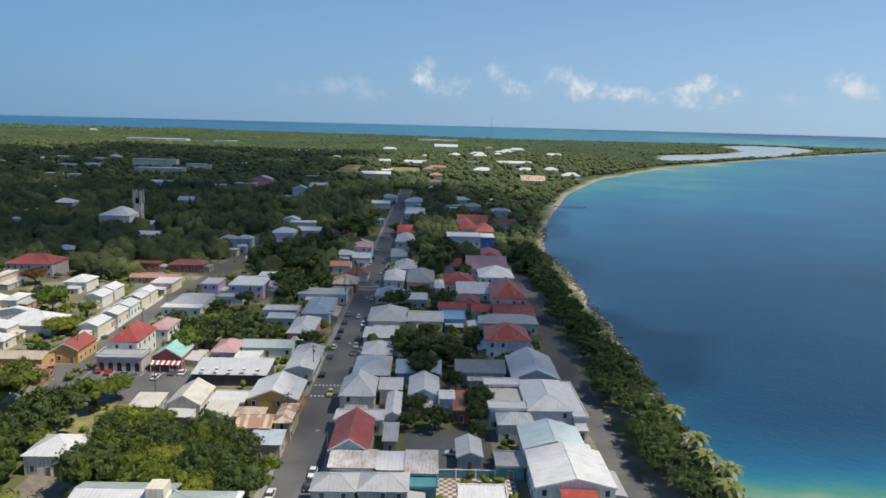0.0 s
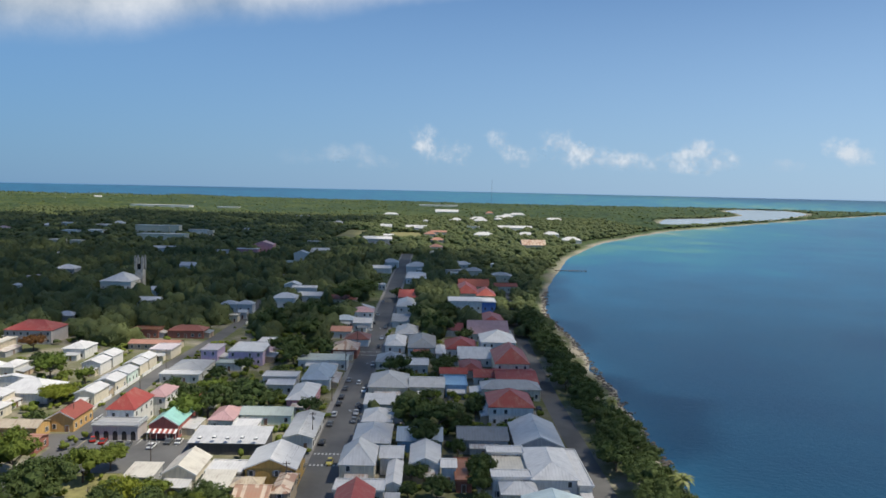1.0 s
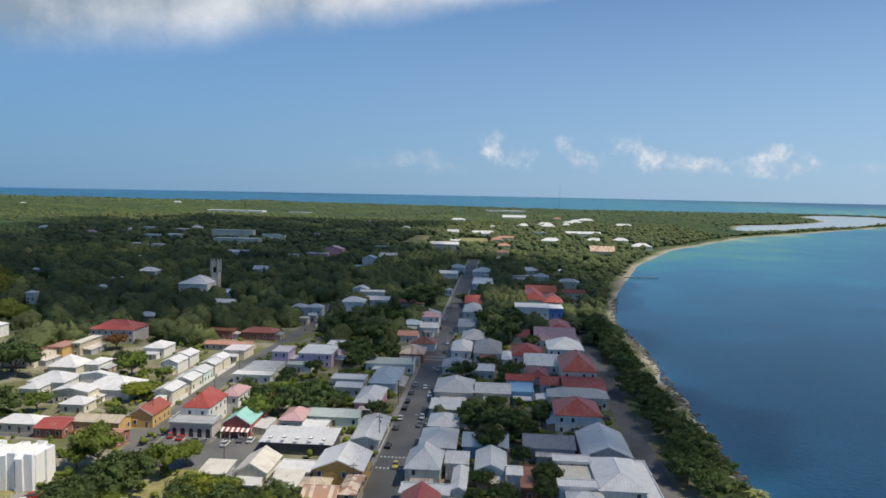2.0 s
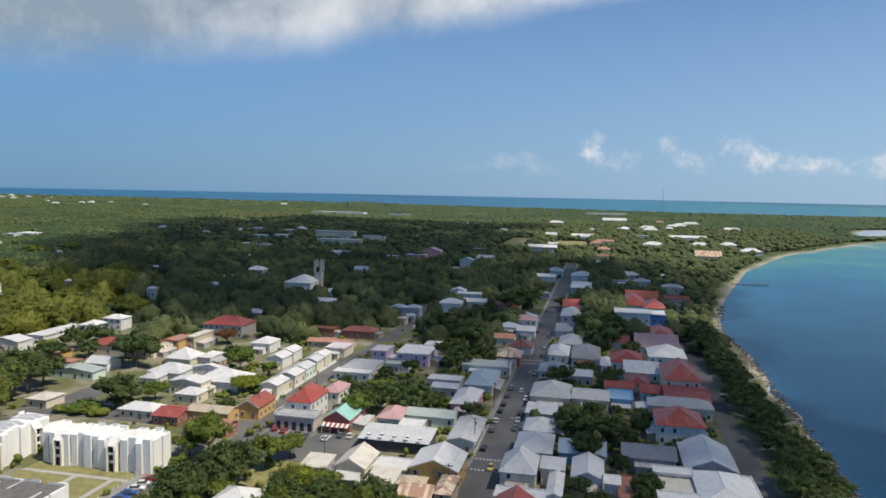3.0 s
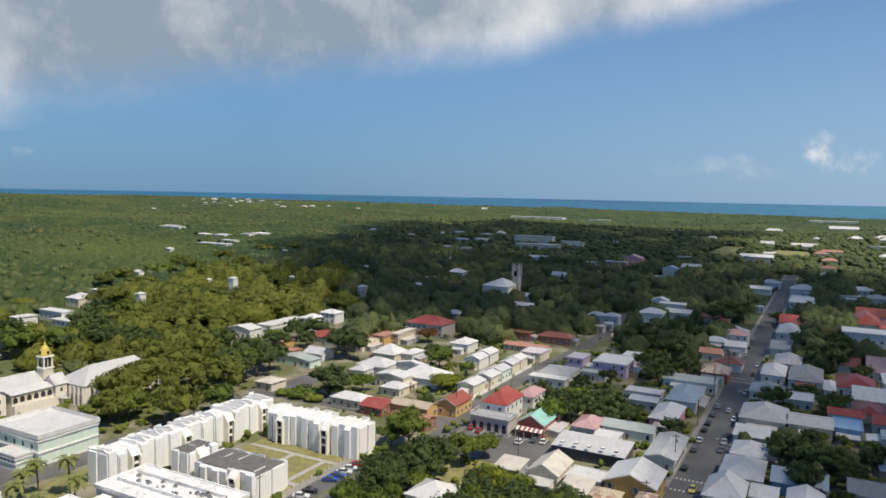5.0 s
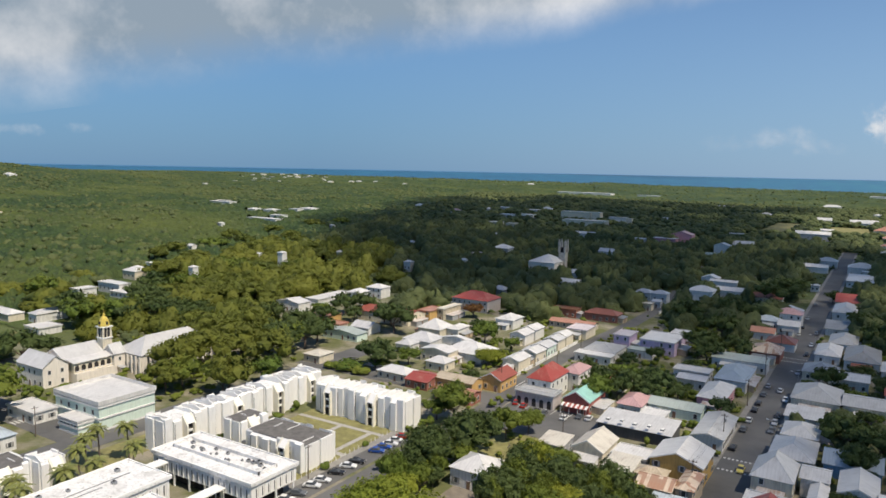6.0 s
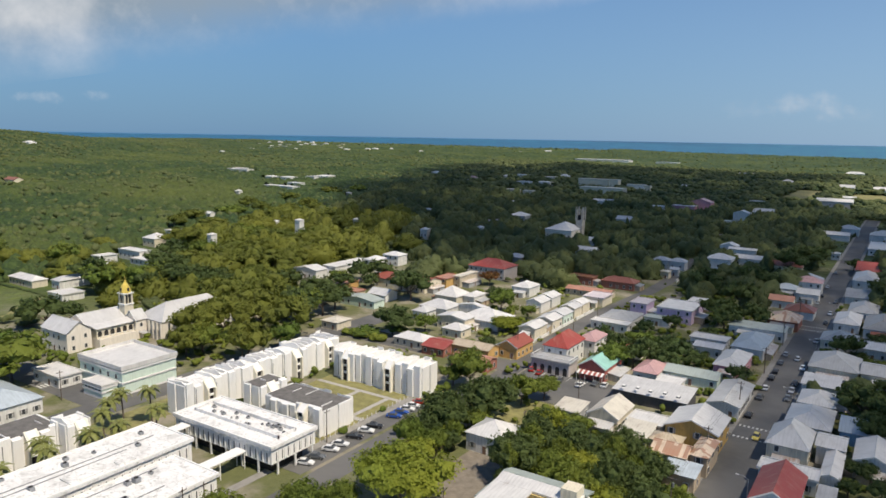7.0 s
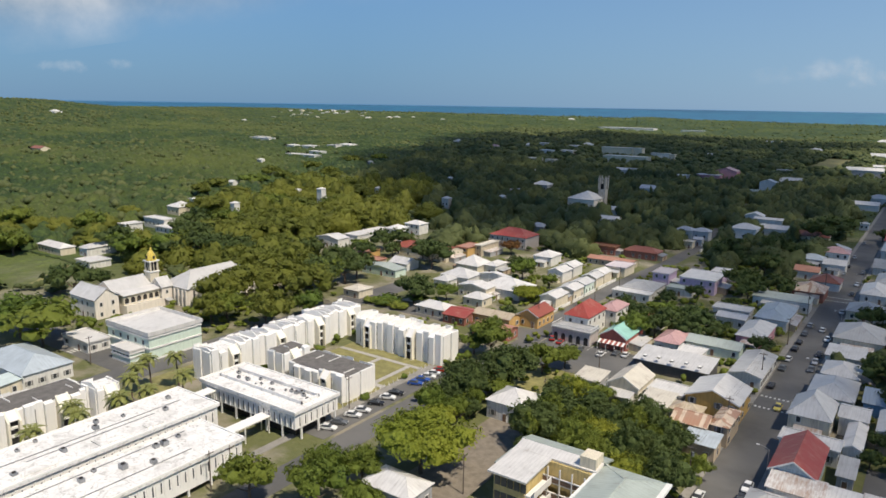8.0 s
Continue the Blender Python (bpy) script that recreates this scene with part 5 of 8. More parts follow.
house(-1674.9, 2200.9, 15.6, 9.3, 5.8, "hip", 2.2, "white", "white")
house(-1709.4, 2099.5, 20.4, 12.2, 5.8, "hip", 2.9, "white", "cream")
house(-2006.3, 1900.9, 13.8, 8.3, 5.8, "gablex", 2.0, "white", "white")
house(-1319.2, 2578.0, 14.6, 8.7, 5.8, "flat", 0.4, "white", "white")

# ---- trees ----
def crown_mesh(name, seed, lobes, flat, leaf, material, per=16, clumps=14):
    """A crown one metre in radius at height 0: uneven lobes, each a core and many leaf clumps."""
    rng = random.Random(seed)
    bm = bmesh.new()
    for k in range(lobes):
        a = 2 * math.pi * (k * 0.618 + rng.random() * 0.2)
        ring = math.sqrt((k + 0.3) / lobes) * 0.72
        c = Vector((ring * math.cos(a), ring * math.sin(a), flat * (0.55 * (1 - ring * ring) + rng.uniform(-0.18, 0.2))))
        r = rng.uniform(0.27, 0.42)
        ico = bmesh.ops.create_icosphere(bm, subdivisions=1, radius=r * 0.74)
        off = rng.uniform(0, 50)
        for v in ico["verts"]:
            q = v.co.normalized()
            v.co = v.co * (1 + 0.35 * noise.noise(q * 2.3 + Vector((off, off, off))))
            v.co.z *= 0.72
            v.co += c
        for j in range(clumps):
            u = Vector((rng.gauss(0, 1), rng.gauss(0, 1), abs(rng.gauss(0.35, 0.8)))).normalized()
            s = c + Vector((u.x * r, u.y * r, u.z * r * 0.8))
            for i in range(per):
                p = s + Vector((rng.gauss(0, 1), rng.gauss(0, 1), rng.gauss(0, 0.7))) * 0.055
                n = (u * 1.3 + Vector((rng.gauss(0, 0.5), rng.gauss(0, 0.5), rng.gauss(0.35, 0.5)))).normalized()
                t1 = n.orthogonal().normalized()
                t1 = Matrix.Rotation(rng.uniform(0, 6.28), 3, n) @ t1
                t2 = n.cross(t1)
                s1, s2 = leaf * rng.uniform(0.6, 1.3), leaf * rng.uniform(0.35, 0.7)
                bm.faces.new([bm.verts.new(p + t1 * s1), bm.verts.new(p + t2 * s2), bm.verts.new(p - t1 * s1), bm.verts.new(p - t2 * s2)])
    me = bpy.data.meshes.new(name)
    bm.to_mesh(me)
    bm.free()
    me.materials.append(material)
    return me


def trunk_mesh(seed):
    """A tapered trunk with limbs, one metre up to the fork."""
    rng = random.Random(seed)
    bm = bmesh.new()
    tube(bm, (0, 0, -0.1), (0.02, 0.01, 0.55), 0.085, 0.062, 9)
    tube(bm, (0.02, 0.01, 0.54), (0.0, 0.02, 1.0), 0.062, 0.045, 8)
    for k in range(6):
        a = k * 1.05 + rng.random()
        z = 0.62 + 0.06 * k
        end = Vector((0.62 * math.cos(a), 0.62 * math.sin(a), z + rng.uniform(0.35, 0.6)))
        tube(bm, (0.01, 0.01, z), end, 0.04, 0.016, 6)
    me = bpy.data.meshes.new("trunk")
    bm.to_mesh(me)
    bm.free()
    me.materials.append(M_BARK)
    return me


CROWNS = [crown_mesh("crown", 3, 13, 0.75, 0.05, M_LEAF), crown_mesh("crown", 5, 15, 0.6, 0.046, M_LEAF), crown_mesh("crown", 8, 11, 0.9, 0.055, M_LEAF)]
DARK_CROWNS = [crown_mesh("crown", 13, 13, 0.8, 0.05, M_LEAF_DARK), crown_mesh("crown", 15, 15, 0.65, 0.046, M_LEAF_DARK)]
FAR_CROWNS = [crown_mesh("crown", 61, 12, 0.75, 0.066, M_LEAF, 9, 8), crown_mesh("crown", 62, 12, 0.65, 0.066, M_LEAF, 9, 8)]
FAR_DARK = [crown_mesh("crown", 63, 12, 0.8, 0.066, M_LEAF_DARK, 9, 8), crown_mesh("crown", 64, 12, 0.65, 0.066, M_LEAF_DARK, 9, 8)]
FLAME_CROWN = crown_mesh("crown", 21, 12, 0.55, 0.05, M_FLAME)
RAIN_CROWNS = [crown_mesh("crown", 41, 17, 0.95, 0.052, M_LEAF_OLIVE, 11, 9), crown_mesh("crown", 43, 15, 1.05, 0.05, M_LEAF_OLIVE, 11, 9)]
BRIGHT_CROWN = crown_mesh("crown", 35, 13, 0.9, 0.05, M_LEAF_YELLOW)
WIDE_CROWN = crown_mesh("crown", 31, 26, 0.6, 0.036, M_LEAF_YELLOW, 20, 16)
TRUNKS = [trunk_mesh(1), trunk_mesh(2)]
TREES = []


def tree(x, y, wide, tall, kind="leaf", label=""):
    """A broad-leaved tree: crown diameter and height in metres."""
    k = len(TREES)
    z = float(lift(np.array(x), np.array(y))) if math.hypot(x, y) > 585 else 0.0
    words = label or {"leaf": "broad green tree with an uneven leafy crown", "dark": "dense dark green tree with a rounded crown",
                      "flame": "flame tree with red-brown blossom", "bright": "bright yellow-green tree overgrown with vines", "wide": "large spreading yellow-green rain tree", "rain": "old spreading rain tree with an olive umbrella crown"}[kind]
    e = group_base("tree", x, y, z, (k * 67) % 360, words, "tree", "trees")
    crown = {"leaf": CROWNS[k % 3], "dark": DARK_CROWNS[k % 2], "flame": FLAME_CROWN, "wide": WIDE_CROWN, "bright": BRIGHT_CROWN, "rain": RAIN_CROWNS[k % 2]}[kind]
    if math.hypot(x, y) > 215 and kind in ("leaf", "dark"):
        crown = (FAR_CROWNS if kind == "leaf" else FAR_DARK)[k % 2]
    high = tall * (0.74 if kind != "wide" else 0.64)
    if kind == "rain":
        high = tall * 0.74
    base = tall * (0.33 if kind != "wide" else 0.42)
    if kind == "rain":
        base = tall * 0.32
    put("trunk", TRUNKS[k % 2], e, Matrix.Diagonal((tall * 0.4, tall * 0.4, max(1.0, base), 1)))
    c = put("crown", crown, e, Matrix.Translation((0, 0, base)) @ Matrix.Diagonal((wide / 2, wide / 2, high, 1)))
    TREES.append(e)
    return e


def clear(x, y, r):
    for a, b, c, d in FOOT + GARDEN:
        if a - r < x < b + r and c - r < y < d + r:
            return False
    return True


def grove(x0, x1, y0, y1, n, wide, tall, kinds, seed, gap=0.62):
    """Trees strewn over a plot, clear of houses, roads and one another."""
    rng = random.Random(seed)
    x0, x1, y0, y1 = U * x0, U * x1, U * y0, U * y1
    wide, tall = [U * q for q in wide], [U * q for q in tall]
    got = []
    for _ in range(n * 12):
        if len(got) >= n:
            break
        x, y = rng.uniform(x0, x1), rng.uniform(y0, y1)
        w = rng.uniform(*wide)
        if not clear(x, y, w * 0.16) or any((x - a) ** 2 + (y - b) ** 2 < ((w + c) * 0.5 * gap) ** 2 for a, b, c in got):
            continue
        got.append((x, y, w))
        tree(x, y, w, rng.uniform(*tall) * (0.6 + 0.4 * w / wide[1]), rng.choice(kinds))


PALM_PARTS = None


def palm(x, y, tall, turn=0.0):
    global PALM_PARTS
    if PALM_PARTS is None:
        bm = bmesh.new()
        for i in range(6):
            a, b = i / 6, (i + 1) / 6
            tube(bm, (0.06 * a * a, 0, a), (0.06 * b * b, 0, b), 0.032 - 0.012 * a, 0.032 - 0.012 * b, 8)
        trunk = bpy.data.meshes.new("trunk")
        bm.to_mesh(trunk)
        trunk.materials.append(M_BARK)
        bm = bmesh.new()
        rows = []
        for i in range(9):
            s = i / 8
            rows.append((s * 2.3, 0.55 * math.sin(s * 2.4) - 1.35 * s * s, 0.4 * math.sin(math.pi * min(1, s * 0.92 + 0.06))))
        for (a, za, wa), (b, zb, wb) in zip(rows, rows[1:]):
            for sgn in (-1, 1):
                for q in range(3):
                    u, v = a + (b - a) * q / 3, a + (b - a) * (q + 0.62) / 3
                    zu, zv = za + (zb - za) * q / 3, za + (zb - za) * (q + 0.62) / 3
                    f = [bm.verts.new((u, 0, zu)), bm.verts.new((v, 0, zv)), bm.verts.new((v + 0.25, sgn * wb * 1.5, zv - 0.22)), bm.verts.new((u + 0.2, sgn * wa * 1.5, zu - 0.22))]
                    bm.faces.new(f if sgn > 0 else f[::-1])
        frond = bpy.data.meshes.new("frond")
        bm.to_mesh(frond)
        frond.materials.append(M_PALM)
        PALM_PARTS = trunk, frond
    x, y, tall = U * x, U * y, U * tall
    e = group_base("palm_tree", x, y, 0, turn, "slender coconut palm with drooping yellow-green fronds", "palm tree", "palms")
    put("trunk", PALM_PARTS[0], e, Matrix.Diagonal((tall * 0.9, tall * 0.9, tall, 1)))
    for k in range(20):
        tip = -8 - 26 * (k % 3)
        put("frond", PALM_PARTS[1], e, Matrix.Translation((0.054 * tall, 0, tall - 0.05)) @ pose(0, 0, 0, 0, tip + 30, k * 137.5 % 360) @ Matrix.Diagonal((1.2, 1.2, 1.2, 1)))
    return e


def lump(seed, sub, lobes, rough_by, tufts=0):
    """A low crown for far woods, as arrays: a few joined lobes."""
    rng = random.Random(seed)
    bm = bmesh.new()
    for k in range(lobes):
        a, ring = k * 2.4 + rng.random(), (0.0 if k == 0 else rng.uniform(0.35, 0.62) if lobes < 7 else rng.uniform(0.3, 0.8))
        c = Vector((ring * math.cos(a), ring * math.sin(a), rng.uniform(-0.1, 0.3)))
        r = rng.uniform(0.42, 0.62) if lobes < 7 else rng.uniform(0.24, 0.44)
        ico = bmesh.ops.create_icosphere(bm, subdivisions=sub, radius=r)
        off = Vector((rng.uniform(0, 50), rng.uniform(0, 50), 0))
        for v in ico["verts"]:
            v.co = v.co * (1 + rough_by * noise.noise(v.co.normalized() * 2.6 + off) + 0.3 * noise.noise(v.co.normalized() * 7 + off)) + c
    bmesh.ops.delete(bm, geom=[f for f in bm.faces if f.calc_center_median().z < -0.25], context="FACES")
    skin = [(f.calc_center_median().copy(), f.normal.copy()) for f in bm.faces]
    for _ in range(tufts):
        c, n = skin[rng.randrange(len(skin))]
        p = c + n * rng.uniform(0.0, 0.07) + Vector((rng.gauss(0, 0.05), rng.gauss(0, 0.05), rng.gauss(0, 0.05)))
        a = (n + Vector((rng.gauss(0, 0.6), rng.gauss(0, 0.6), rng.gauss(0.2, 0.6)))).normalized()
        t1 = Matrix.Rotation(rng.uniform(0, 6.28), 3, a) @ a.orthogonal().normalized()
        t2 = a.cross(t1)
        s = rng.uniform(0.06, 0.13)
        q = [bm.verts.new(p + t1 * s), bm.verts.new(p + t2 * s * 0.7), bm.verts.new(p - t1 * s), bm.verts.new(p - t2 * s * 0.7)]
        bm.faces.new(q[:3])
        bm.faces.new((q[0], q[2], q[3]))
    bm.verts.index_update()
    bm.verts.ensure_lookup_table()
    V0 = np.array([v.co[:] for v in bm.verts])
    F0 = []
    for f in bm.faces:
        F0.append([v.index for v in f.verts])
    bm.free()
    return V0, np.array(F0)


def crown_mass(seed, tufts):
    """One round tree top as arrays: a lumpy leafy dome with tufts standing out of its skin."""
    rng = random.Random(seed)
    bm = bmesh.new()
    bmesh.ops.create_icosphere(bm, subdivisions=3, radius=1.0)
    off = Vector((rng.uniform(0, 90), rng.uniform(0, 90), rng.uniform(0, 90)))
    for v in bm.verts:
        q = v.co.normalized()
        v.co = q * (0.86 + 0.34 * noise.noise(q * 1.7 + off) + 0.34 * noise.noise(q * 4.1 + off) + 0.30 * noise.noise(q * 9.0 + off))
        v.co.z = v.co.z * 0.9 if v.co.z > 0 else v.co.z * 0.5
    bmesh.ops.delete(bm, geom=[f for f in bm.faces if f.calc_center_median().z < -0.22], context="FACES")
    skin = [(f.calc_center_median().copy(), f.normal.copy()) for f in bm.faces]
    for _ in range(tufts):
        c, n = skin[rng.randrange(len(skin))]
        p = c + n * rng.uniform(0.0, 0.12) + Vector((rng.gauss(0, 0.03), rng.gauss(0, 0.03), rng.gauss(0, 0.03)))
        a = (n + Vector((rng.gauss(0, 0.8), rng.gauss(0, 0.8), rng.gauss(0.2, 0.7)))).normalized()
        t1 = Matrix.Rotation(rng.uniform(0, 6.28), 3, a) @ a.orthogonal().normalized()
        t2 = a.cross(t1)
        s = rng.uniform(0.04, 0.11)
        q = [bm.verts.new(p + t1 * s), bm.verts.new(p + t2 * s * 0.6), bm.verts.new(p - t1 * s)]
        bm.faces.new(q)
    bm.verts.index_update()
    V0 = np.array([v.co[:] for v in bm.verts])
    F0 = np.array([[v.index for v in f.verts] for f in bm.faces])
    bm.free()
    return V0, F0


def strew(name, spots, lumps, material, label, category, sole=0.42, rise=0.6):
    """Far woods as one mesh: spots of x, y, z, radius, height."""
    rng = np.random.default_rng(5)
    vs, fs, tones, n = [], [], [], 0
    for i, (x, y, z, r, hh) in enumerate(spots):
        V0, F0 = lumps[i % len(lumps)]
        a = rng.uniform(0, 6.28)
        ca, sa = math.cos(a), math.sin(a)
        W = np.empty_like(V0)
        W[:, 0] = x + r * (V0[:, 0] * ca - V0[:, 1] * sa)
        W[:, 1] = y + r * (V0[:, 0] * sa + V0[:, 1] * ca)
        W[:, 2] = z + hh * (sole + rise * V0[:, 2])
        tones.append(np.full(len(V0), rng.uniform(0, 1), np.float32))
        vs.append(W)
        fs.append(F0 + n)
        n += len(V0)
    V1, F1 = np.concatenate(vs), np.concatenate(fs)
    me = bpy.data.meshes.new(name)
    me.vertices.add(len(V1)); me.vertices.foreach_set("co", V1.ravel())
    me.loops.add(F1.size); me.loops.foreach_set("vertex_index", F1.ravel().astype(np.int32))
    me.polygons.add(len(F1)); me.polygons.foreach_set("loop_start", np.arange(0, F1.size, 3, dtype=np.int32))
    me.update(calc_edges=True)
    me.attributes.new("tone", "FLOAT", "POINT").data.foreach_set("value", np.concatenate(tones))
    me.materials.append(material)
    return tagged(new(name, me), label, category, kind="stuff")


def spots_in(seed, test, n, box4, rad, high, low=False, edge=24):
    rng = np.random.default_rng(seed)
    x = rng.uniform(box4[0], box4[1], n)
    y = rng.uniform(box4[2], box4[3], n)
    ok = test(x, y)
    x, y = U * x, U * y
    ok &= (shore(x, y) > edge) & (in_pond(x, y) > 1.5)
    F = np.array(FOOT if low else FOOT + GARDEN)
    near = np.zeros(n, bool)
    for a, b, c, d in F:
        near |= (x > a - 1) & (x < b + 1) & (y > c - 1) & (y < d + 1)
    ok &= ~near
    x, y = x[ok], y[ok]
    r = U * rng.uniform(*rad, len(x))
    z = lift(x, y)
    return np.stack([x, y, z, r, U * rng.uniform(*high, len(x)) * (0.6 + 0.4 * r / rad[1] / U)], 1)

# trees one by one: x, y, crown width, height, kind
tree(-227.0, 104.9, 30.7, 17.0, "leaf")
tree(-242.1, 105.1, 25.9, 17.0, "leaf")
tree(-103.8, 83.9, 12.6, 10.1, "leaf")
tree(-83.3, 112.8, 23.5, 15.0, "wide")
tree(-98.0, 98.3, 11.1, 8.9, "leaf")
tree(-91.5, 90.1, 12.8, 10.2, "leaf")
tree(-90.7, 102.3, 11.0, 8.8, "leaf")
tree(-83.7, 94.3, 9.2, 7.4, "leaf")
tree(-213.1, 176.3, 27.0, 17.0, "rain")
tree(-318.9, 193.4, 27.0, 17.0, "leaf")
tree(-304.8, 204.9, 22.1, 17.0, "leaf")
tree(-342.6, 199.7, 22.3, 17.0, "dark")
tree(-180.4, 322.6, 11.9, 9.5, "flame")
tree(-275.9, 141.9, 23.9, 17.0, "dark")
tree(-276.9, 152.6, 12.8, 10.3, "dark")
tree(-374.3, 163.5, 19.7, 15.7, "leaf")
tree(-440.4, 195.2, 26.9, 17.0, "leaf")
tree(-398.0, 217.3, 21.8, 17.0, "leaf")
tree(-320.8, 232.9, 25.4, 17.0, "dark")
tree(-283.9, 222.0, 26.1, 17.0, "dark")
tree(-213.5, 193.9, 28.1, 17.0, "rain")
tree(-215.5, 166.0, 22.0, 16.0, "rain")
tree(-220.5, 171.5, 19.0, 15.0, "rain")
tree(-204.9, 152.2, 14.7, 11.7, "rain")
tree(-234.3, 197.2, 24.8, 17.0, "rain")
tree(-229.6, 215.4, 22.9, 17.0, "rain")
tree(-186.3, 163.6, 18.3, 14.7, "rain")
tree(-194.5, 190.9, 22.2, 17.0, "rain")
tree(-207.3, 211.8, 21.6, 17.0, "dark")
tree(-207.0, 223.6, 19.8, 15.8, "dark")
tree(-187.7, 162.2, 16.3, 13.0, "leaf")
tree(-203.5, 157.9, 16.9, 13.5, "leaf")
tree(-183.3, 178.3, 14.7, 11.7, "leaf")
tree(-164.4, 219.9, 16.8, 13.4, "dark")
tree(-193.0, 269.0, 22.7, 17.0, "dark")
tree(-239.3, 289.5, 18.1, 14.5, "dark")
tree(-243.1, 275.6, 11.8, 9.5, "leaf")
tree(-130.4, 245.9, 12.5, 7.8, "wide")
tree(-149.1, 277.6, 14.0, 11.2, "leaf")
tree(-156.2, 227.7, 11.3, 9.0, "leaf")
tree(-171.4, 210.8, 13.4, 3.9, "leaf")
tree(-164.2, 219.6, 11.2, 3.9, "leaf")
tree(-97.0, 149.9, 15.2, 12.1, "dark")
tree(-97.0, 144.7, 10.5, 8.4, "dark")
tree(-108.8, 183.9, 16.0, 12.8, "leaf")
tree(-114.0, 182.3, 10.8, 8.6, "leaf")
tree(-91.3, 163.9, 17.4, 13.9, "dark")
tree(-89.1, 180.2, 11.8, 9.5, "leaf")
tree(-85.6, 188.2, 10.4, 8.3, "leaf")
tree(-71.3, 157.9, 14.8, 11.8, "dark")
tree(-69.3, 138.7, 14.8, 11.9, "dark")
tree(-62.2, 151.0, 15.5, 12.4, "dark")
tree(-61.1, 139.4, 13.3, 10.6, "leaf")
tree(-54.9, 150.6, 13.9, 11.1, "dark")
tree(-51.0, 158.7, 12.9, 10.3, "dark")
tree(-50.9, 137.4, 12.9, 10.3, "leaf")
tree(-45.0, 141.6, 13.0, 10.4, "dark")
tree(-42.0, 151.4, 12.3, 9.8, "dark")
tree(-38.0, 135.3, 12.5, 10.0, "dark")
tree(-44.3, 133.4, 10.0, 8.0, "leaf")
tree(-35.1, 145.4, 7.9, 6.3, "leaf")
tree(-66.8, 169.1, 9.3, 7.4, "leaf")
tree(-322.4, 191.8, 18.1, 14.5, "dark")
tree(-71.0, 240.3, 15.4, 12.4, "dark")
tree(-63.8, 244.0, 15.5, 12.4, "dark")
tree(-93.2, 256.6, 10.5, 8.8, "dark")
GARDEN.append((-115.0, -97.0, 345.0, 470.0))
tree(-78.8, 225.9, 13.8, 11.1, "leaf")
tree(-55.8, 244.3, 11.3, 9.1, "dark")
tree(-73.5, 233.3, 12.1, 9.7, "dark")
tree(-64.0, 236.6, 12.1, 9.7, "dark")
tree(-58.4, 301.7, 15.0, 12.0, "dark")
tree(-4.9, 224.9, 16.8, 13.4, "dark")
tree(3.4, 222.3, 14.8, 11.8, "dark")
tree(-1.0, 208.9, 12.2, 9.8, "dark")
tree(11.9, 224.7, 7.5, 6.0, "dark")
tree(16.7, 244.7, 9.1, 7.3, "dark")
tree(2.4, 172.2, 8.9, 7.1, "dark")
tree(-2.9, 182.7, 7.8, 6.2, "dark")
tree(14.0, 182.4, 8.6, 9.2, "dark")
tree(13.4, 174.4, 7.2, 8.4, "dark")
tree(13.3, 166.3, 5.8, 5.5, "dark")
tree(-4.8, 172.4, 5.9, 5.5, "dark")
tree(19.0, 150.6, 4.7, 3.9, "leaf")
tree(7.6, 297.4, 12.1, 9.7, "dark")
tree(-13.6, 286.9, 14.0, 11.2, "dark")
tree(-3.4, 311.0, 10.1, 8.1, "dark")
tree(4.0, 290.0, 10.6, 8.5, "dark")
tree(3.0, 367.6, 20.7, 16.6, "dark")
tree(-4.8, 397.1, 19.1, 15.3, "dark")
tree(9.7, 407.3, 19.6, 15.7, "dark")
tree(17.3, 353.9, 11.4, 9.1, "dark")
tree(-24.1, 495.2, 11.9, 9.5, "dark")
tree(-47.0, 487.6, 27.4, 17.0, "dark")
tree(-62.8, 392.4, 25.5, 17.0, "dark")
tree(-62.5, 311.6, 18.0, 14.4, "dark")
tree(-49.7, 318.0, 15.6, 12.5, "dark")
tree(-61.2, 347.0, 19.9, 15.9, "dark")
tree(-83.3, 371.8, 24.5, 17.0, "dark")
tree(-55.2, 459.2, 22.2, 17.0, "dark")
tree(-514.2, 436.2, 33.0, 13.7, "leaf")
tree(-451.3, 407.4, 27.6, 11.7, "rain")
tree(-504.6, 385.8, 27.6, 13.0, "rain")
tree(-481.4, 354.1, 17.6, 13.7, "rain")
tree(-452.9, 364.4, 30.8, 11.7, "rain")
tree(-405.0, 301.5, 30.1, 15.0, "rain")
tree(-401.1, 351.4, 36.6, 13.7, "leaf")
tree(-362.2, 344.1, 39.8, 13.7, "rain")
tree(-327.9, 336.2, 29.7, 15.0, "rain")
tree(-376.3, 420.5, 31.3, 13.7, "rain")
tree(-333.4, 395.2, 23.5, 11.7, "rain")
tree(-298.1, 328.2, 32.8, 15.0, "rain")
tree(-353.1, 372.4, 23.5, 13.7, "leaf")
tree(-326.8, 250.9, 33.0, 13.7, "rain")
tree(-323.5, 263.3, 30.9, 15.0, "rain")
tree(-301.3, 263.7, 29.0, 16.2, "rain")
tree(-294.6, 277.8, 30.9, 13.7, "rain")
tree(-287.8, 288.8, 17.3, 15.0, "rain")
tree(-351.7, 277.3, 22.0, 16.2, "leaf")
tree(-341.4, 294.9, 27.4, 13.7, "rain")
tree(-324.4, 299.7, 21.8, 15.0, "rain")
tree(-258.5, 232.3, 18.4, 16.2, "rain")
tree(-256.6, 208.5, 21.6, 13.7, "rain")
tree(-237.4, 219.1, 23.0, 15.0, "rain")
tree(-207.6, 211.1, 19.7, 16.2, "leaf")
tree(-235.4, 203.0, 21.5, 13.7, "rain")
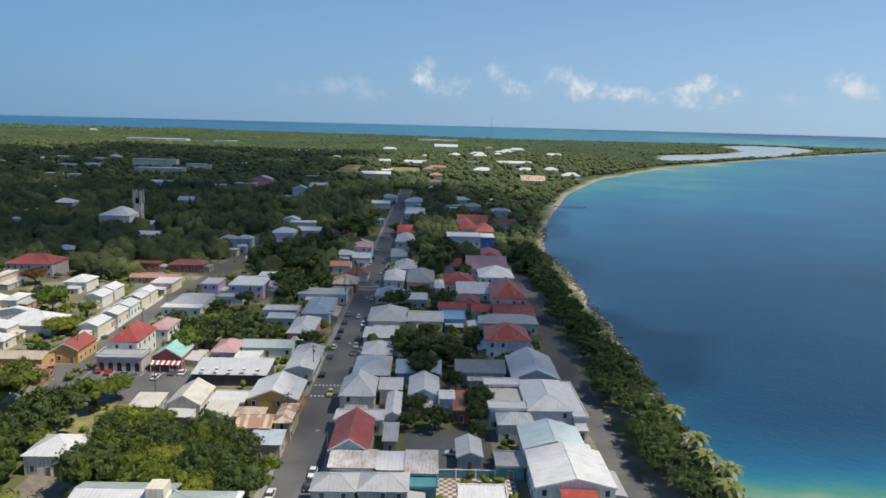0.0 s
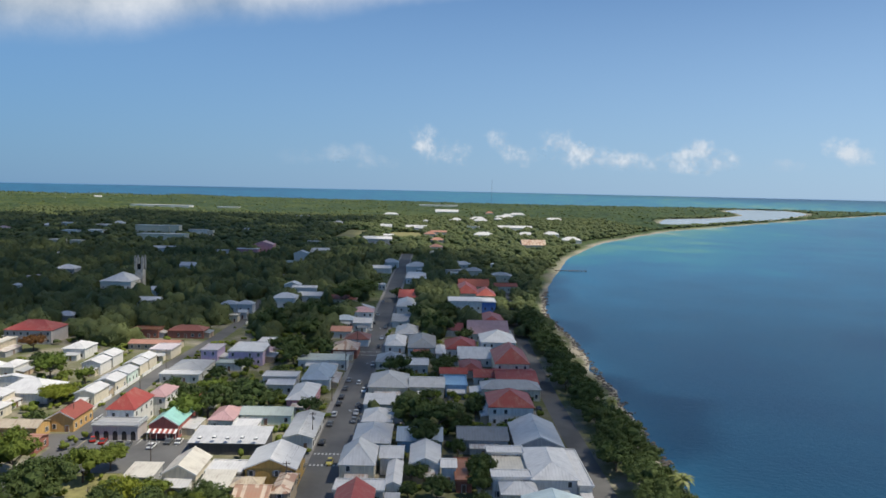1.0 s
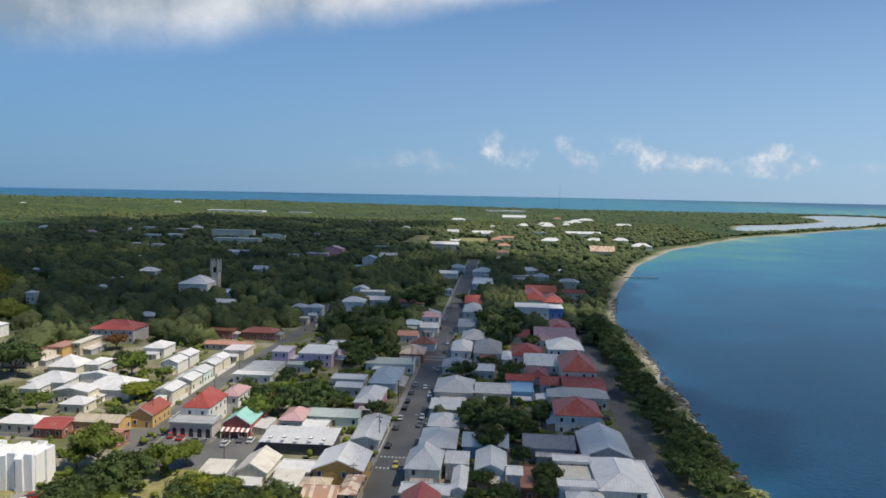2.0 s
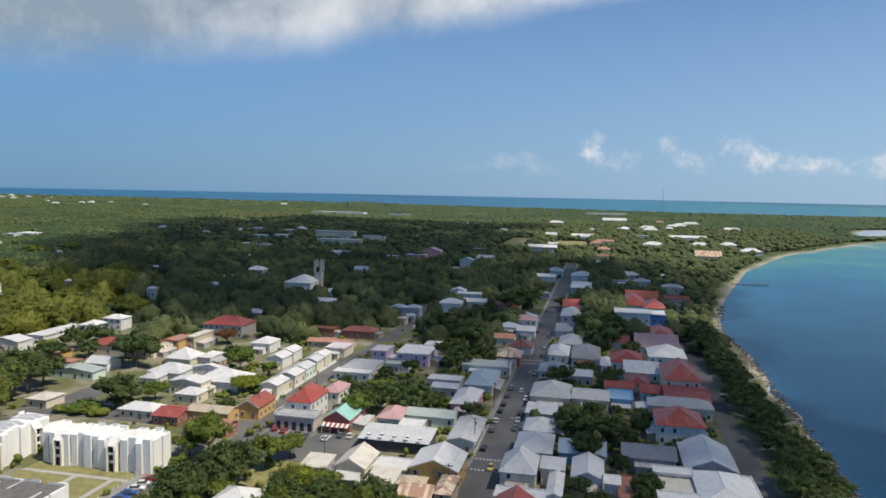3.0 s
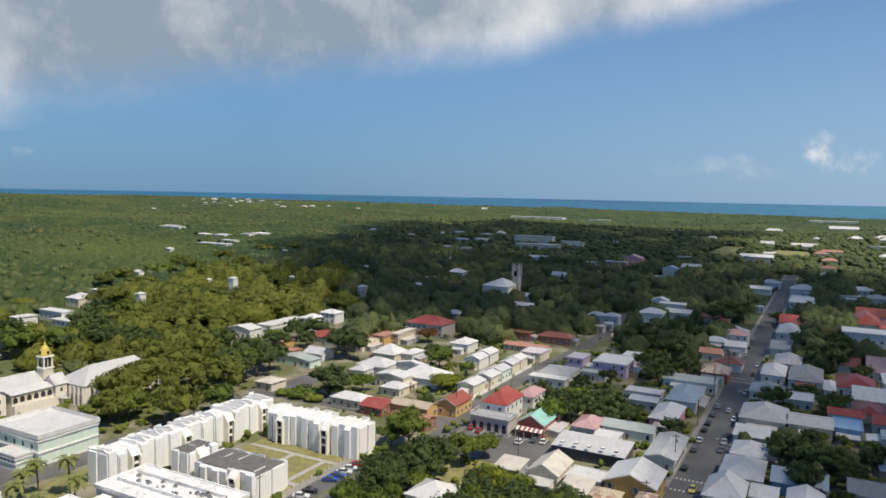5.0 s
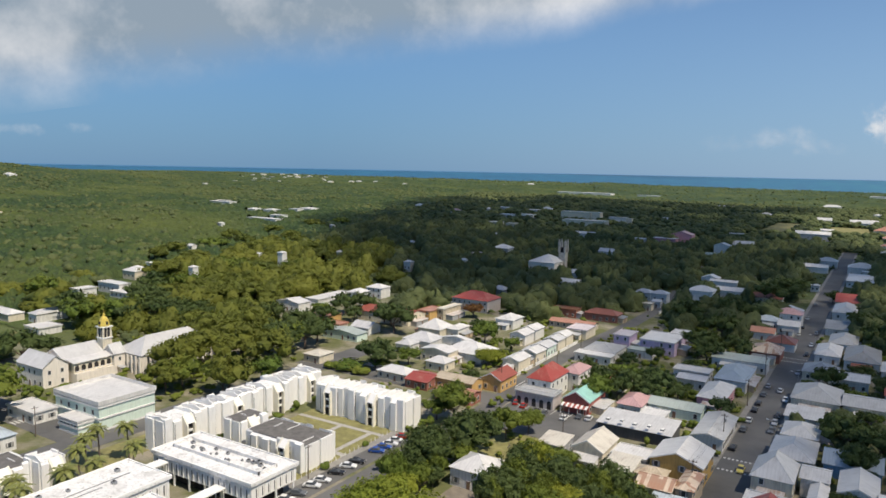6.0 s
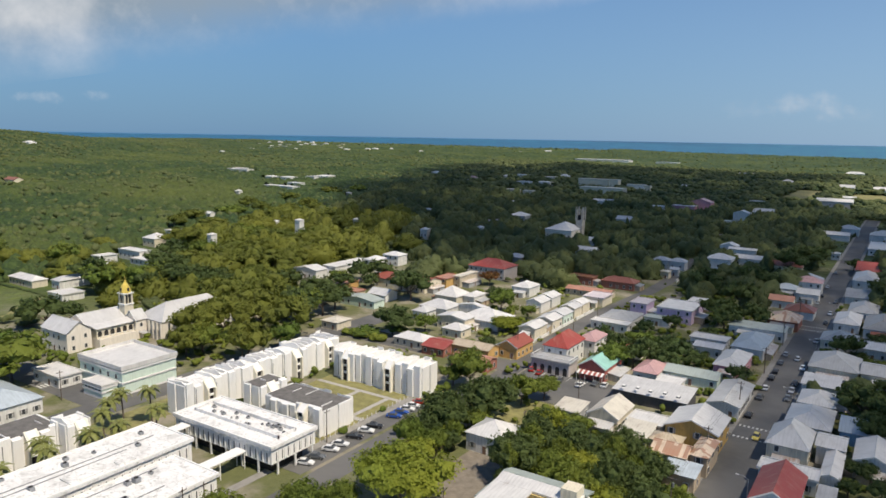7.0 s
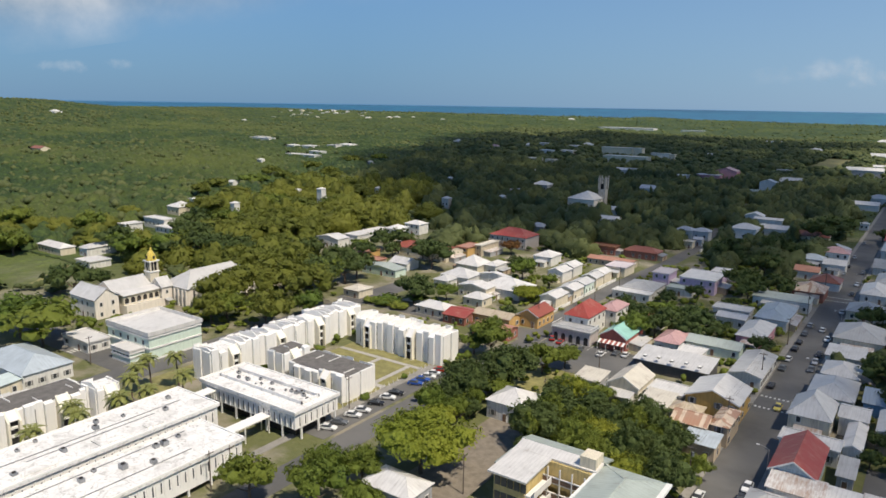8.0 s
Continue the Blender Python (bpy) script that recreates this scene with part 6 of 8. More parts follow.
tree(-484.1, 479.6, 26.2, 13.0, "rain")
tree(-504.5, 524.9, 23.7, 13.7, "rain")
tree(-469.4, 443.1, 24.4, 11.7, "rain")
tree(-590.9, 655.8, 30.8, 13.0, "rain")
tree(-591.4, 706.4, 26.4, 13.7, "leaf")
tree(-434.3, 478.3, 26.9, 11.7, "rain")
tree(-512.7, 471.1, 21.9, 13.0, "rain")
tree(-551.4, 490.0, 21.6, 13.7, "rain")
tree(-572.2, 567.0, 27.3, 11.7, "rain")
tree(-471.4, 501.0, 21.7, 13.0, "rain")
tree(-367.1, 264.6, 21.7, 17.0, "dark")
tree(-284.0, 215.0, 21.5, 17.0, "dark")
tree(-273.7, 221.1, 19.8, 15.9, "dark")
tree(-247.5, 241.4, 19.5, 15.6, "dark")
tree(-225.3, 239.1, 19.9, 15.9, "dark")
tree(-209.4, 233.8, 17.8, 14.2, "dark")
tree(-232.4, 295.0, 18.1, 14.5, "dark")
tree(-231.6, 264.5, 14.2, 11.3, "dark")
tree(-225.1, 279.2, 13.0, 10.4, "dark")
tree(-299.4, 206.1, 23.4, 17.0, "dark")
tree(-309.9, 223.1, 18.4, 14.7, "dark")
tree(-346.3, 240.1, 16.9, 13.5, "dark")
tree(62.0, 176.0, 8.4, 6.0, "dark")
tree(62.4, 197.0, 9.6, 6.8, "dark")
tree(62.0, 208.5, 9.0, 6.4, "dark")
tree(62.6, 221.5, 9.4, 6.8, "dark")
tree(60.5, 239.6, 8.7, 8.3, "dark")
tree(59.6, 253.8, 9.9, 8.3, "dark")
tree(59.5, 267.3, 9.6, 5.9, "dark")
tree(59.8, 283.3, 9.3, 7.6, "dark")
tree(60.8, 295.6, 8.5, 7.0, "dark")
tree(60.7, 311.3, 9.0, 7.9, "dark")
tree(60.5, 325.8, 8.2, 7.0, "dark")
tree(62.3, 340.5, 8.2, 6.7, "dark")
tree(60.4, 354.6, 10.6, 8.0, "dark")
tree(60.2, 370.8, 8.6, 7.9, "dark")
tree(60.3, 384.5, 7.5, 8.3, "dark")
tree(62.0, 401.1, 10.8, 7.6, "dark")
tree(60.7, 412.9, 10.7, 6.0, "dark")
tree(55.6, 90.0, 14.0, 10.1, "dark")
tree(60.0, 92.6, 8.9, 6.0, "leaf")
tree(55.1, 96.4, 15.9, 11.4, "dark")
tree(55.0, 104.5, 16.9, 12.1, "dark")
tree(60.6, 107.1, 8.4, 7.5, "leaf")
tree(57.0, 111.5, 14.6, 10.5, "dark")
tree(56.0, 120.2, 15.3, 11.0, "dark")
tree(58.4, 122.8, 9.5, 7.4, "dark")
tree(57.0, 126.6, 11.0, 7.9, "dark")
tree(57.1, 134.6, 15.1, 10.9, "dark")
tree(60.3, 137.2, 10.1, 6.9, "leaf")
tree(57.4, 143.1, 13.5, 9.7, "dark")
tree(53.2, 150.7, 11.3, 8.2, "dark")
tree(58.9, 153.3, 10.3, 7.0, "dark")
tree(55.1, 157.0, 12.6, 9.1, "dark")
tree(55.6, 163.4, 12.9, 9.3, "dark")
tree(59.9, 166.0, 10.0, 7.6, "dark")
tree(57.7, 172.8, 16.0, 11.5, "dark")
tree(57.0, 179.0, 11.7, 8.5, "dark")
tree(56.8, 186.5, 12.0, 8.7, "dark")
tree(52.8, 193.2, 12.5, 9.0, "dark")
tree(54.0, 201.4, 13.2, 9.5, "dark")
tree(57.7, 206.7, 15.5, 11.1, "dark")
tree(57.8, 215.6, 12.7, 9.2, "dark")
tree(58.4, 223.9, 13.8, 10.0, "dark")
tree(55.3, 227.5, 11.9, 8.6, "dark")
tree(53.4, 237.0, 11.7, 8.4, "dark")
tree(55.6, 245.4, 13.1, 9.4, "dark")
tree(56.3, 251.2, 14.6, 10.6, "dark")
tree(57.0, 258.5, 13.3, 9.6, "dark")
tree(58.3, 264.7, 12.6, 9.1, "dark")
tree(53.3, 272.7, 14.3, 10.3, "dark")
tree(53.5, 280.7, 14.6, 10.5, "dark")
tree(57.0, 287.0, 15.1, 10.9, "dark")
tree(56.7, 293.0, 11.1, 8.0, "dark")
tree(55.1, 302.5, 12.7, 9.1, "dark")
tree(56.3, 308.7, 13.0, 9.4, "dark")
tree(57.0, 314.8, 14.3, 10.3, "dark")
tree(57.4, 323.2, 12.2, 8.7, "dark")
tree(54.9, 332.0, 11.3, 8.2, "dark")
tree(55.5, 337.9, 15.8, 11.4, "dark")
tree(55.6, 346.4, 16.2, 11.6, "dark")
tree(56.0, 352.0, 11.4, 8.3, "dark")
tree(57.4, 359.1, 12.4, 9.0, "dark")
tree(55.0, 368.2, 15.7, 11.3, "dark")
tree(55.4, 374.0, 12.9, 9.3, "dark")
tree(58.0, 381.9, 13.2, 9.5, "dark")
tree(55.5, 391.0, 16.8, 12.1, "dark")
tree(54.4, 398.5, 16.4, 11.8, "dark")
tree(55.0, 404.1, 12.5, 9.0, "dark")
tree(56.3, 410.3, 11.2, 8.0, "dark")
tree(58.0, 420.2, 15.0, 10.8, "dark")

for xy in ((46.7, 177.6), (47.5, 129), (47.4, 117), (46.8, 109), (47.4, 104), (46, 98)):
    palm(*xy, 6.5 + (xy[1] % 3) * 0.5, xy[1] * 31)
for i, xy in enumerate(((-118, 51), (-116.5, 58), (-116.0, 65.5), (-130, 78), (-131, 81.5), (-126.5, 85), (-118, 66.5), (-117, 71.5), (-116.5, 79), (-122, 60), (-124, 73))):
    palm(*xy, 6.0 + (i % 3) * 0.7, i * 53)

tree(-164.9, 217.5, 17.0, 12.5, "dark")
tree(-203.0, 280.5, 20.0, 14.0, "dark")
tree(-128.6, 246.5, 10.0, 7.0, "bright")
tree(-155.7, 292.5, 11.0, 8.4, "leaf")
tree(-216.0, 486.0, 14.0, 8.5, "dark")
tree(-199.0, 478.0, 13.0, 8.0, "dark")
tree(-228.0, 482.0, 12.0, 7.5, "dark")

# back gardens and groves
grove(-76, -34, 100, 123, 38, (3.6, 9.0), (4.6, 11.0), ("leaf", "bright", "leaf", "dark"), 7, 0.4)
grove(-70, -27, 175, 222, 7, (5, 9), (5, 8), ("dark", "dark", "leaf"), 1)
GARDEN.append((U * -36, U * -10, U * 300, U * 620))
grove(-15, 28, 150, 340, 46, (3.2, 5.5), (3.6, 6), ("dark", "dark", "leaf"), 12, 0.5)
grove(-140, -92, 165, 262, 8, (4, 7), (4, 6.5), ("leaf", "dark"), 3)

L_NEAR = [crown_mass(s, 520) for s in (1, 2, 3, 4, 21, 22, 23, 24)]
L_DOME = [crown_mass(s, 1100) for s in (71, 72, 73, 74)]
L_FAR = [lump(s, 1, 3, 0.5, 10) for s in (5, 6, 7, 8)]
L_BUSH = [lump(s, 1, 1, 0.75) for s in (9, 10, 11, 12, 13)]


def wooded(x, y):
    """True on the wooded side of the line where open scrub begins."""
    return x > -300 - 0.42 * (y - 250)


def rain_zone(x, y):
    """Where the old rain trees stand behind the church."""
    return wooded(x, y + 60) & (np.hypot(x, y) > 255) & (np.hypot(x, y) < 520) & (x < -0.72 * y)


strew("woods", spots_in(1, lambda x, y: (np.hypot(x, y) > 270) & (y < 620) & wooded(x, y) & ~rain_zone(x, y), 3000, (-460, 20, 170, 620), (2.4, 7.4), (6.0, 10.5)), L_NEAR, M_WOODS, "dense dark green trees filling the gaps between far houses", "woods", 0.2, 0.9)
strew("far_woods", spots_in(2, lambda x, y: (y > 600) & wooded(x, y), 8000, (-760, 330, 600, 1400), (3.5, 7.0), (6, 10)), L_FAR, M_WOODS, "wide green woodland beyond the town", "woods")
strew("garden_scrub", spots_in(7, lambda x, y: (np.hypot(x, y) > 290) & wooded(x, y), 6000, (-460, 20, 170, 900), (1.2, 2.6), (1.5, 3), True), L_BUSH, M_WOODS, "low dark green garden bushes", "bushes")
strew("near_scrub", spots_in(8, lambda x, y: (x < -205) & (y < 330) & (np.hypot(x, y) < 480), 1500, (-460, -205, 60, 330), (1.5, 3.4), (2, 4.5)), [lump(s, 1, 3, 0.5, 40) for s in (31, 32, 33)], M_WOODS, "dense green bushes and small trees behind the church", "bushes")
strew("shore_trees", spots_in(9, lambda x, y: (x < np.interp(y, SHORE_Y / U, SHORE_X / U) - 6) & ((x > 14) | (y > 470)), 1300, (-40, 150, 255, 720), (2.2, 4.8), (4, 7.5), False, 9), L_NEAR, M_WOODS, "dark green trees between the houses and the beach", "woods")
strew("shore_scrub", spots_in(3, lambda x, y: x > np.interp(y, SHORE_Y / U, SHORE_X / U) - 160, 2400, (-60, 800, 380, 1600), (2.0, 5.0), (2.5, 5.5), False, 11), L_BUSH, M_WOODS, "low green bushes behind the beach", "scrub")
def canopy(name, az0, az1, step, r0, r1, grow, test, seed, high, label):
    """Dense scrub as one rough leafy sheet: bush tops of uneven height, broken round houses and fields."""
    rng = np.random.default_rng(seed)
    rr = r0 * grow ** np.arange(int(math.log(r1 / r0) / math.log(grow)) + 1)
    aa = np.radians(np.arange(az0, az1, step))
    A, R = np.meshgrid(aa, rr)
    A = A + rng.uniform(-0.4, 0.4, A.shape) * math.radians(step)
    R = R * (1 + rng.uniform(-0.4, 0.4, R.shape) * (grow - 1))
    x, y = -R * np.sin(A), R * np.cos(A)
    clump = np.sqrt(np.abs(np.sin(x / 3.4 + 1.8 * np.sin(y / 11.0)) * np.sin(y / 4.4 + 1.8 * np.sin(x / 9.5))))
    swell = np.sin(x / 11 + 2 * np.sin(y / 17)) * np.sin(y / 13 + 2 * np.sin(x / 23)) + 0.8 * np.sin(x / 31 + y / 47) * np.sin(y / 29 - x / 53)
    top = high * (clump * (0.8 + 0.5 * rng.random(A.shape)) + 0.3 * np.clip(swell, -0.5, 1.3))
    low = np.zeros(A.shape, bool)
    gone = ~test(x / U, y / U) | (shore(x, y) < 30) | (in_pond(x, y) < 1.5)
    for k, (a, b, c, d) in enumerate(FOOT + GARDEN):
        if max(abs(a), abs(b), abs(c), abs(d)) > r0 * 0.6:
            inside = (x > a - 2) & (x < b + 2) & (y > c - 2) & (y < d + 2)
            gone |= inside & (k < len(FOOT))
            low |= inside
    z = lift(x, y) + np.where(low, 0.4, np.maximum(top, 0.15))
    n, m = A.shape
    idx = np.arange(n * m).reshape(n, m)
    quads = np.stack([idx[:-1, :-1], idx[1:, :-1], idx[1:, 1:], idx[:-1, 1:]], -1).reshape(-1, 4)
    quads = quads[~gone.ravel()[quads].any(1)]
    used = np.unique(quads)
    back = np.zeros(n * m, int)
    back[used] = np.arange(len(used))
    tris = back[np.concatenate([quads[:, [0, 1, 2]], quads[:, [0, 2, 3]]])]
    V1 = np.stack([x.ravel(), y.ravel(), z.ravel()], 1)[used]
    me = bpy.data.meshes.new(name)
    me.vertices.add(len(V1)); me.vertices.foreach_set("co", V1.ravel())
    me.loops.add(tris.size); me.loops.foreach_set("vertex_index", tris.ravel().astype(np.int32))
    me.polygons.add(len(tris)); me.polygons.foreach_set("loop_start", np.arange(0, tris.size, 3, dtype=np.int32))
    me.update(calc_edges=True)
    me.materials.append(M_CANOPY)
    return tagged(new(name, me), label, "scrub", kind="stuff")


canopy("hill_scrub", 20, 78, 0.15, 330, 3300, 1.0046, lambda x, y: ~wooded(x, y) | (y > 1360), 6, 5.6, "dense green scrub over the low hill")
canopy("scrub", -45, 20, 0.16, 1000, 4350, 1.0085, lambda x, y: y > 760, 8, 4.6, "yellow-green scrubland reaching to the far coast")

strew("hill_bushes", spots_in(6, lambda x, y: ~wooded(x, y), 9000, (-1900, -300, 60, 1500), (2.0, 5.6), (4.5, 7.5)), L_BUSH, M_WOODS, "green bushes standing out of the scrub on the low hill", "bushes")
strew("plain_bushes", spots_in(4, lambda x, y: (np.hypot(x, y) > 900) & (np.hypot(x, y) < 3200) & ((y > 1300) | ~wooded(x, y)), 13000, (-2800, 1700, 300, 3100), (3, 8), (4.0, 7.5)), L_BUSH, M_WOODS, "scattered green trees over the far plain", "bushes")
strew("rain_woods", spots_in(17, lambda x, y: rain_zone(x, y), 380, (-400, -150, 140, 420), (5.0, 9.6), (7.5, 11.5)), L_DOME, M_LEAF_OLIVE, "old spreading rain trees with olive umbrella crowns", "woods", 0.2, 0.95)
strew("garden_bushes", spots_in(18, lambda x, y: (np.hypot(x, y) < 300) & (x > -215) & (x < 30), 4200, (-215, 32, 92, 300), (0.7, 1.9), (1.2, 3.0)), [lump(s, 1, 2, 0.6, 26) for s in (51, 52, 53)], M_LEAF, "green garden bushes between the houses", "bushes")
strew("roadside_trees", spots_in(19, lambda x, y: x > 6 + 0 * y, 260, (6, 62, 300, 500), (2.3, 4.0), (4, 7), False, 8), L_NEAR, M_WOODS, "dark green trees between the far houses and the sea road", "trees")
strew("backyard_trees", spots_in(20, lambda x, y: x < 30 + 0 * y, 150, (-16, 29, 120, 420), (1.8, 3.2), (3.5, 6)), L_NEAR, M_WOODS, "dark green trees in the back yards of the street houses", "trees")
strew("grove_trees", spots_in(21, lambda x, y: np.hypot(x, y) > 250, 60, (-330, -255, 90, 200), (4.5, 7.0), (6.5, 10)), L_NEAR, M_LEAF_OLIVE, "olive green trees at the edge of the woods", "trees")
strew("street_hedge", np.array([(-179.0 + k * 2.3, 206.4 + (k % 3) * 1.3, 0.0, 2.2 + 0.5 * (k % 2), 3.0) for k in range(8)]), L_NEAR, M_LEAF, "clipped green shrubs beside the side street", "hedge")
strew("hill_trees", spots_in(16, lambda x, y: ~wooded(x, y) & (np.sin(x / 71 + 1.7 * np.sin(y / 97)) + np.sin(y / 58 + x / 133) > 0.25), 6800, (-1700, -300, 90, 1300), (2.6, 6.0), (5.5, 8.5)), L_FAR, M_WOODS, "clusters of dark green trees on the low hill", "trees")

# ---- white apartment blocks ----
def bm_box(*q):
    bm = bmesh.new()
    box(bm, *q)
    return bm


def wedge(bm, x0, x1, y0, y1, z0, zf, zb, mat=0):
    """A box whose top slopes from zf at y0 to zb at y1."""
    v = [bm.verts.new(p) for p in ((x0, y0, z0), (x1, y0, z0), (x1, y1, z0), (x0, y1, z0), (x0, y0, zf), (x1, y0, zf), (x1, y1, zb), (x0, y1, zb))]
    for f in ((3, 2, 1, 0), (4, 5, 6, 7), (0, 1, 5, 4), (1, 2, 6, 5), (2, 3, 7, 6), (3, 0, 4, 7)):
        bm.faces.new([v[i] for i in f]).material_index = mat


def apartment_block(cx, cy, length, depth, h, rz, bays, felt, label):
    cx, cy, length, depth, h = (U * q for q in (cx, cy, length, depth, h))
    bays = [U * q for q in bays]
    e = group_base("apartment_block", cx, cy, 0, rz, label, "apartment block", "white apartment blocks")
    half, dp = length / 2, depth / 2
    if rz == 0:
        FOOT.append((cx - half - 1, cx + half + 1, cy - dp - 3, cy + dp + 1))
    else:
        FOOT.append((cx - dp - 1, cx + dp + 3, cy - half - 1, cy + half + 1))
    rng = random.Random(int(cx * 10))
    part("body", bm_box(-half, half, -dp, dp, 0, h - 0.5), M_BLOCK_GREY, e)
    part("roof", bm_box(-half + 0.1, half - 0.1, -dp + 0.1, dp - 0.1, h - 0.496, h - 0.3), M_FELT if felt else M_BLOCK_ROOF, e)
    n = int(length / 2.2)
    step = length / n
    for i in range(n):
        a = -half + i * step
        mid = a + step / 2
        if any(abs(mid - b) < 1.5 for b in bays):
            continue
        out = (0.3, 0.95, 0.5, 1.25, 0.7)[i % 5]
        for sgn in (-1, 1):
            bm = bmesh.new()
            lo, hi = (-dp - out, -dp - 0.01) if sgn < 0 else (dp + 0.01, dp + out)
            top = h + rng.choice((-0.35, 0.1, 0.45, 0.8)) - (0.35 if felt else 0)
            if sgn < 0:
                wedge(bm, a + 0.02, a + step - 0.06, lo, hi, 0, top - 0.25, top + 0.1)
            else:
                wedge(bm, a + 0.02, a + step - 0.06, lo, hi, 0, top + 0.1, top - 0.25)
            part("wall_panel", bm, M_BLOCK if i % 3 else M_BLOCK_GREY, e)
            if sgn < 0 and i % 3 == 1:
                part("window", bm_box(a + 0.15, a + 0.33, lo - 0.02, lo + 0.05, 1.0, h - 1.2), M_GLASS, e, "tall narrow dark window")
        if felt and i % 2 == 0:
            bm = bmesh.new()
            y0 = rng.uniform(-0.8, 0.3) * dp
            box(bm, a - 0.08, a + 0.1, y0, y0 + rng.uniform(0.5, 1.1) * dp, h - 0.29, h - rng.uniform(0.0, 0.16))
            part("roof_upstand", bm, M_BLOCK_ROOF, e)
        if not felt:
            bm = bmesh.new()
            k = rng.uniform(0.5, 1.45)
            box(bm, a - 0.1, a + 0.12, -dp - 0.2, dp + 0.2, h - 0.31, h - 0.1 + k * 0.4)
            wedge(bm, a - 0.1, a + 0.12, -dp - 0.2, -dp + 2.0, h - 0.1 + k * 0.4, h - 0.1 + k * 0.4, h + k)
            wedge(bm, a - 0.1, a + 0.12, -dp + 2.0, dp + 0.2, h - 0.1 + k * 0.4, h + k, h - 0.1 + k * 0.4)
            part("roof_fin", bm, M_BLOCK, e)
    for s in (-1, 1):
        for k in range(2):
            y0 = -dp + 0.3 + k * depth / 2
            bm = bmesh.new()
            q = (half + 0.01, half + 0.3 + 0.25 * k) if s > 0 else (-half - 0.3 - 0.25 * k, -half - 0.01)
            box(bm, *q, y0, y0 + depth / 2 - 0.6, 0, h + 0.1 * k - (0.35 if felt else 0))
            part("end_panel", bm, M_BLOCK, e)
    for b in bays:
        # solid near-black block paints the stairwell's shade
        bay = part("stair_bay", bm_box(b - 1.0, b + 1.0, -dp - 1.2, -dp - 0.01, 0.05, h * 0.84), M_DARK, e, "stairwell block painted near-black as shade")
        for s in (-1, 1):
            bm = bmesh.new()
            a = b + s * 1.27
            wedge(bm, a - 0.26, a + 0.26, -dp - 2.1, -dp - 0.01, 0, h * 0.74, h + 0.45)
            part("bay_fin", bm, M_BAY, e)
        bm = bmesh.new()
        sheet(bm, [(b - 1.0, -dp - 1.9, h * 0.8), (b + 1.0, -dp - 1.9, h * 0.8), (b + 1.0, -dp, h + 0.3), (b - 1.0, -dp, h + 0.3)], 0.2)
        part("bay_roof", bm, M_BLOCK, e)
        for z in (h * 0.27, h * 0.52):
            part("landing", bm_box(b - 0.76, b + 0.76, -dp - 1.7, -dp - 0.07, z, z + 0.55), M_BLOCK, e)
    return e


WORDS = "white apartment block with stepped wall panels and open stair bays"
apartment_block(-102.8, 132.4, 26.4, 6.2, 7.0, 0, (-8.6, 4.4), False, WORDS)
apartment_block(-126.0, 104.4, 27, 6.0, 6.8, 90, (-8.0, 5.5), False, WORDS)
apartment_block(-125.6, 128.3, 19.5, 6.4, 7.0, 90, (-6.2, 5.2), False, WORDS)
apartment_block(-101.3, 104.6, 16, 8.4, 5.6, 0, (3.2,), True, "white apartment block with grey felt roof and a stair bay")
apartment_block(-114.2, 104.5, 7.0, 5.0, 6.4, 90, (-0.6,), True, "small white apartment wing with grey felt roof")
apartment_block(-132.0, 55.5, 22, 8.0, 6.0, 90, (-3.0, 6.0), True, "white apartment block with dark felt roof beside palms")
apartment_block(-127.0, 68.5, 4.5, 5.0, 6.4, 90, (0.3,), False, "small white apartment wing beside palms")


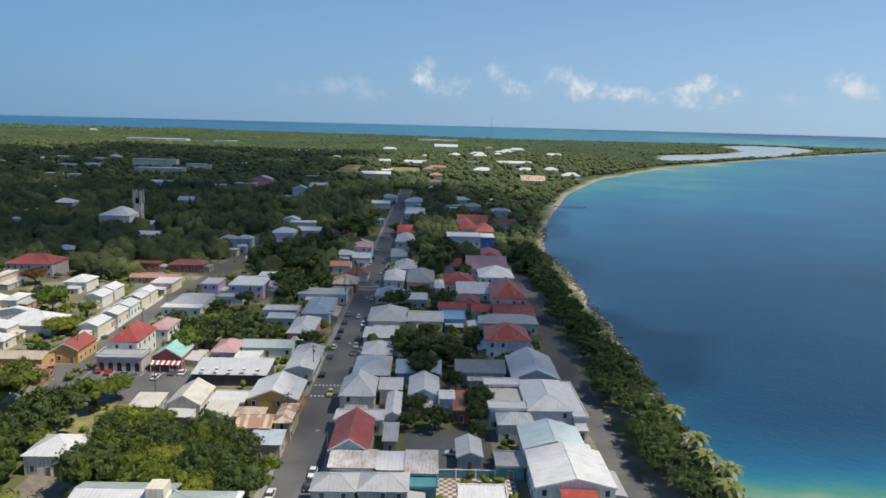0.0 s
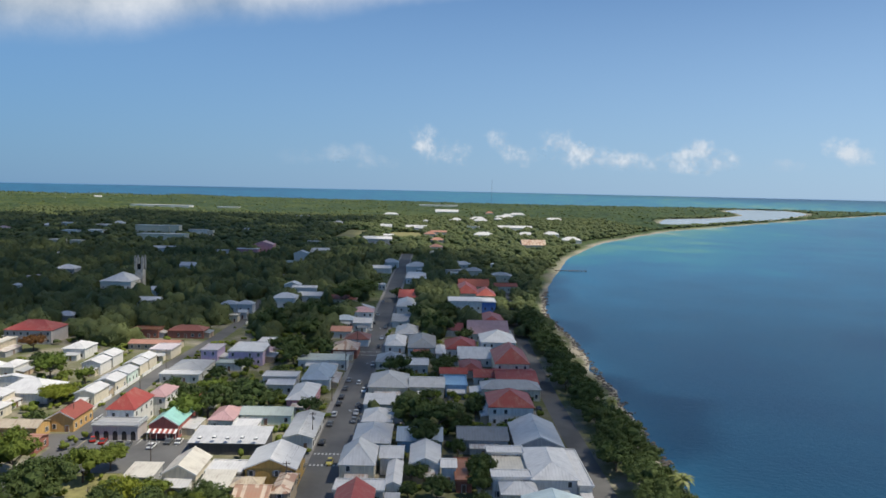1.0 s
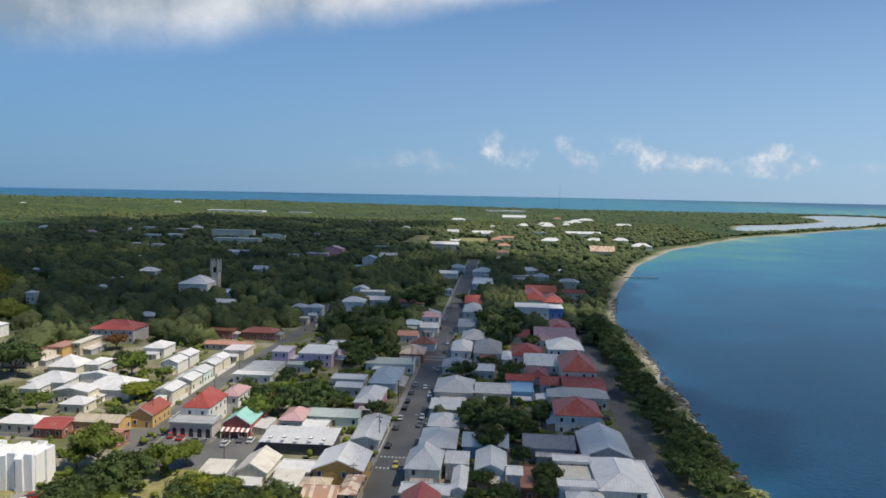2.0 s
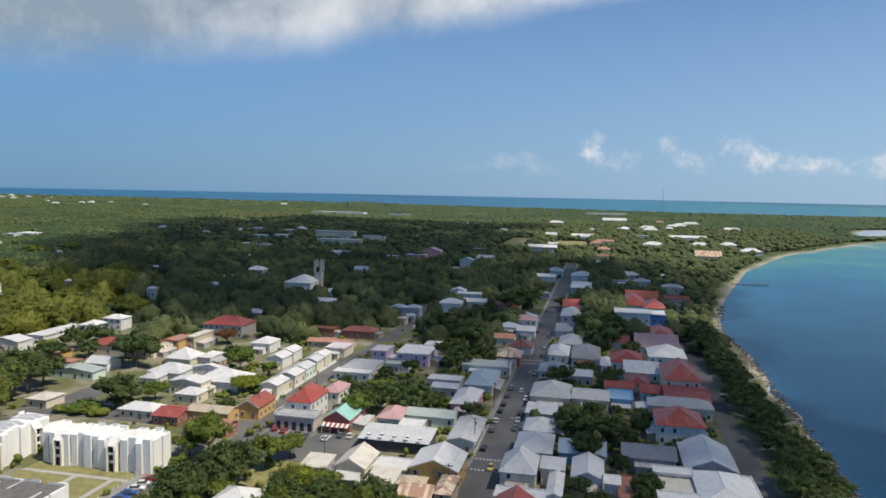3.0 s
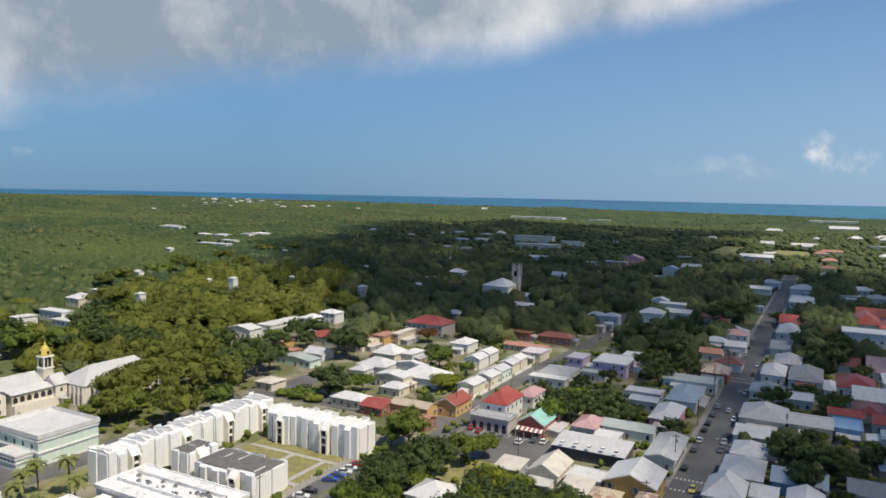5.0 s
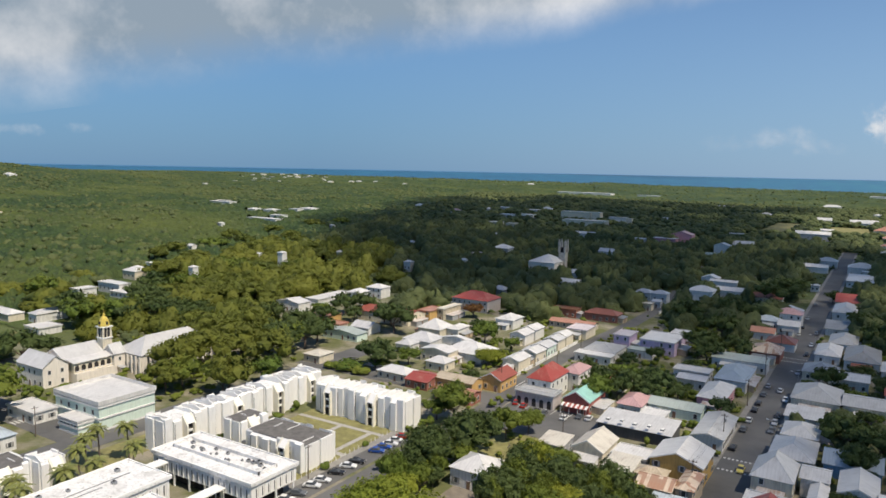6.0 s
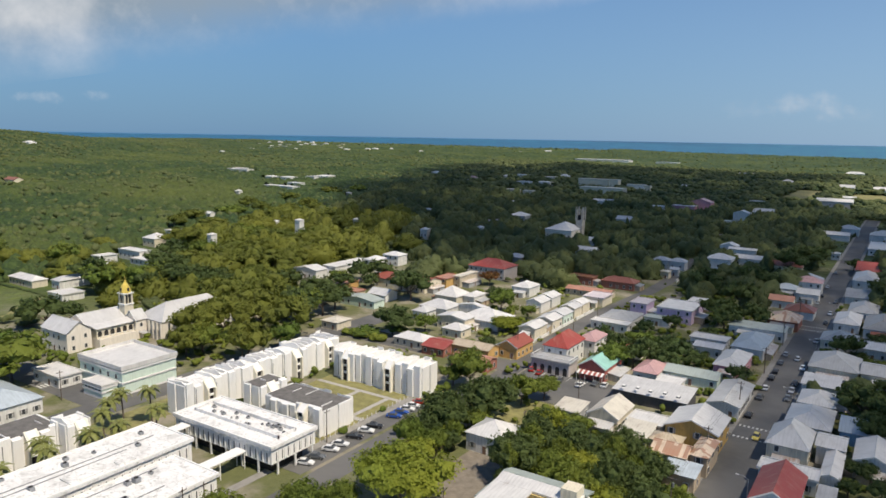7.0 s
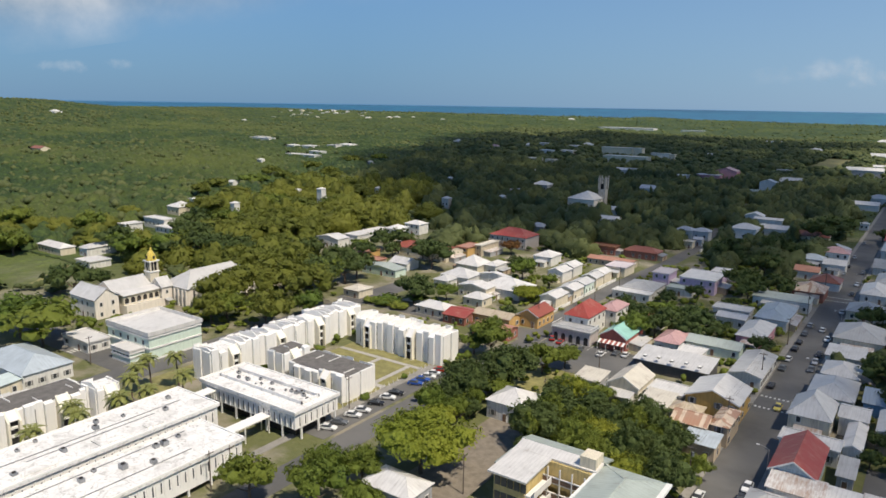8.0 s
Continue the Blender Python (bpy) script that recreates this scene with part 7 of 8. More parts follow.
def office(x0, x1, y0, y1, top, label, trough=True, seed=1, low=0.42):
    """A low white building with narrow upright windows, standing on columns, plant on its flat roof."""
    x0, x1, y0, y1, top = (U * q for q in (x0, x1, y0, y1, top))
    w, d = x1 - x0, y1 - y0
    e = group_base("office_building", (x0 + x1) / 2, (y0 + y1) / 2, 0, 0, label, "office building", "white office buildings")
    FOOT.append((x0, x1, y0, y1))
    x, y = w / 2, d / 2
    rng = random.Random(seed)
    part("upper_floor", bm_box(-x + 0.45, x - 0.45, -y + 0.45, y - 0.45, top * low, top - 0.55), M_BLOCK, e)
    part("roof", bm_box(-x, x, -y, y, top - 0.55, top), M_BLOCK_ROOF, e)
    # near-black core: shade behind the columns put into its colour
    part("ground_floor", bm_box(-x + 2.6, x - 2.6, -y + 2.6, y - 2.6, 0, top * low), M_DARK, e, "recessed ground floor painted near-black as shade")
    for q in ((-x, x, -y, -y + 0.3), (-x, x, y - 0.3, y), (-x, -x + 0.3, -y + 0.3, y - 0.3), (x - 0.3, x, -y + 0.3, y - 0.3)):
        part("parapet", bm_box(*q, top + 0.001, top + 0.35), M_BLOCK, e)
    for side, run, gap in (("n", w, y), ("e", d, x), ("w", d, x)):
        n = int((run - 2) / 1.75)
        _, at = wall_side(e, side, w, d)
        for i in range(n):
            a = -(run - 2) / 2 + (i + 0.5) * (run - 2) / n
            if i == 0 and side == "n":
                first = part("window", bm_box(-0.13, 0.13, -0.05, 0.05, 0, top * 0.3), M_GLASS, e, "narrow upright dark window")
                first.matrix_basis = at(a, top * 0.48, -0.45)
                rib = part("fin", bm_box(-0.1, 0.1, -0.2, 0.0, 0, top * 0.44), M_BLOCK, e)
                rib.matrix_basis = at(a + 0.6, top * 0.43, -0.45)
                col = part("column", bm_box(-0.2, 0.2, 0, 0.4, 0, top * low), M_BLOCK, e)
                col.matrix_basis = at(a + 0.6, 0, -0.45)
            else:
                share("window", first, e, at(a, top * 0.48, -0.45))
                share("fin", rib, e, at(a + 0.6, top * 0.43, -0.45))
                if i % 3 == 0:
                    share("column", col, e, at(a + 0.6, 0, -0.45))
    if trough:
        long_x = w > d
        a, b = (x - 2.5, 2.9) if long_x else (2.9, y - 2.5)
        for q in ((-a, a, -b, -b + 0.3), (-a, a, b - 0.3, b), (-a, -a + 0.3, -b, b), (a - 0.3, a, -b, b)):
            part("roof_kerb", bm_box(*q, top + 0.001, top + 0.85), M_BLOCK_ROOF, e)
        for k in range(17):
            u = -0.92 + 1.84 * (k + rng.uniform(-0.35, 0.35)) / 16
            cx, cy = (u * a, rng.uniform(-1.9, 1.9)) if long_x else (rng.uniform(-1.9, 1.9), u * b)
            roof_unit(e, cx, cy, top, rng.uniform(0.22, 0.6))
    return e


def roof_unit(e, cx, cy, top, s):
    unit = part("air_conditioner", bm_box(cx - s, cx + s, cy - s * 0.8, cy + s * 0.8, top + 0.002, top + s * 1.3), M_STEEL, e, "grey rooftop air conditioner")
    bm = bmesh.new()
    tube(bm, (cx, cy, top + s * 1.3), (cx, cy, top + s * 1.3 + 0.12), s * 0.6, s * 0.6, 12)
    part("fan_guard", bm, M_DARK, unit)


office(-115.3, -88.3, 82, 93.6, 5.6, "long white flat-roofed office on columns with rooftop plant", True, 2)
o1 = office(-114.2, -101.8, 30, 76.5, 6.0, "white flat-roofed office with stained roof and narrow windows", False, 3, 0.2)
for k, (u, v) in enumerate(((-6.4, -4.8), (-5.1, 7.5), (-2.3, 5.8), (-3.3, 12.8), (-4.0, 24.7), (2.4, -3.6), (-5.1, -9.0), (1.2, 20.5), (4.6, -14.0))):
    roof_unit(o1, u, v, 6.0 * U, 0.42 + 0.12 * (k % 3))
for x0, x1, y0, y1 in ((1.5, 6.4, -20, -4), (2.5, 6.4, 2, 9), (4.6, 6.6, 12.5, 16.5)):
    well = part("roof_upstand", bm_box(x0, x1, y0, y1, 6.0 * U + 0.002, 6.0 * U + 0.32), M_BLOCK_ROOF, o1)
    part("roof_hatch", bm_box(x0 + 0.35, x1 - 0.35, y0 + 0.35, y1 - 0.35, 6.0 * U + 0.33, 6.0 * U + 0.38), M_BLOCK_ROOF, well)
for u, y0, y1 in ((-1.0, -24, 26), (0.8, -10, 18)):
    part("roof_pipe", bm_box(u - 0.07, u + 0.07, y0, y1, 6.0 * U + 0.05, 6.0 * U + 0.18), M_STEEL, o1)
o2 = office(-99.6, -88.2, 25, 70.8, 5.6, "white flat-roofed office building with rusty roof stains", False, 4, 0.2)
for k, (u, v) in enumerate(((-4.5, 3.2), (-2.8, -0.2), (-1.2, 7.3), (-4.1, 21.6), (-3.8, 16.1), (-3.4, 17.8), (3.2, -9.0), (1.6, 12.0))):
    roof_unit(o2, u, v, 5.6 * U, 0.45 + 0.16 * (k % 3))
for u, y0, y1 in ((-5.4, -20, 24), (2.6, -6, 20)):
    part("roof_pipe", bm_box(u - 0.07, u + 0.07, y0, y1, 5.6 * U + 0.05, 5.6 * U + 0.18), M_STEEL, o2)


def covered_walk(x0, x1, y0, y1, z, label):
    x0, x1, y0, y1, z = (U * q for q in (x0, x1, y0, y1, z))
    e = group_base("covered_walkway", (x0 + x1) / 2, (y0 + y1) / 2, 0, 0, label, "walkway", "covered walkways")
    x, y = (x1 - x0) / 2, (y1 - y0) / 2
    part("roof", bm_box(-x, x, -y, y, z - 0.3, z), M_BLOCK, e)
    for sx in (-x + 0.2, x - 0.4):
        for k in range(3):
            a = -y + 0.4 + k * (2 * y - 1) / 2
            part("column", bm_box(sx, sx + 0.2, a, a + 0.2, 0, z - 0.3), M_BLOCK, e)
    FOOT.append((x0, x1, y0, y1))


covered_walk(-97.5, -95.0, 70.8, 82.4, 3.4, "white flat-roofed covered walkway between two offices")
covered_walk(-112.5, -110.0, 76.5, 82.0, 4.6, "short white covered walkway between two offices")


# ---- school with galleries round a court ----
def school():
    e = group_base("school", -40 * U, 90 * U, 0, 0, "yellow three-sided school with open galleries, white and grey roofs", "school")
    e.scale = (U, U, U)
    FOOT.append((-52 * U, -26 * U, 78 * U, 101 * U))
    ym = WALLS["yellow"][1]
    top = 6.0
    for q in ((-10, -4.2, -4.4, 3.0), (-10, 3.5, 3.0, 9.2), (3.4, 13, -11, 6.8)):
        part("wall", bm_box(q[0] + 0.3, q[1] - 0.3, q[2] + 0.3, q[3] - 0.3, 0, top - 0.2), ym, e)
    bm = bmesh.new()
    sheet(bm, [(-10.4, -4.8, 5.9), (-3.9, -4.8, 5.9), (-3.9, 3.6, 6.2), (-10.4, 3.6, 6.2)], 0.3)
    part("roof", bm, ROOFS["white"][1], e, "bright white flat roof")
    bm = bmesh.new()
    sheet(bm, [(-10.4, 3.6, 6.22), (3.6, 3.6, 6.22), (3.6, 6.2, 6.7), (-10.4, 6.2, 6.7)], 0.3)
    part("roof", bm, ROOFS["white"][1], e)
    bm = bmesh.new()
    sheet(bm, [(-10.6, 6.25, 6.72), (3.8, 6.25, 6.72), (3.8, 9.6, 5.9), (-10.6, 9.6, 5.9)], 0.3)
    sheet(bm, [(-11.2, -1.5, 5.5), (-10.6, -1.5, 5.7), (-10.6, 9.4, 5.7), (-11.2, 9.4, 5.5)], 0.2)
    part("roof", bm, ROOFS["greygreen"][1], e, "pale grey-green metal roof")
    bm = bmesh.new()
    roof_shape(bm, 9.0, 17.6, 0, "hip", 1.2, 0.5)
    bmesh.ops.translate(bm, verts=bm.verts, vec=(8.2, -2.1, 6.05))
    bmesh.ops.recalc_face_normals(bm, faces=bm.faces)
    part("roof", bm, ROOFS["greygreen"][1], e, "pale grey-green hipped metal roof")
    for q in ((3.0, 4.0, -11.4, 7.2), (12.7, 13.7, -11.4, 7.2)):
        part("gutter", bm_box(*q, 5.7, 6.1), M_WHITE, e, "broad white roof edge")
    part("stair_tower", bm_box(0.6, 3.2, 3.9, 6.8, 5.9, 8.0), WALLS["cream"][1], e, "cream stair tower")
    for z in (1.0, 3.6):
        part("gallery_floor", bm_box(-4.2, 3.4, 1.4, 3.0, z - 0.25, z), M_WHITE, e)
        part("gallery_wall", bm_box(-4.2, 3.4, 1.3, 1.45, z, z + 0.8), M_DOOR, e, "brown gallery parapet")
        part("gallery_rail", bm_box(-4.2, 3.4, 1.25, 1.45, z + 0.8, z + 0.95), M_WHITE, e)
        part("gallery_floor", bm_box(-4.2, -2.7, -4.4, 1.3, z - 0.25, z), M_WHITE, e)
        part("gallery_rail", bm_box(-2.8, -2.65, -4.4, 1.25, z, z + 0.95), M_WHITE, e)
    for k in range(4):
        part("pillar", bm_box(-3.5 + k * 2.0, -3.3 + k * 2.0, 1.26, 1.42, 0, 6.0), M_WHITE, e)
    for k in range(5):
        for z in (1.2, 3.7):
            put("window", WIN[1], e, pose(-9.7, -3.4 + k * 1.5, z, 0, 0, -90))
            put("window", WIN[1], e, pose(-9.0 + k * 1.1, -4.12, z))
    bm = bmesh.new()
    tube(bm, (-10.05, -2, 0), (-10.05, -2, 5.6), 0.06, 0.06, 6)
    part("downpipe", bm, M_WHITE, e)


school()


# ---- church belfry with a gilded dome ----
def belfry(x, y):
    x, y = U * x, U * y
    e = group_base("bell_tower", x, y, 0, 0, "cream church bell tower with gilded dome and cross", "bell tower")
    e.scale = (1.03, 1.03, U * 1.02)
    cream = WALLS["cream"][1]
    part("shaft", bm_box(-1.8, 1.8, -1.8, 1.8, 0, 9.2), cream, e)
    part("cornice", bm_box(-2.05, 2.05, -2.05, 2.05, 9.2, 9.5), M_WHITE, e)
    for sx in (-1, 1):
        for sy in (-1, 1):
            part("corner_pier", bm_box(sx * 1.45 - 0.3, sx * 1.45 + 0.3, sy * 1.45 - 0.3, sy * 1.45 + 0.3, 9.5, 12.3), cream, e)
    # solid dark block paints the shade within the bell chamber
    part("bell_chamber", bm_box(-1.35, 1.35, -1.35, 1.35, 9.5, 12.3), M_DARK, e, "louvred bell chamber, inner shade painted near-black")
    for turn in range(4):
        o = part("mullion", bm_box(-0.12, 0.12, -1.55, -1.36, 9.5, 12.3), cream, e)
        o.matrix_basis = pose(0, 0, 0, 0, 0, turn * 90)
    part("cornice", bm_box(-2.1, 2.1, -2.1, 2.1, 12.3, 12.6), M_WHITE, e)
    bm = bmesh.new()
    prof = ((2.0, 12.6), (1.95, 13.1), (1.7, 13.9), (1.25, 14.7), (0.75, 15.2), (0.4, 15.5), (0.36, 16.0), (0.05, 16.3))
    rings = [[bm.verts.new((r * math.cos(k * math.pi / 4 + math.pi / 8), r * math.sin(k * math.pi / 4 + math.pi / 8), z)) for k in range(8)] for r, z in prof]
    for a, b in zip(rings, rings[1:]):
        for k in range(8):
            bm.faces.new((a[k], a[(k + 1) % 8], b[(k + 1) % 8], b[k]))
    bm.faces.new(rings[-1])
    part("dome", bm, M_GOLD, e, "gilded eight-sided dome")
    for turn in range(4):
        o = part("dormer", bm_box(-0.35, 0.35, -1.95, -1.4, 13.2, 14.0), M_DARK, e)
        o.matrix_basis = pose(0, 0, 0, 0, 0, turn * 90)
    bm = bmesh.new()
    tube(bm, (0, 0, 16.2), (0, 0, 17.3), 0.06, 0.06, 6)
    box(bm, -0.35, 0.35, -0.06, 0.06, 16.75, 16.87)
    part("cross", bm, M_GOLD, e)
    FOOT.append((x - 3, x + 3, y - 3, y + 3))


belfry(-189.3, 120.6)


def stone_tower(x, y):
    x, y = U * x, U * y
    e = group_base("church_tower", x, y, 0, 0, "square grey stone church tower with open belfry", "church tower")
    e.scale = (U * 0.9, U * 0.9, U)
    st = plain("grey_stone", (0.46, 0.43, 0.38), 0.95, 0, 0.45, 0.6)
    part("shaft", bm_box(-2.3, 2.3, -2.3, 2.3, 0, 11), st, e)
    for sx in (-1, 1):
        for sy in (-1, 1):
            part("pier", bm_box(sx * 2.0 - 0.65, sx * 2.0 + 0.65, sy * 2.0 - 0.65, sy * 2.0 + 0.65, 11, 17.5), st, e)
            part("pinnacle", bm_box(sx * 2.2 - 0.35, sx * 2.2 + 0.35, sy * 2.2 - 0.35, sy * 2.2 + 0.35, 17.5, 18.8), st, e)
    # dark block painted as the shade inside the open belfry
    part("belfry_opening", bm_box(-1.3, 1.3, -1.3, 1.3, 11, 14), M_DARK, e)
    FOOT.append((x - 9, x + 9, y - 30, y + 4))


stone_tower(-163, 400)


# ---- parked cars ----
CAR_BODY = None


def car(x, y, paint, turn=0.0):
    """A small saloon about 4.4 m long, nose towards +y."""
    global CAR_BODY
    if CAR_BODY is None:
        bm = bmesh.new()
        outline = ((-2.2, 0.35), (-2.2, 0.78), (-1.5, 0.9), (1.05, 0.92), (2.05, 0.74), (2.2, 0.5), (2.15, 0.3), (-2.1, 0.28))
        a = [bm.verts.new((-0.85, p, q)) for p, q in outline]
        b = [bm.verts.new((0.85, p, q)) for p, q in outline]
        bm.faces.new(a); bm.faces.new(b[::-1])
        for i in range(len(a)):
            j = (i + 1) % len(a)
            bm.faces.new((a[j], a[i], b[i], b[j]))
        bmesh.ops.recalc_face_normals(bm, faces=bm.faces)
        bmesh.ops.bevel(bm, geom=bm.edges[:], offset=0.06, segments=2, affect="EDGES")
        body = bpy.data.meshes.new("body"); bm.to_mesh(body)
        bm = bmesh.new()
        lo = [(-0.8, -1.75, 0.86), (0.8, -1.75, 0.86), (0.8, 0.95, 0.88), (-0.8, 0.95, 0.88)]
        hi = [(-0.62, -1.2, 1.38), (0.62, -1.2, 1.38), (0.62, 0.25, 1.4), (-0.62, 0.25, 1.4)]
        v = [bm.verts.new(p) for p in lo + hi]
        for f in ((4, 5, 6, 7), (0, 1, 5, 4), (1, 2, 6, 5), (2, 3, 7, 6), (3, 0, 4, 7)):
            bm.faces.new([v[i] for i in f])
        glass = bpy.data.meshes.new("cabin_glass"); bm.to_mesh(glass); glass.materials.append(M_GLASS)
        bm = bmesh.new()
        box(bm, -0.61, 0.61, -1.18, 0.22, 1.375, 1.44)
        top = bpy.data.meshes.new("roof"); bm.to_mesh(top)
        bm = bmesh.new()
        tube(bm, (-0.1, 0, 0), (0.1, 0, 0), 0.32, 0.32, 14)
        wheel = bpy.data.meshes.new("wheel"); bm.to_mesh(wheel); wheel.materials.append(M_TYRE)
        bm = bmesh.new()
        tube(bm, (-0.12, 0, 0), (0.12, 0, 0), 0.19, 0.19, 10)
        rim = bpy.data.meshes.new("rim"); bm.to_mesh(rim); rim.materials.append(M_STEEL)
        bm = bmesh.new()
        box(bm, -0.17, 0.17, -0.04, 0.04, -0.08, 0.08)
        light = bpy.data.meshes.new("light"); bm.to_mesh(light); light.materials.append(M_WHITE)
        CAR_BODY = {"body": body, "glass": glass, "top": top, "wheel": wheel, "rim": rim, "light": light}
    if paint not in CARS:
        colour = {"white": (0.75, 0.75, 0.74), "silver": (0.42, 0.43, 0.45), "black": (0.025, 0.025, 0.028), "blue": (0.03, 0.09, 0.35), "red": (0.4, 0.03, 0.02), "yellow": (0.6, 0.5, 0.12), "grey": (0.14, 0.15, 0.16)}[paint]
        m = plain(paint + "_car_paint", colour, 0.25, 0.1, 0.1)
        CARS[paint] = []
        for key in ("body", "top"):
            me = CAR_BODY[key].copy(); me.materials.append(m); CARS[paint].append(me)
    e = group_base("car", U * x, U * y, 0.06, turn, f"parked {paint} saloon car on asphalt", "car", "parked cars")
    put("body", CARS[paint][0], e, Matrix.Identity(4))
    put("cabin_glass", CAR_BODY["glass"], e, Matrix.Identity(4))
    put("roof", CARS[paint][1], e, Matrix.Identity(4))
    for sx in (-0.78, 0.78):
        for sy in (-1.35, 1.35):
            w = put("wheel", CAR_BODY["wheel"], e, Matrix.Translation((sx, sy, 0.32)))
            put("rim", CAR_BODY["rim"], w, Matrix.Identity(4))
        put("headlight", CAR_BODY["light"], e, Matrix.Translation((sx * 0.75, 2.14, 0.62)))


CARS = {}
for y, c in ((89.5, "white"), (92.5, "grey"), (96.4, "white"), (99.2, "white"), (103.4, "black"), (107.0, "white"), (109.8, "black"), (116.4, "blue"), (118.9, "blue"), (121.2, "white"), (123.5, "white"), (126, "red")):
    car(-87.6, y, c, -68)
for y, c in ((106.6, "white"), (162, "black"), (175.2, "grey"), (182.8, "white"), (191.8, "black"), (198.0, "black"), (206.8, "grey"), (216, "silver"), (294.5, "white"), (308.6, "black"), (330, "white"), (368, "silver")):
    car(-24.7, y, c)
for y, c in ((109.3, "black"), (113.8, "white"), (178, "grey"), (184.2, "silver"), (190.4, "black"), (205, "white"), (236, "silver"), (262, "black"), (278, "white"), (300, "grey")):
    car(-19.1, y, c, 180)
car(-21.2, 150.3, "yellow", 180)
car(-21.3, 213.3, "white")
for x, y, c, t in ((-77.4, 161.8, "red", 20), (-74.6, 160.6, "red", 10), (-57.5, 161.4, "white", 4), (-59.8, 161.2, "grey", 0), (-70.2, 158.8, "black", 10), (-68.0, 158.6, "grey", 10), (-62.5, 158.2, "white", 0), (-137, 146, "black", 90), (5.2, 122, "white", 80), (30.0, 122, "grey", 0), (30.0, 143, "white", 0), (30.0, 190, "black", 0)):
    car(x, y, c, t)


# ---- poles and wires ----
def utility_pole(x, y, tall=8.5, turn=0.0, box_on=False):
    e = group_base("utility_pole", U * x, U * y, 0, turn, "brown wooden utility pole with crossarm", "utility pole", "utility poles")
    bm = bmesh.new()
    tube(bm, (0, 0, -0.1), (0, 0, tall), 0.15, 0.1, 8)
    part("pole", bm, M_POLE, e)
    part("crossarm", bm_box(-1.0, 1.0, -0.16, -0.04, tall - 0.7, tall - 0.55), M_POLE, e)
    for a in (-0.85, -0.3, 0.3, 0.85):
        bm = bmesh.new()
        tube(bm, (a, -0.1, tall - 0.55), (a, -0.1, tall - 0.33), 0.05, 0.04, 6)
        part("insulator", bm, M_STEEL, e)
    if box_on:
        bm = bmesh.new()
        tube(bm, (0.35, 0, tall - 2.4), (0.35, 0, tall - 1.5), 0.24, 0.24, 10)
        part("transformer", bm, M_STEEL, e, "grey drum transformer")


POLES = [(-27.0, 109), (-27.0, 133), (-27.0, 163), (-27.0, 195), (-27.0, 226), (-27.0, 262)]
for i, (x, y) in enumerate(POLES):
    utility_pole(x, y, 9.5, 0, i % 2 == 0)
for (x, y), (x2, y2) in zip(POLES, POLES[1:]):
    x, y, x2, y2 = U * x, U * y, U * x2, U * y2
    for a in (-0.85, 0.3, 0.85):
        bm = bmesh.new()
        prev = None
        for k in range(9):
            s = k / 8
            p = Vector((x + a, y + (y2 - y) * s - 0.1, 9.2 - 0.9 * 4 * s * (1 - s) * 0.6))
            ring = [bm.verts.new(p + Vector(q)) for q in ((0.018, 0, 0), (0, 0, 0.018), (-0.018, 0, 0), (0, 0, -0.018))]
            if prev:
                for q in range(4):
                    bm.faces.new((prev[q], prev[(q + 1) % 4], ring[(q + 1) % 4], ring[q]))
            prev = ring
        tagged(to_ob("cable", bm, M_POLE), "thin dark overhead cable between utility poles", "cable", "overhead cables")
for x, y in ((-87.1, 63), (-86.0, 66), (-90.6, 98.6), (-55, 85.7), (-59.2, 149.2), (-153.9, 81.2), (-86.5, 171.4), (-59, 121), (-78, 190), (-84, 225)):
    utility_pole(x, y, 9.0, 90)


def street_lamp(x, y, turn):
    e = group_base("street_lamp", U * x, U * y, 0.1, turn, "tall grey street lamp with a curved arm", "street lamp", "street lamps")
    bm = bmesh.new()
    tube(bm, (0, 0, 0), (0, 0, 7.5), 0.09, 0.06, 8)
    part("pole", bm, M_STEEL, e)
    bm = bmesh.new()
    tube(bm, (0, 0, 7.4), (-1.0, 0, 7.9), 0.05, 0.045, 6)
    tube(bm, (-1.0, 0, 7.9), (-2.0, 0, 8.0), 0.045, 0.04, 6)
    part("arm", bm, M_STEEL, e)
    part("lamp_head", bm_box(-2.6, -1.95, -0.14, 0.14, 7.93, 8.08), M_WHITE, e)


for y in (118, 168, 214, 268):
    street_lamp(-17.2, y, 0)


# ---- shore: rocks, jetty; far mast ----
bm = bmesh.new()
rngr = random.Random(17)
for k in range(620):
    y = U * rngr.uniform(70, 420)
    x = float(np.interp(y, SHORE_Y, SHORE_X)) + rngr.gauss(-0.4, 1.1)
    s = rngr.uniform(0.3, 0.95)
    ico = bmesh.ops.create_icosphere(bm, subdivisions=1, radius=s)
    off = rngr.uniform(0, 99)
    for v in ico["verts"]:
        v.co = v.co * (1 + 0.5 * noise.noise(v.co * 1.3 + Vector((off, 0, 0))))
        v.co.z *= 0.55
        v.co += Vector((x, y, SEA_Z + 0.15))
tagged(to_ob("shore_rocks", bm, M_ROCK), "jumbled dark brown rocks along the water's edge", "rocks", kind="stuff")
jetty = group_base("jetty", 104 * U, 528.5 * U, 0, 0, "low dark wooden jetty standing in the water", "jetty")
jetty.scale = (U, U, 1)
part("deck", bm_box(-12, 12, -0.9, 0.9, 0.2, 0.5), M_POLE, jetty)
for k in range(8):
    for s in (-0.8, 0.6):
        part("pile", bm_box(-11.5 + k * 3.2, -11.2 + k * 3.2, s, s + 0.25, -2.5, 0.2), M_POLE, jetty)
mast = group_base("radio_mast", 200 * U, 2440 * U, 0, 0, "slender lattice radio mast", "mast")
mast.scale = (U, U, U)
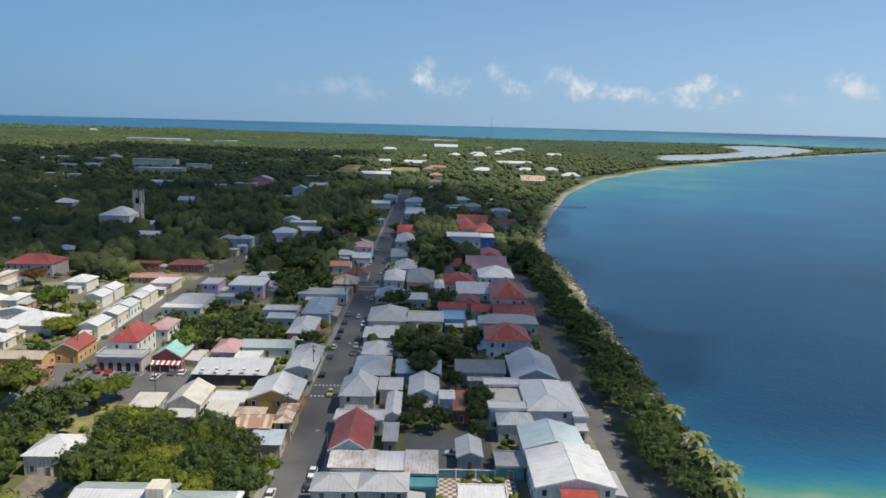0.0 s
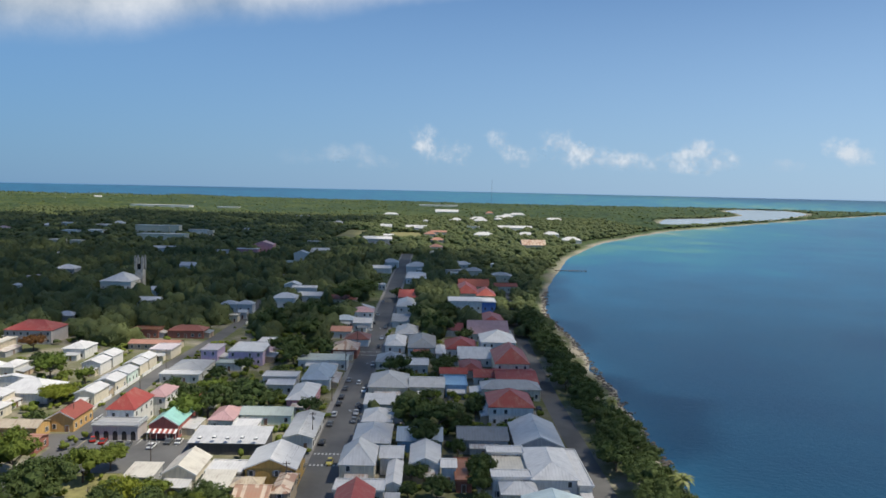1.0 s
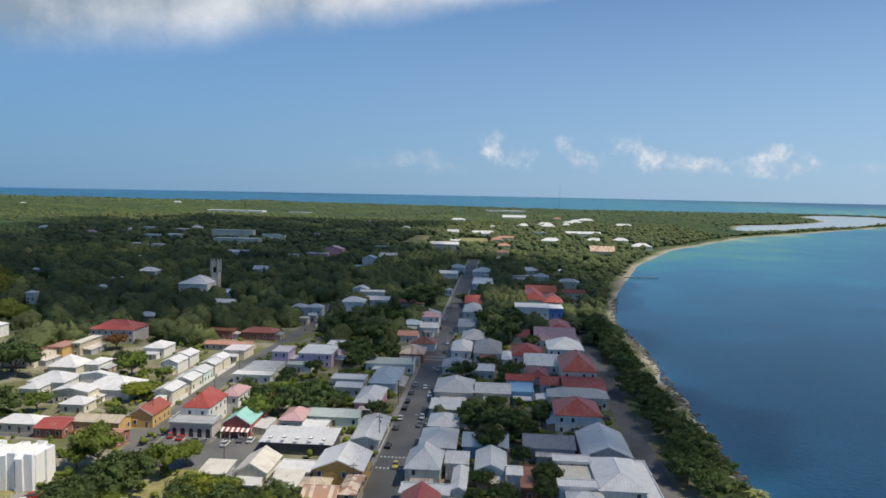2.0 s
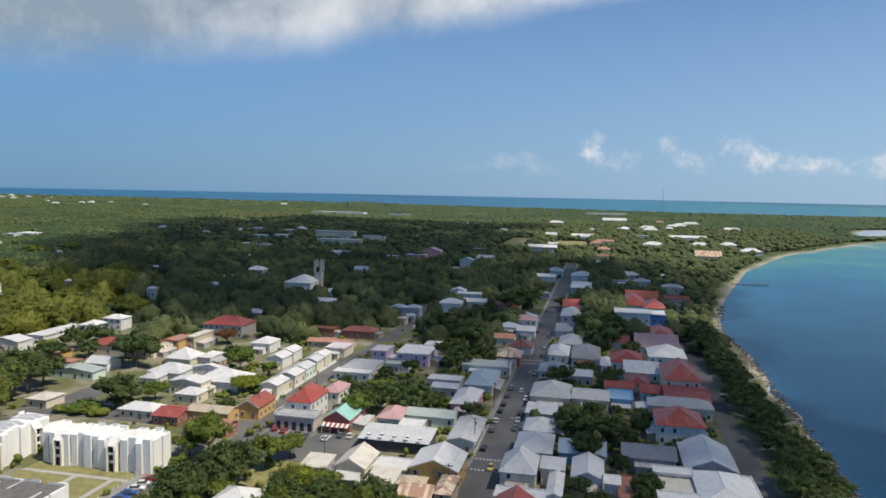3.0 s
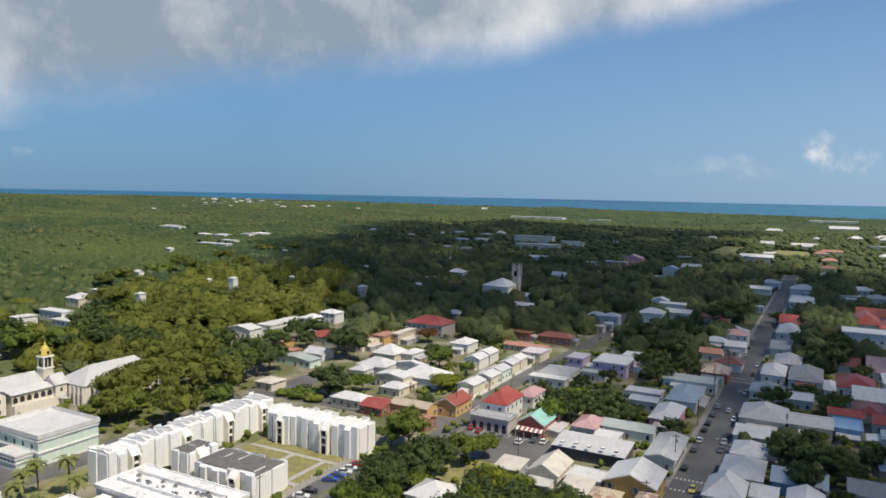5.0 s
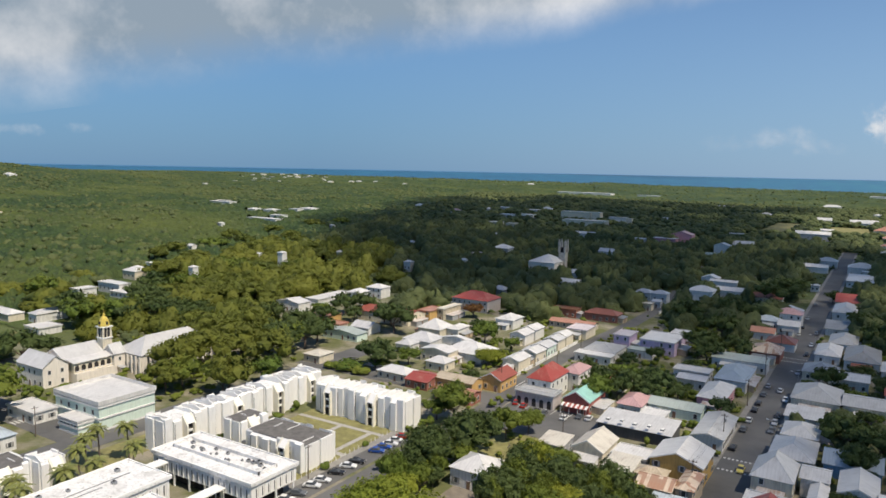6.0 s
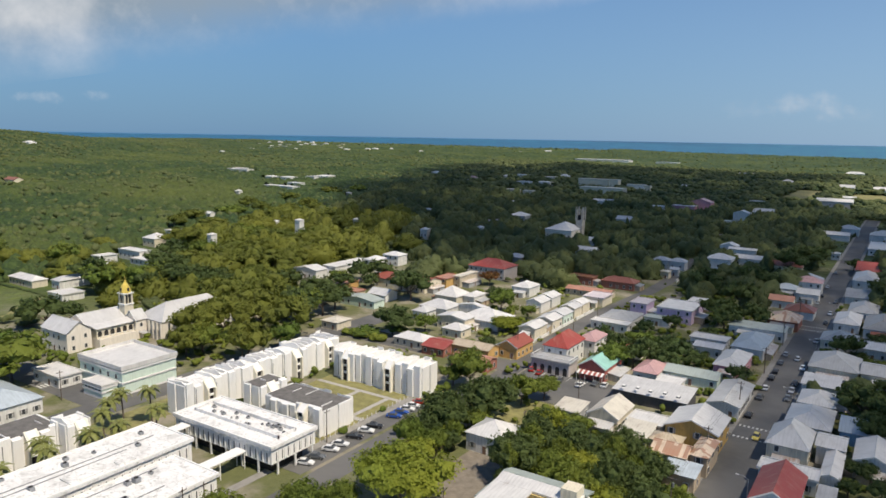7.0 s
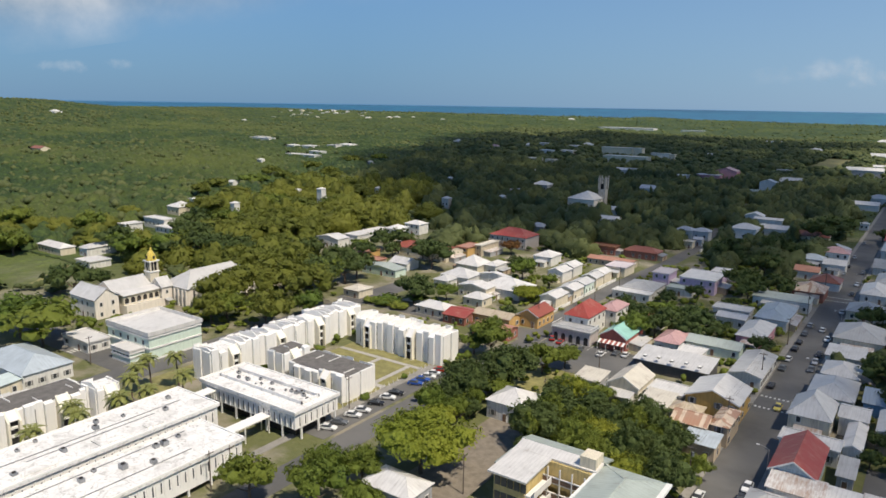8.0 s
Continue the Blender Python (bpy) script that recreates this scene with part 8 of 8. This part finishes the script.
for k in range(3):
    a = k * 2.094
    bm = bmesh.new()
    tube(bm, (1.6 * math.cos(a), 1.6 * math.sin(a), 0), (0.4 * math.cos(a), 0.4 * math.sin(a), 92), 0.2, 0.13, 5)
    part("leg", bm, M_STEEL, mast)
for k in range(9):
    part("brace", bm_box(-0.7, 0.7, -0.7, 0.7, 8 + k * 10, 8.3 + k * 10), M_STEEL, mast)

# ---- tiled terrace behind the street houses ----
patio = group_base("terrace", 6.8 * U, 110.2 * U, 0, 0, "terrace paved in a chequer of terracotta and pale tiles", "terrace", kind="structure")
patio.scale = (U, U, 1)
part("bed", bm_box(-8.6, 8.6, -3.2, 3.2, -0.2, 0.05), M_KERB, patio)
FOOT.append((-2 * U, 15.5 * U, 107 * U, 113.5 * U))
tile_a = tile_b = None
for i in range(24):
    for j in range(9):
        m = Matrix.Translation((-8.2 + i * 0.71, -2.85 + j * 0.71, 0.05))
        odd = (i + j) % 2
        src = tile_b if odd else tile_a
        if src is None:
            o = part("tile", bm_box(-0.345, 0.345, -0.345, 0.345, 0, 0.02), M_TERRA if odd else M_TILE, patio)
            o.matrix_basis = m
            if odd:
                tile_b = o
            else:
                tile_a = o
        else:
            share("tile", src, patio, m)


# ---- garden walls and fences ----
def low_wall(x0, y0, x1, y1, h, mat, label):
    x0, y0, x1, y1 = U * x0, U * y0, U * x1, U * y1
    e = group_base("garden_wall", (x0 + x1) / 2, (y0 + y1) / 2, 0, math.degrees(math.atan2(y1 - y0, x1 - x0)), label, "wall", "garden walls")
    n = math.hypot(x1 - x0, y1 - y0) / 2
    part("wall", bm_box(-n, n, -0.1, 0.1, 0, h), mat, e)
    part("coping", bm_box(-n - 0.05, n + 0.05, -0.16, 0.16, h, h + 0.1), M_WHITE, e)
    k = max(2, int(n * 2 / 4))
    for i in range(k + 1):
        a = -n + i * 2 * n / k
        part("pier", bm_box(a - 0.2, a + 0.2, -0.2, 0.2, 0, h + 0.25), M_WHITE, e)


for y0, y1 in ((237, 246), (247, 254), (257, 267), (268, 279), (282, 291), (292, 302)):
    low_wall(-114.7 / U, y0 / U, -114.7 / U, y1 / U, 1.1, M_WHITE, "low white garden wall with piers along the street")
for x0, y0, x1, y1 in ((-102.2, 392, -102.2, 420), (-102.2, 420.5, -101.8, 447), (-101.6, 447.5, -98.4, 461), (-98, 461, -84.5, 441)):
    low_wall(x0 / U, y0 / U, x1 / U, y1 / U, 1.5, M_WHITE, "pale boundary wall round a wooded yard beside the street")
low_wall(-176, 92.0, -150, 92.0, 1.4, M_WHITE, "white boundary wall along the street")
low_wall(2.0, 113.8, 15.5, 113.8, 1.8, WALLS["teal"][1], "teal painted terrace wall with white piers")
low_wall(-136, 168, -110, 168, 1.0, M_WHITE, "low white wall in front of the bungalows")
fence = group_base("post_fence", -91.9 * U, 112 * U, 0, 90, "row of short white bollards beside the lawn", "fence")
first = None
for k in range(22):
    m = Matrix.Translation((-20 + k * 1.9, 0, 0))
    if first is None:
        bm = bmesh.new()
        tube(bm, (0, 0, 0), (0, 0, 1.0), 0.09, 0.08, 8)
        first = part("bollard", bm, M_WHITE, fence)
        first.matrix_basis = m
    else:
        share("bollard", first, fence, m)


# ---- balustrade over the arcade, pink annex behind the shop, skylights of the workshop ----
rail = group_base("balustrade", -94.4, 214.8, 4.84, 0, "white balustrade round the flat roof of the arcaded shop", "balustrade")
for q in ((-6.9, 6.9, -3.75, -3.6), (6.75, 6.9, -3.6, 3.5), (-6.9, -6.75, -3.6, 3.5)):
    part("handrail", bm_box(*q, 0.82, 0.95), M_WHITE, rail)
for k in range(25):
    part("baluster", bm_box(-6.87 + k * 0.57, -6.75 + k * 0.57, -3.73, -3.62, 0.0, 0.82), M_WHITE, rail)
for k in range(12):
    part("baluster", bm_box(6.77, 6.88, -3.0 + k * 0.57, -2.88 + k * 0.57, 0.0, 0.82), M_WHITE, rail)
for k in range(5):
    e = group_base("skylight", -65.5 + k * 4.0, 200.6 + 0.6 * (k % 2), 5.16 + 0.06 * (k % 2), 0, "small white translucent roof skylight", "skylight", "workshop skylights")
    part("frame", bm_box(-0.5, 0.5, -0.7, 0.7, -0.25, 0.12), M_STEEL, e)
    part("pane", bm_box(-0.42, 0.42, -0.62, 0.62, 0.12, 0.16), M_WHITE, e)

# ---- shopfront awning in red and white stripes ----
awning = group_base("awning", -80.5, 212.3, 0, 0, "red and white striped shop awning on thin posts", "awning")
for k in range(11):
    bm = bmesh.new()
    a = -4.4 + k * 0.8
    sheet(bm, [(a, -1.5, 2.5), (a + 0.8, -1.5, 2.5), (a + 0.8, 0.6, 3.2), (a, 0.6, 3.2)], 0.06)
    part("stripe", bm, ROOFS["red"][1] if k % 2 else M_WHITE, awning)
for k in range(4):
    a = -4.3 + k * 2.87
    part("post", bm_box(a - 0.06, a + 0.06, -1.45, -1.33, 0, 2.48), M_WHITE, awning)
# painted bays of the car park
for k in range(9):
    strip("parking_line", -76 + k * 2.3, -75.88 + k * 2.3, 159.5, 163.3, 0.068, M_PAINT, "white painted parking bay line", "road marking", False)


# ---- lean-to sheds built against the older houses ----
def overlaps(x0, x1, y0, y1, skip):
    for k, (a, b, c, d) in enumerate(FOOT):
        if k != skip and x0 < b and x1 > a and y0 < d and y1 > c:
            return True
    return False


def lean_to(e, w, d, side, run, out, high, cover, paint):
    """A low shed against one side of a house."""
    turn = {"n": 0, "e": 90, "w": 270}[side]
    gap = d / 2 if side == "n" else w / 2
    m = pose(0, 0, 0, 0, 0, turn)
    bm = bmesh.new()
    box(bm, -run / 2, run / 2, -gap - out, -gap - 0.02, 0, high - 0.25)
    shed = part("lean_to", bm, WALLS[paint][1], e)
    shed.matrix_basis = m
    bm = bmesh.new()
    sheet(bm, [(-run / 2 - 0.3, -gap - out - 0.35, high - 0.2), (run / 2 + 0.3, -gap - out - 0.35, high - 0.2), (run / 2 + 0.3, -gap - 0.03, high + 0.35), (-run / 2 - 0.3, -gap - 0.03, high + 0.35)], 0.09)
    bmesh.ops.recalc_face_normals(bm, faces=bm.faces)
    part("shed_roof", bm, ROOFS[cover][1], shed)
    bm = bmesh.new()
    box(bm, -0.5, 0.5, -gap - out - 0.06, -gap - out + 0.02, 0, 2.0)
    part("shed_door", bm, M_DOOR, shed)


luck = random.Random(17)
for e, x, y, w, d, h, k in list(BUILT):
    if not 130 < math.hypot(x, y) < 430 or h < 4.0:
        continue
    for side in luck.sample(("n", "e", "w"), 3):
        run = (w if side == "n" else d) * luck.uniform(0.45, 0.8)
        out = luck.uniform(2.2, 4.2)
        if side == "n":
            q = (x - run / 2, x + run / 2, y - d / 2 - out, y - d / 2)
        elif side == "e":
            q = (x + w / 2, x + w / 2 + out, y - run / 2, y + run / 2)
        else:
            q = (x - w / 2 - out, x - w / 2, y - run / 2, y + run / 2)
        if overlaps(*q, k):
            continue
        lean_to(e, w, d, side, run, out, luck.uniform(2.4, 3.0), luck.choice(("silver", "grey", "rusty", "white", "rustred", "dkgrey")), luck.choice(("white", "cream", "grey", "tan")))
        FOOT.append(q)
        break

# ---- clouds ----
def cloud_stuff():
    """Cloud that lets part of the sunlight through."""
    m, t, p = nodes_of("cloud_white")
    p.inputs["Base Color"].default_value = (0.9, 0.9, 0.9, 1)
    p.inputs["Roughness"].default_value = 1.0
    clear_part = t.nodes.new("ShaderNodeBsdfTransparent")
    mix = t.nodes.new("ShaderNodeMixShader")
    mix.inputs[0].default_value = 0.315
    t.links.new(clear_part.outputs[0], mix.inputs[1])
    t.links.new(p.outputs[0], mix.inputs[2])
    t.links.new(mix.outputs[0], t.nodes["Material Output"].inputs["Surface"])
    return m


# the broad cloud overhead that keeps the middle of the town and the woods in shade
bm = bmesh.new()
rngc = random.Random(9)
CLOUD_Z = 1000.0
shift = SUN_WAY * (CLOUD_Z / SUN_WAY.z)


def billow(gx0, gy0, size, i, j):
    ico = bmesh.ops.create_icosphere(bm, subdivisions=2, radius=U * size)
    for w in ico["verts"]:
        w.co = w.co * (1 + 0.4 * noise.noise(w.co * 0.03 + Vector((i, j, 0))))
        w.co.z *= 0.4
        w.co += Vector((U * gx0 + shift.x, U * gy0 + shift.y, CLOUD_Z))


for i in range(16):
    for j in range(20):
        gx0 = -640 + i * 46 + rngc.uniform(-14, 14)
        gy0 = 150 + j * 50 + rngc.uniform(-14, 14)
        size = rngc.uniform(36, 52)
        if gx0 > (18 if gy0 < 170 else 34) + 0.05 * gy0 or gy0 < 40 + float(np.interp(gx0, [-560, -319, -220, -171, -120, -92, -60, -45, -30, -15, 30], [560, 372, 255, 232, 254, 258, 213, 182, 149, 99, 84])) or gy0 > float(np.interp(gx0, [-640, -350, -180, -130, -80, 0, 40], [1100, 1100, 1100, 1100, 740, 640, 560])) + 30 * math.sin(gx0 / 40):
            continue
        if gx0 < -300 - 0.35 * gy0:
            continue
        billow(gx0, gy0, size * (0.88 if gx0 > -95 and 250 < gy0 < 440 else 0.85 if gy0 < 175 else 1.0), i, j)
for i in range(9):
    for j in range(4):
        billow(-560 + i * 54 + rngc.uniform(-16, 16), 1130 + j * 52 + rngc.uniform(-14, 14), rngc.uniform(34, 50), i, j + 30)
over = to_ob("cloud", bm, cloud_stuff(), None, "", True)
tagged(over, "broad white fair-weather cloud high over the town", "cloud")


def far_air(name, bright, grey, thick, scale, edge):
    """Far cloud or haze painted as glow, lit and grey parts included: uv runs over the patch, thin at its rim."""
    m, t, p = nodes_of(name)
    uv = t.nodes.new("ShaderNodeUVMap").outputs[0]
    sp = t.nodes.new("ShaderNodeSeparateXYZ")
    t.links.new(uv, sp.inputs[0])
    pos = place(t)
    n1, n2 = noise_tex(t, pos, scale, 6, 0.6), noise_tex(t, pos, scale * 3.3, 4, 0.6)
    if edge == "puff":
        rr = calc(t, "ADD", calc(t, "POWER", calc(t, "ABSOLUTE", sp.outputs[0]), 2.0), calc(t, "POWER", calc(t, "ABSOLUTE", sp.outputs[1]), 2.0))
        body = calc(t, "SUBTRACT", 0.52, rr)
    elif edge == "bank":
        side = calc(t, "MULTIPLY", calc(t, "SUBTRACT", 1.0, sp.outputs[0]), 8.0)
        body = calc(t, "MINIMUM", calc(t, "SUBTRACT", calc(t, "MULTIPLY", sp.outputs[1], 7.0), 0.02), side)
    else:
        body = calc(t, "POWER", calc(t, "SUBTRACT", 1.0, sp.outputs[1]), 0.8)
    if edge == "haze":
        alpha = calc(t, "MULTIPLY", body, thick)
    else:
        wob = calc(t, "ADD", calc(t, "MULTIPLY", calc(t, "SUBTRACT", n1, 0.5), 1.3 if edge == "bank" else 2.6), calc(t, "MULTIPLY", calc(t, "SUBTRACT", n2, 0.5), 0.22 if edge == "bank" else 0.9))
        d = calc(t, "ADD", body, wob)
        sm = t.nodes.new("ShaderNodeMapRange")
        sm.interpolation_type = "SMOOTHSTEP"
        sm.inputs["From Min"].default_value, sm.inputs["From Max"].default_value = 0.0, (1.5 if edge == "bank" else 1.15)
        sm.inputs["To Max"].default_value = thick
        t.links.new(d, sm.inputs["Value"])
        alpha = sm.outputs[0]
    em = t.nodes.new("ShaderNodeEmission")
    light = calc(t, "ADD", n1, calc(t, "MULTIPLY", sp.outputs[1], 0.12 if edge == "puff" else -0.1))
    if edge == "haze":   # painted brighter towards the sun
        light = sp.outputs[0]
    if edge == "bank":   # painted paler towards its sunlit rim
        light = calc(t, "ADD", light, calc(t, "MULTIPLY", calc(t, "SUBTRACT", sp.outputs[0], 0.66), 0.4))
        light = calc(t, "ADD", light, calc(t, "MULTIPLY", calc(t, "SUBTRACT", n2, 0.5), 0.12))
    # emission colour carries the clouds' lit and shaded tones
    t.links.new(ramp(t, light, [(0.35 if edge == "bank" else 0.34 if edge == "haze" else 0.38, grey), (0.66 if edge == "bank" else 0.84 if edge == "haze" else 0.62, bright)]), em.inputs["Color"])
    thin = t.nodes.new("ShaderNodeBsdfTransparent")
    mix = t.nodes.new("ShaderNodeMixShader")
    t.links.new(alpha, mix.inputs[0])
    t.links.new(thin.outputs[0], mix.inputs[1])
    t.links.new(em.outputs[0], mix.inputs[2])
    t.links.new(mix.outputs[0], t.nodes["Material Output"].inputs["Surface"])
    return m


def sky_patch(name, az0, az1, low, high, radius, material, label, nu=24, nv=8, span=(-1, 1, -1, 1), lean=0.0):
    """A piece of far sky between two bearings (left of +y, degrees); low and high give its lower and upper rim."""
    verts, faces, uvs = [], [], []
    for j in range(nv + 1):
        for i in range(nu + 1):
            u, v = i / nu, j / nv
            az = radians(az0 + (az1 - az0) * u + lean * (v - 0.5))
            lo, hi = (low(math.degrees(az)) if callable(low) else low), (high(math.degrees(az)) if callable(high) else high)
            el = radians(lo + (hi - lo) * v)
            verts.append((-radius * math.sin(az) * math.cos(el), radius * math.cos(az) * math.cos(el), 78 + radius * math.sin(el)))
            uvs.append((span[0] + (span[1] - span[0]) * u, span[2] + (span[3] - span[2]) * v))
    for j in range(nv):
        for i in range(nu):
            a = j * (nu + 1) + i
            faces.append((a, a + 1, a + nu + 2, a + nu + 1))
    me = bpy.data.meshes.new(name)
    me.from_pydata(verts, [], faces)
    lay = me.uv_layers.new(name="UVMap")
    for k, lp in enumerate(me.loops):
        lay.data[k].uv = uvs[lp.vertex_index]
    me.materials.append(material)
    return tagged(new(name, me), label, "sky", kind="structure")


M_PUFF = far_air("far_cumulus", (0.70, 0.75, 0.80), (0.46, 0.56, 0.68), 0.9, 0.006, "puff")
M_VEIL = far_air("far_thin_cloud", (0.55, 0.63, 0.72), (0.42, 0.53, 0.66), 0.45, 0.005, "puff")
M_BANK = far_air("cloud_bank", (0.82, 0.84, 0.86), (0.28, 0.36, 0.44), 0.97, 0.0010, "bank")
# haze is painted as a glowing see-through sheet, paler on the sun side
M_HAZE = far_air("painted_sea_haze", (0.365, 0.515, 0.695), (0.118, 0.262, 0.462), 0.92, 0.002, "haze")
sky_patch("backdrop", 95, -60, -0.3, 18.0, 4780, M_HAZE, "glowing backdrop painted as pale blue haze over the far sea", 60, 10, (0, 1, 0, 1))
for az, el, hw, hh in ((0.6, 3.8, 0.9, 1.0), (-0.7, 2.9, 1.5, 1.0), (-5.4, 3.7, 0.8, 0.9), (-6.5, 2.8, 1.2, 0.9), (-9.8, 3.7, 1.0, 1.0), (-11.0, 2.8, 1.6, 1.0), (-13.8, 2.4, 1.5, 0.8),
                       (-15.8, 2.2, 1.4, 0.7), (-20.6, 3.0, 0.9, 1.0), (-21.4, 2.4, 1.6, 0.9), (-18.8, 2.2, 1.2, 0.7), (-30.2, 2.9, 1.1, 0.9)):
    sky_patch("backdrop", az + 2.1 * hw, az - 2.1 * hw, el - 1.5 * hh, el + 1.7 * hh, 4700, M_PUFF, "small white cumulus tower over the horizon", 8, 6, lean=1.3 * hw)
for az, el, hw, hh in ((7.0, 2.4, 3.6, 1.1), (4.5, 1.9, 2.4, 0.8), (10.5, 2.1, 2.5, 0.8), (59, 2.3, 1.5, 0.5), (62, 2.0, 1.6, 0.5), (-25.5, 2.0, 2.2, 0.6)):
    sky_patch("backdrop", az + 1.4 * hw, az - 1.4 * hw, el - 1.2 * hh, el + 1.3 * hh, 4720, M_VEIL, "thin white far cloud over the horizon", 8, 6)
sky_patch("backdrop", 100, -6.0, lambda a: float(np.interp(a, [-2, 5, 13, 18, 25, 29, 33, 37, 45, 51, 56, 64, 70, 100], [14.2, 12.9, 11.4, 10.7, 9.2, 8.7, 7.9, 7.2, 6.4, 5.1, 4.3, 2.8, 2.3, 2.3])), 27.0, 4600, M_BANK, "large grey and white cloud bank", 60, 16, (0, 1, 0, 1))
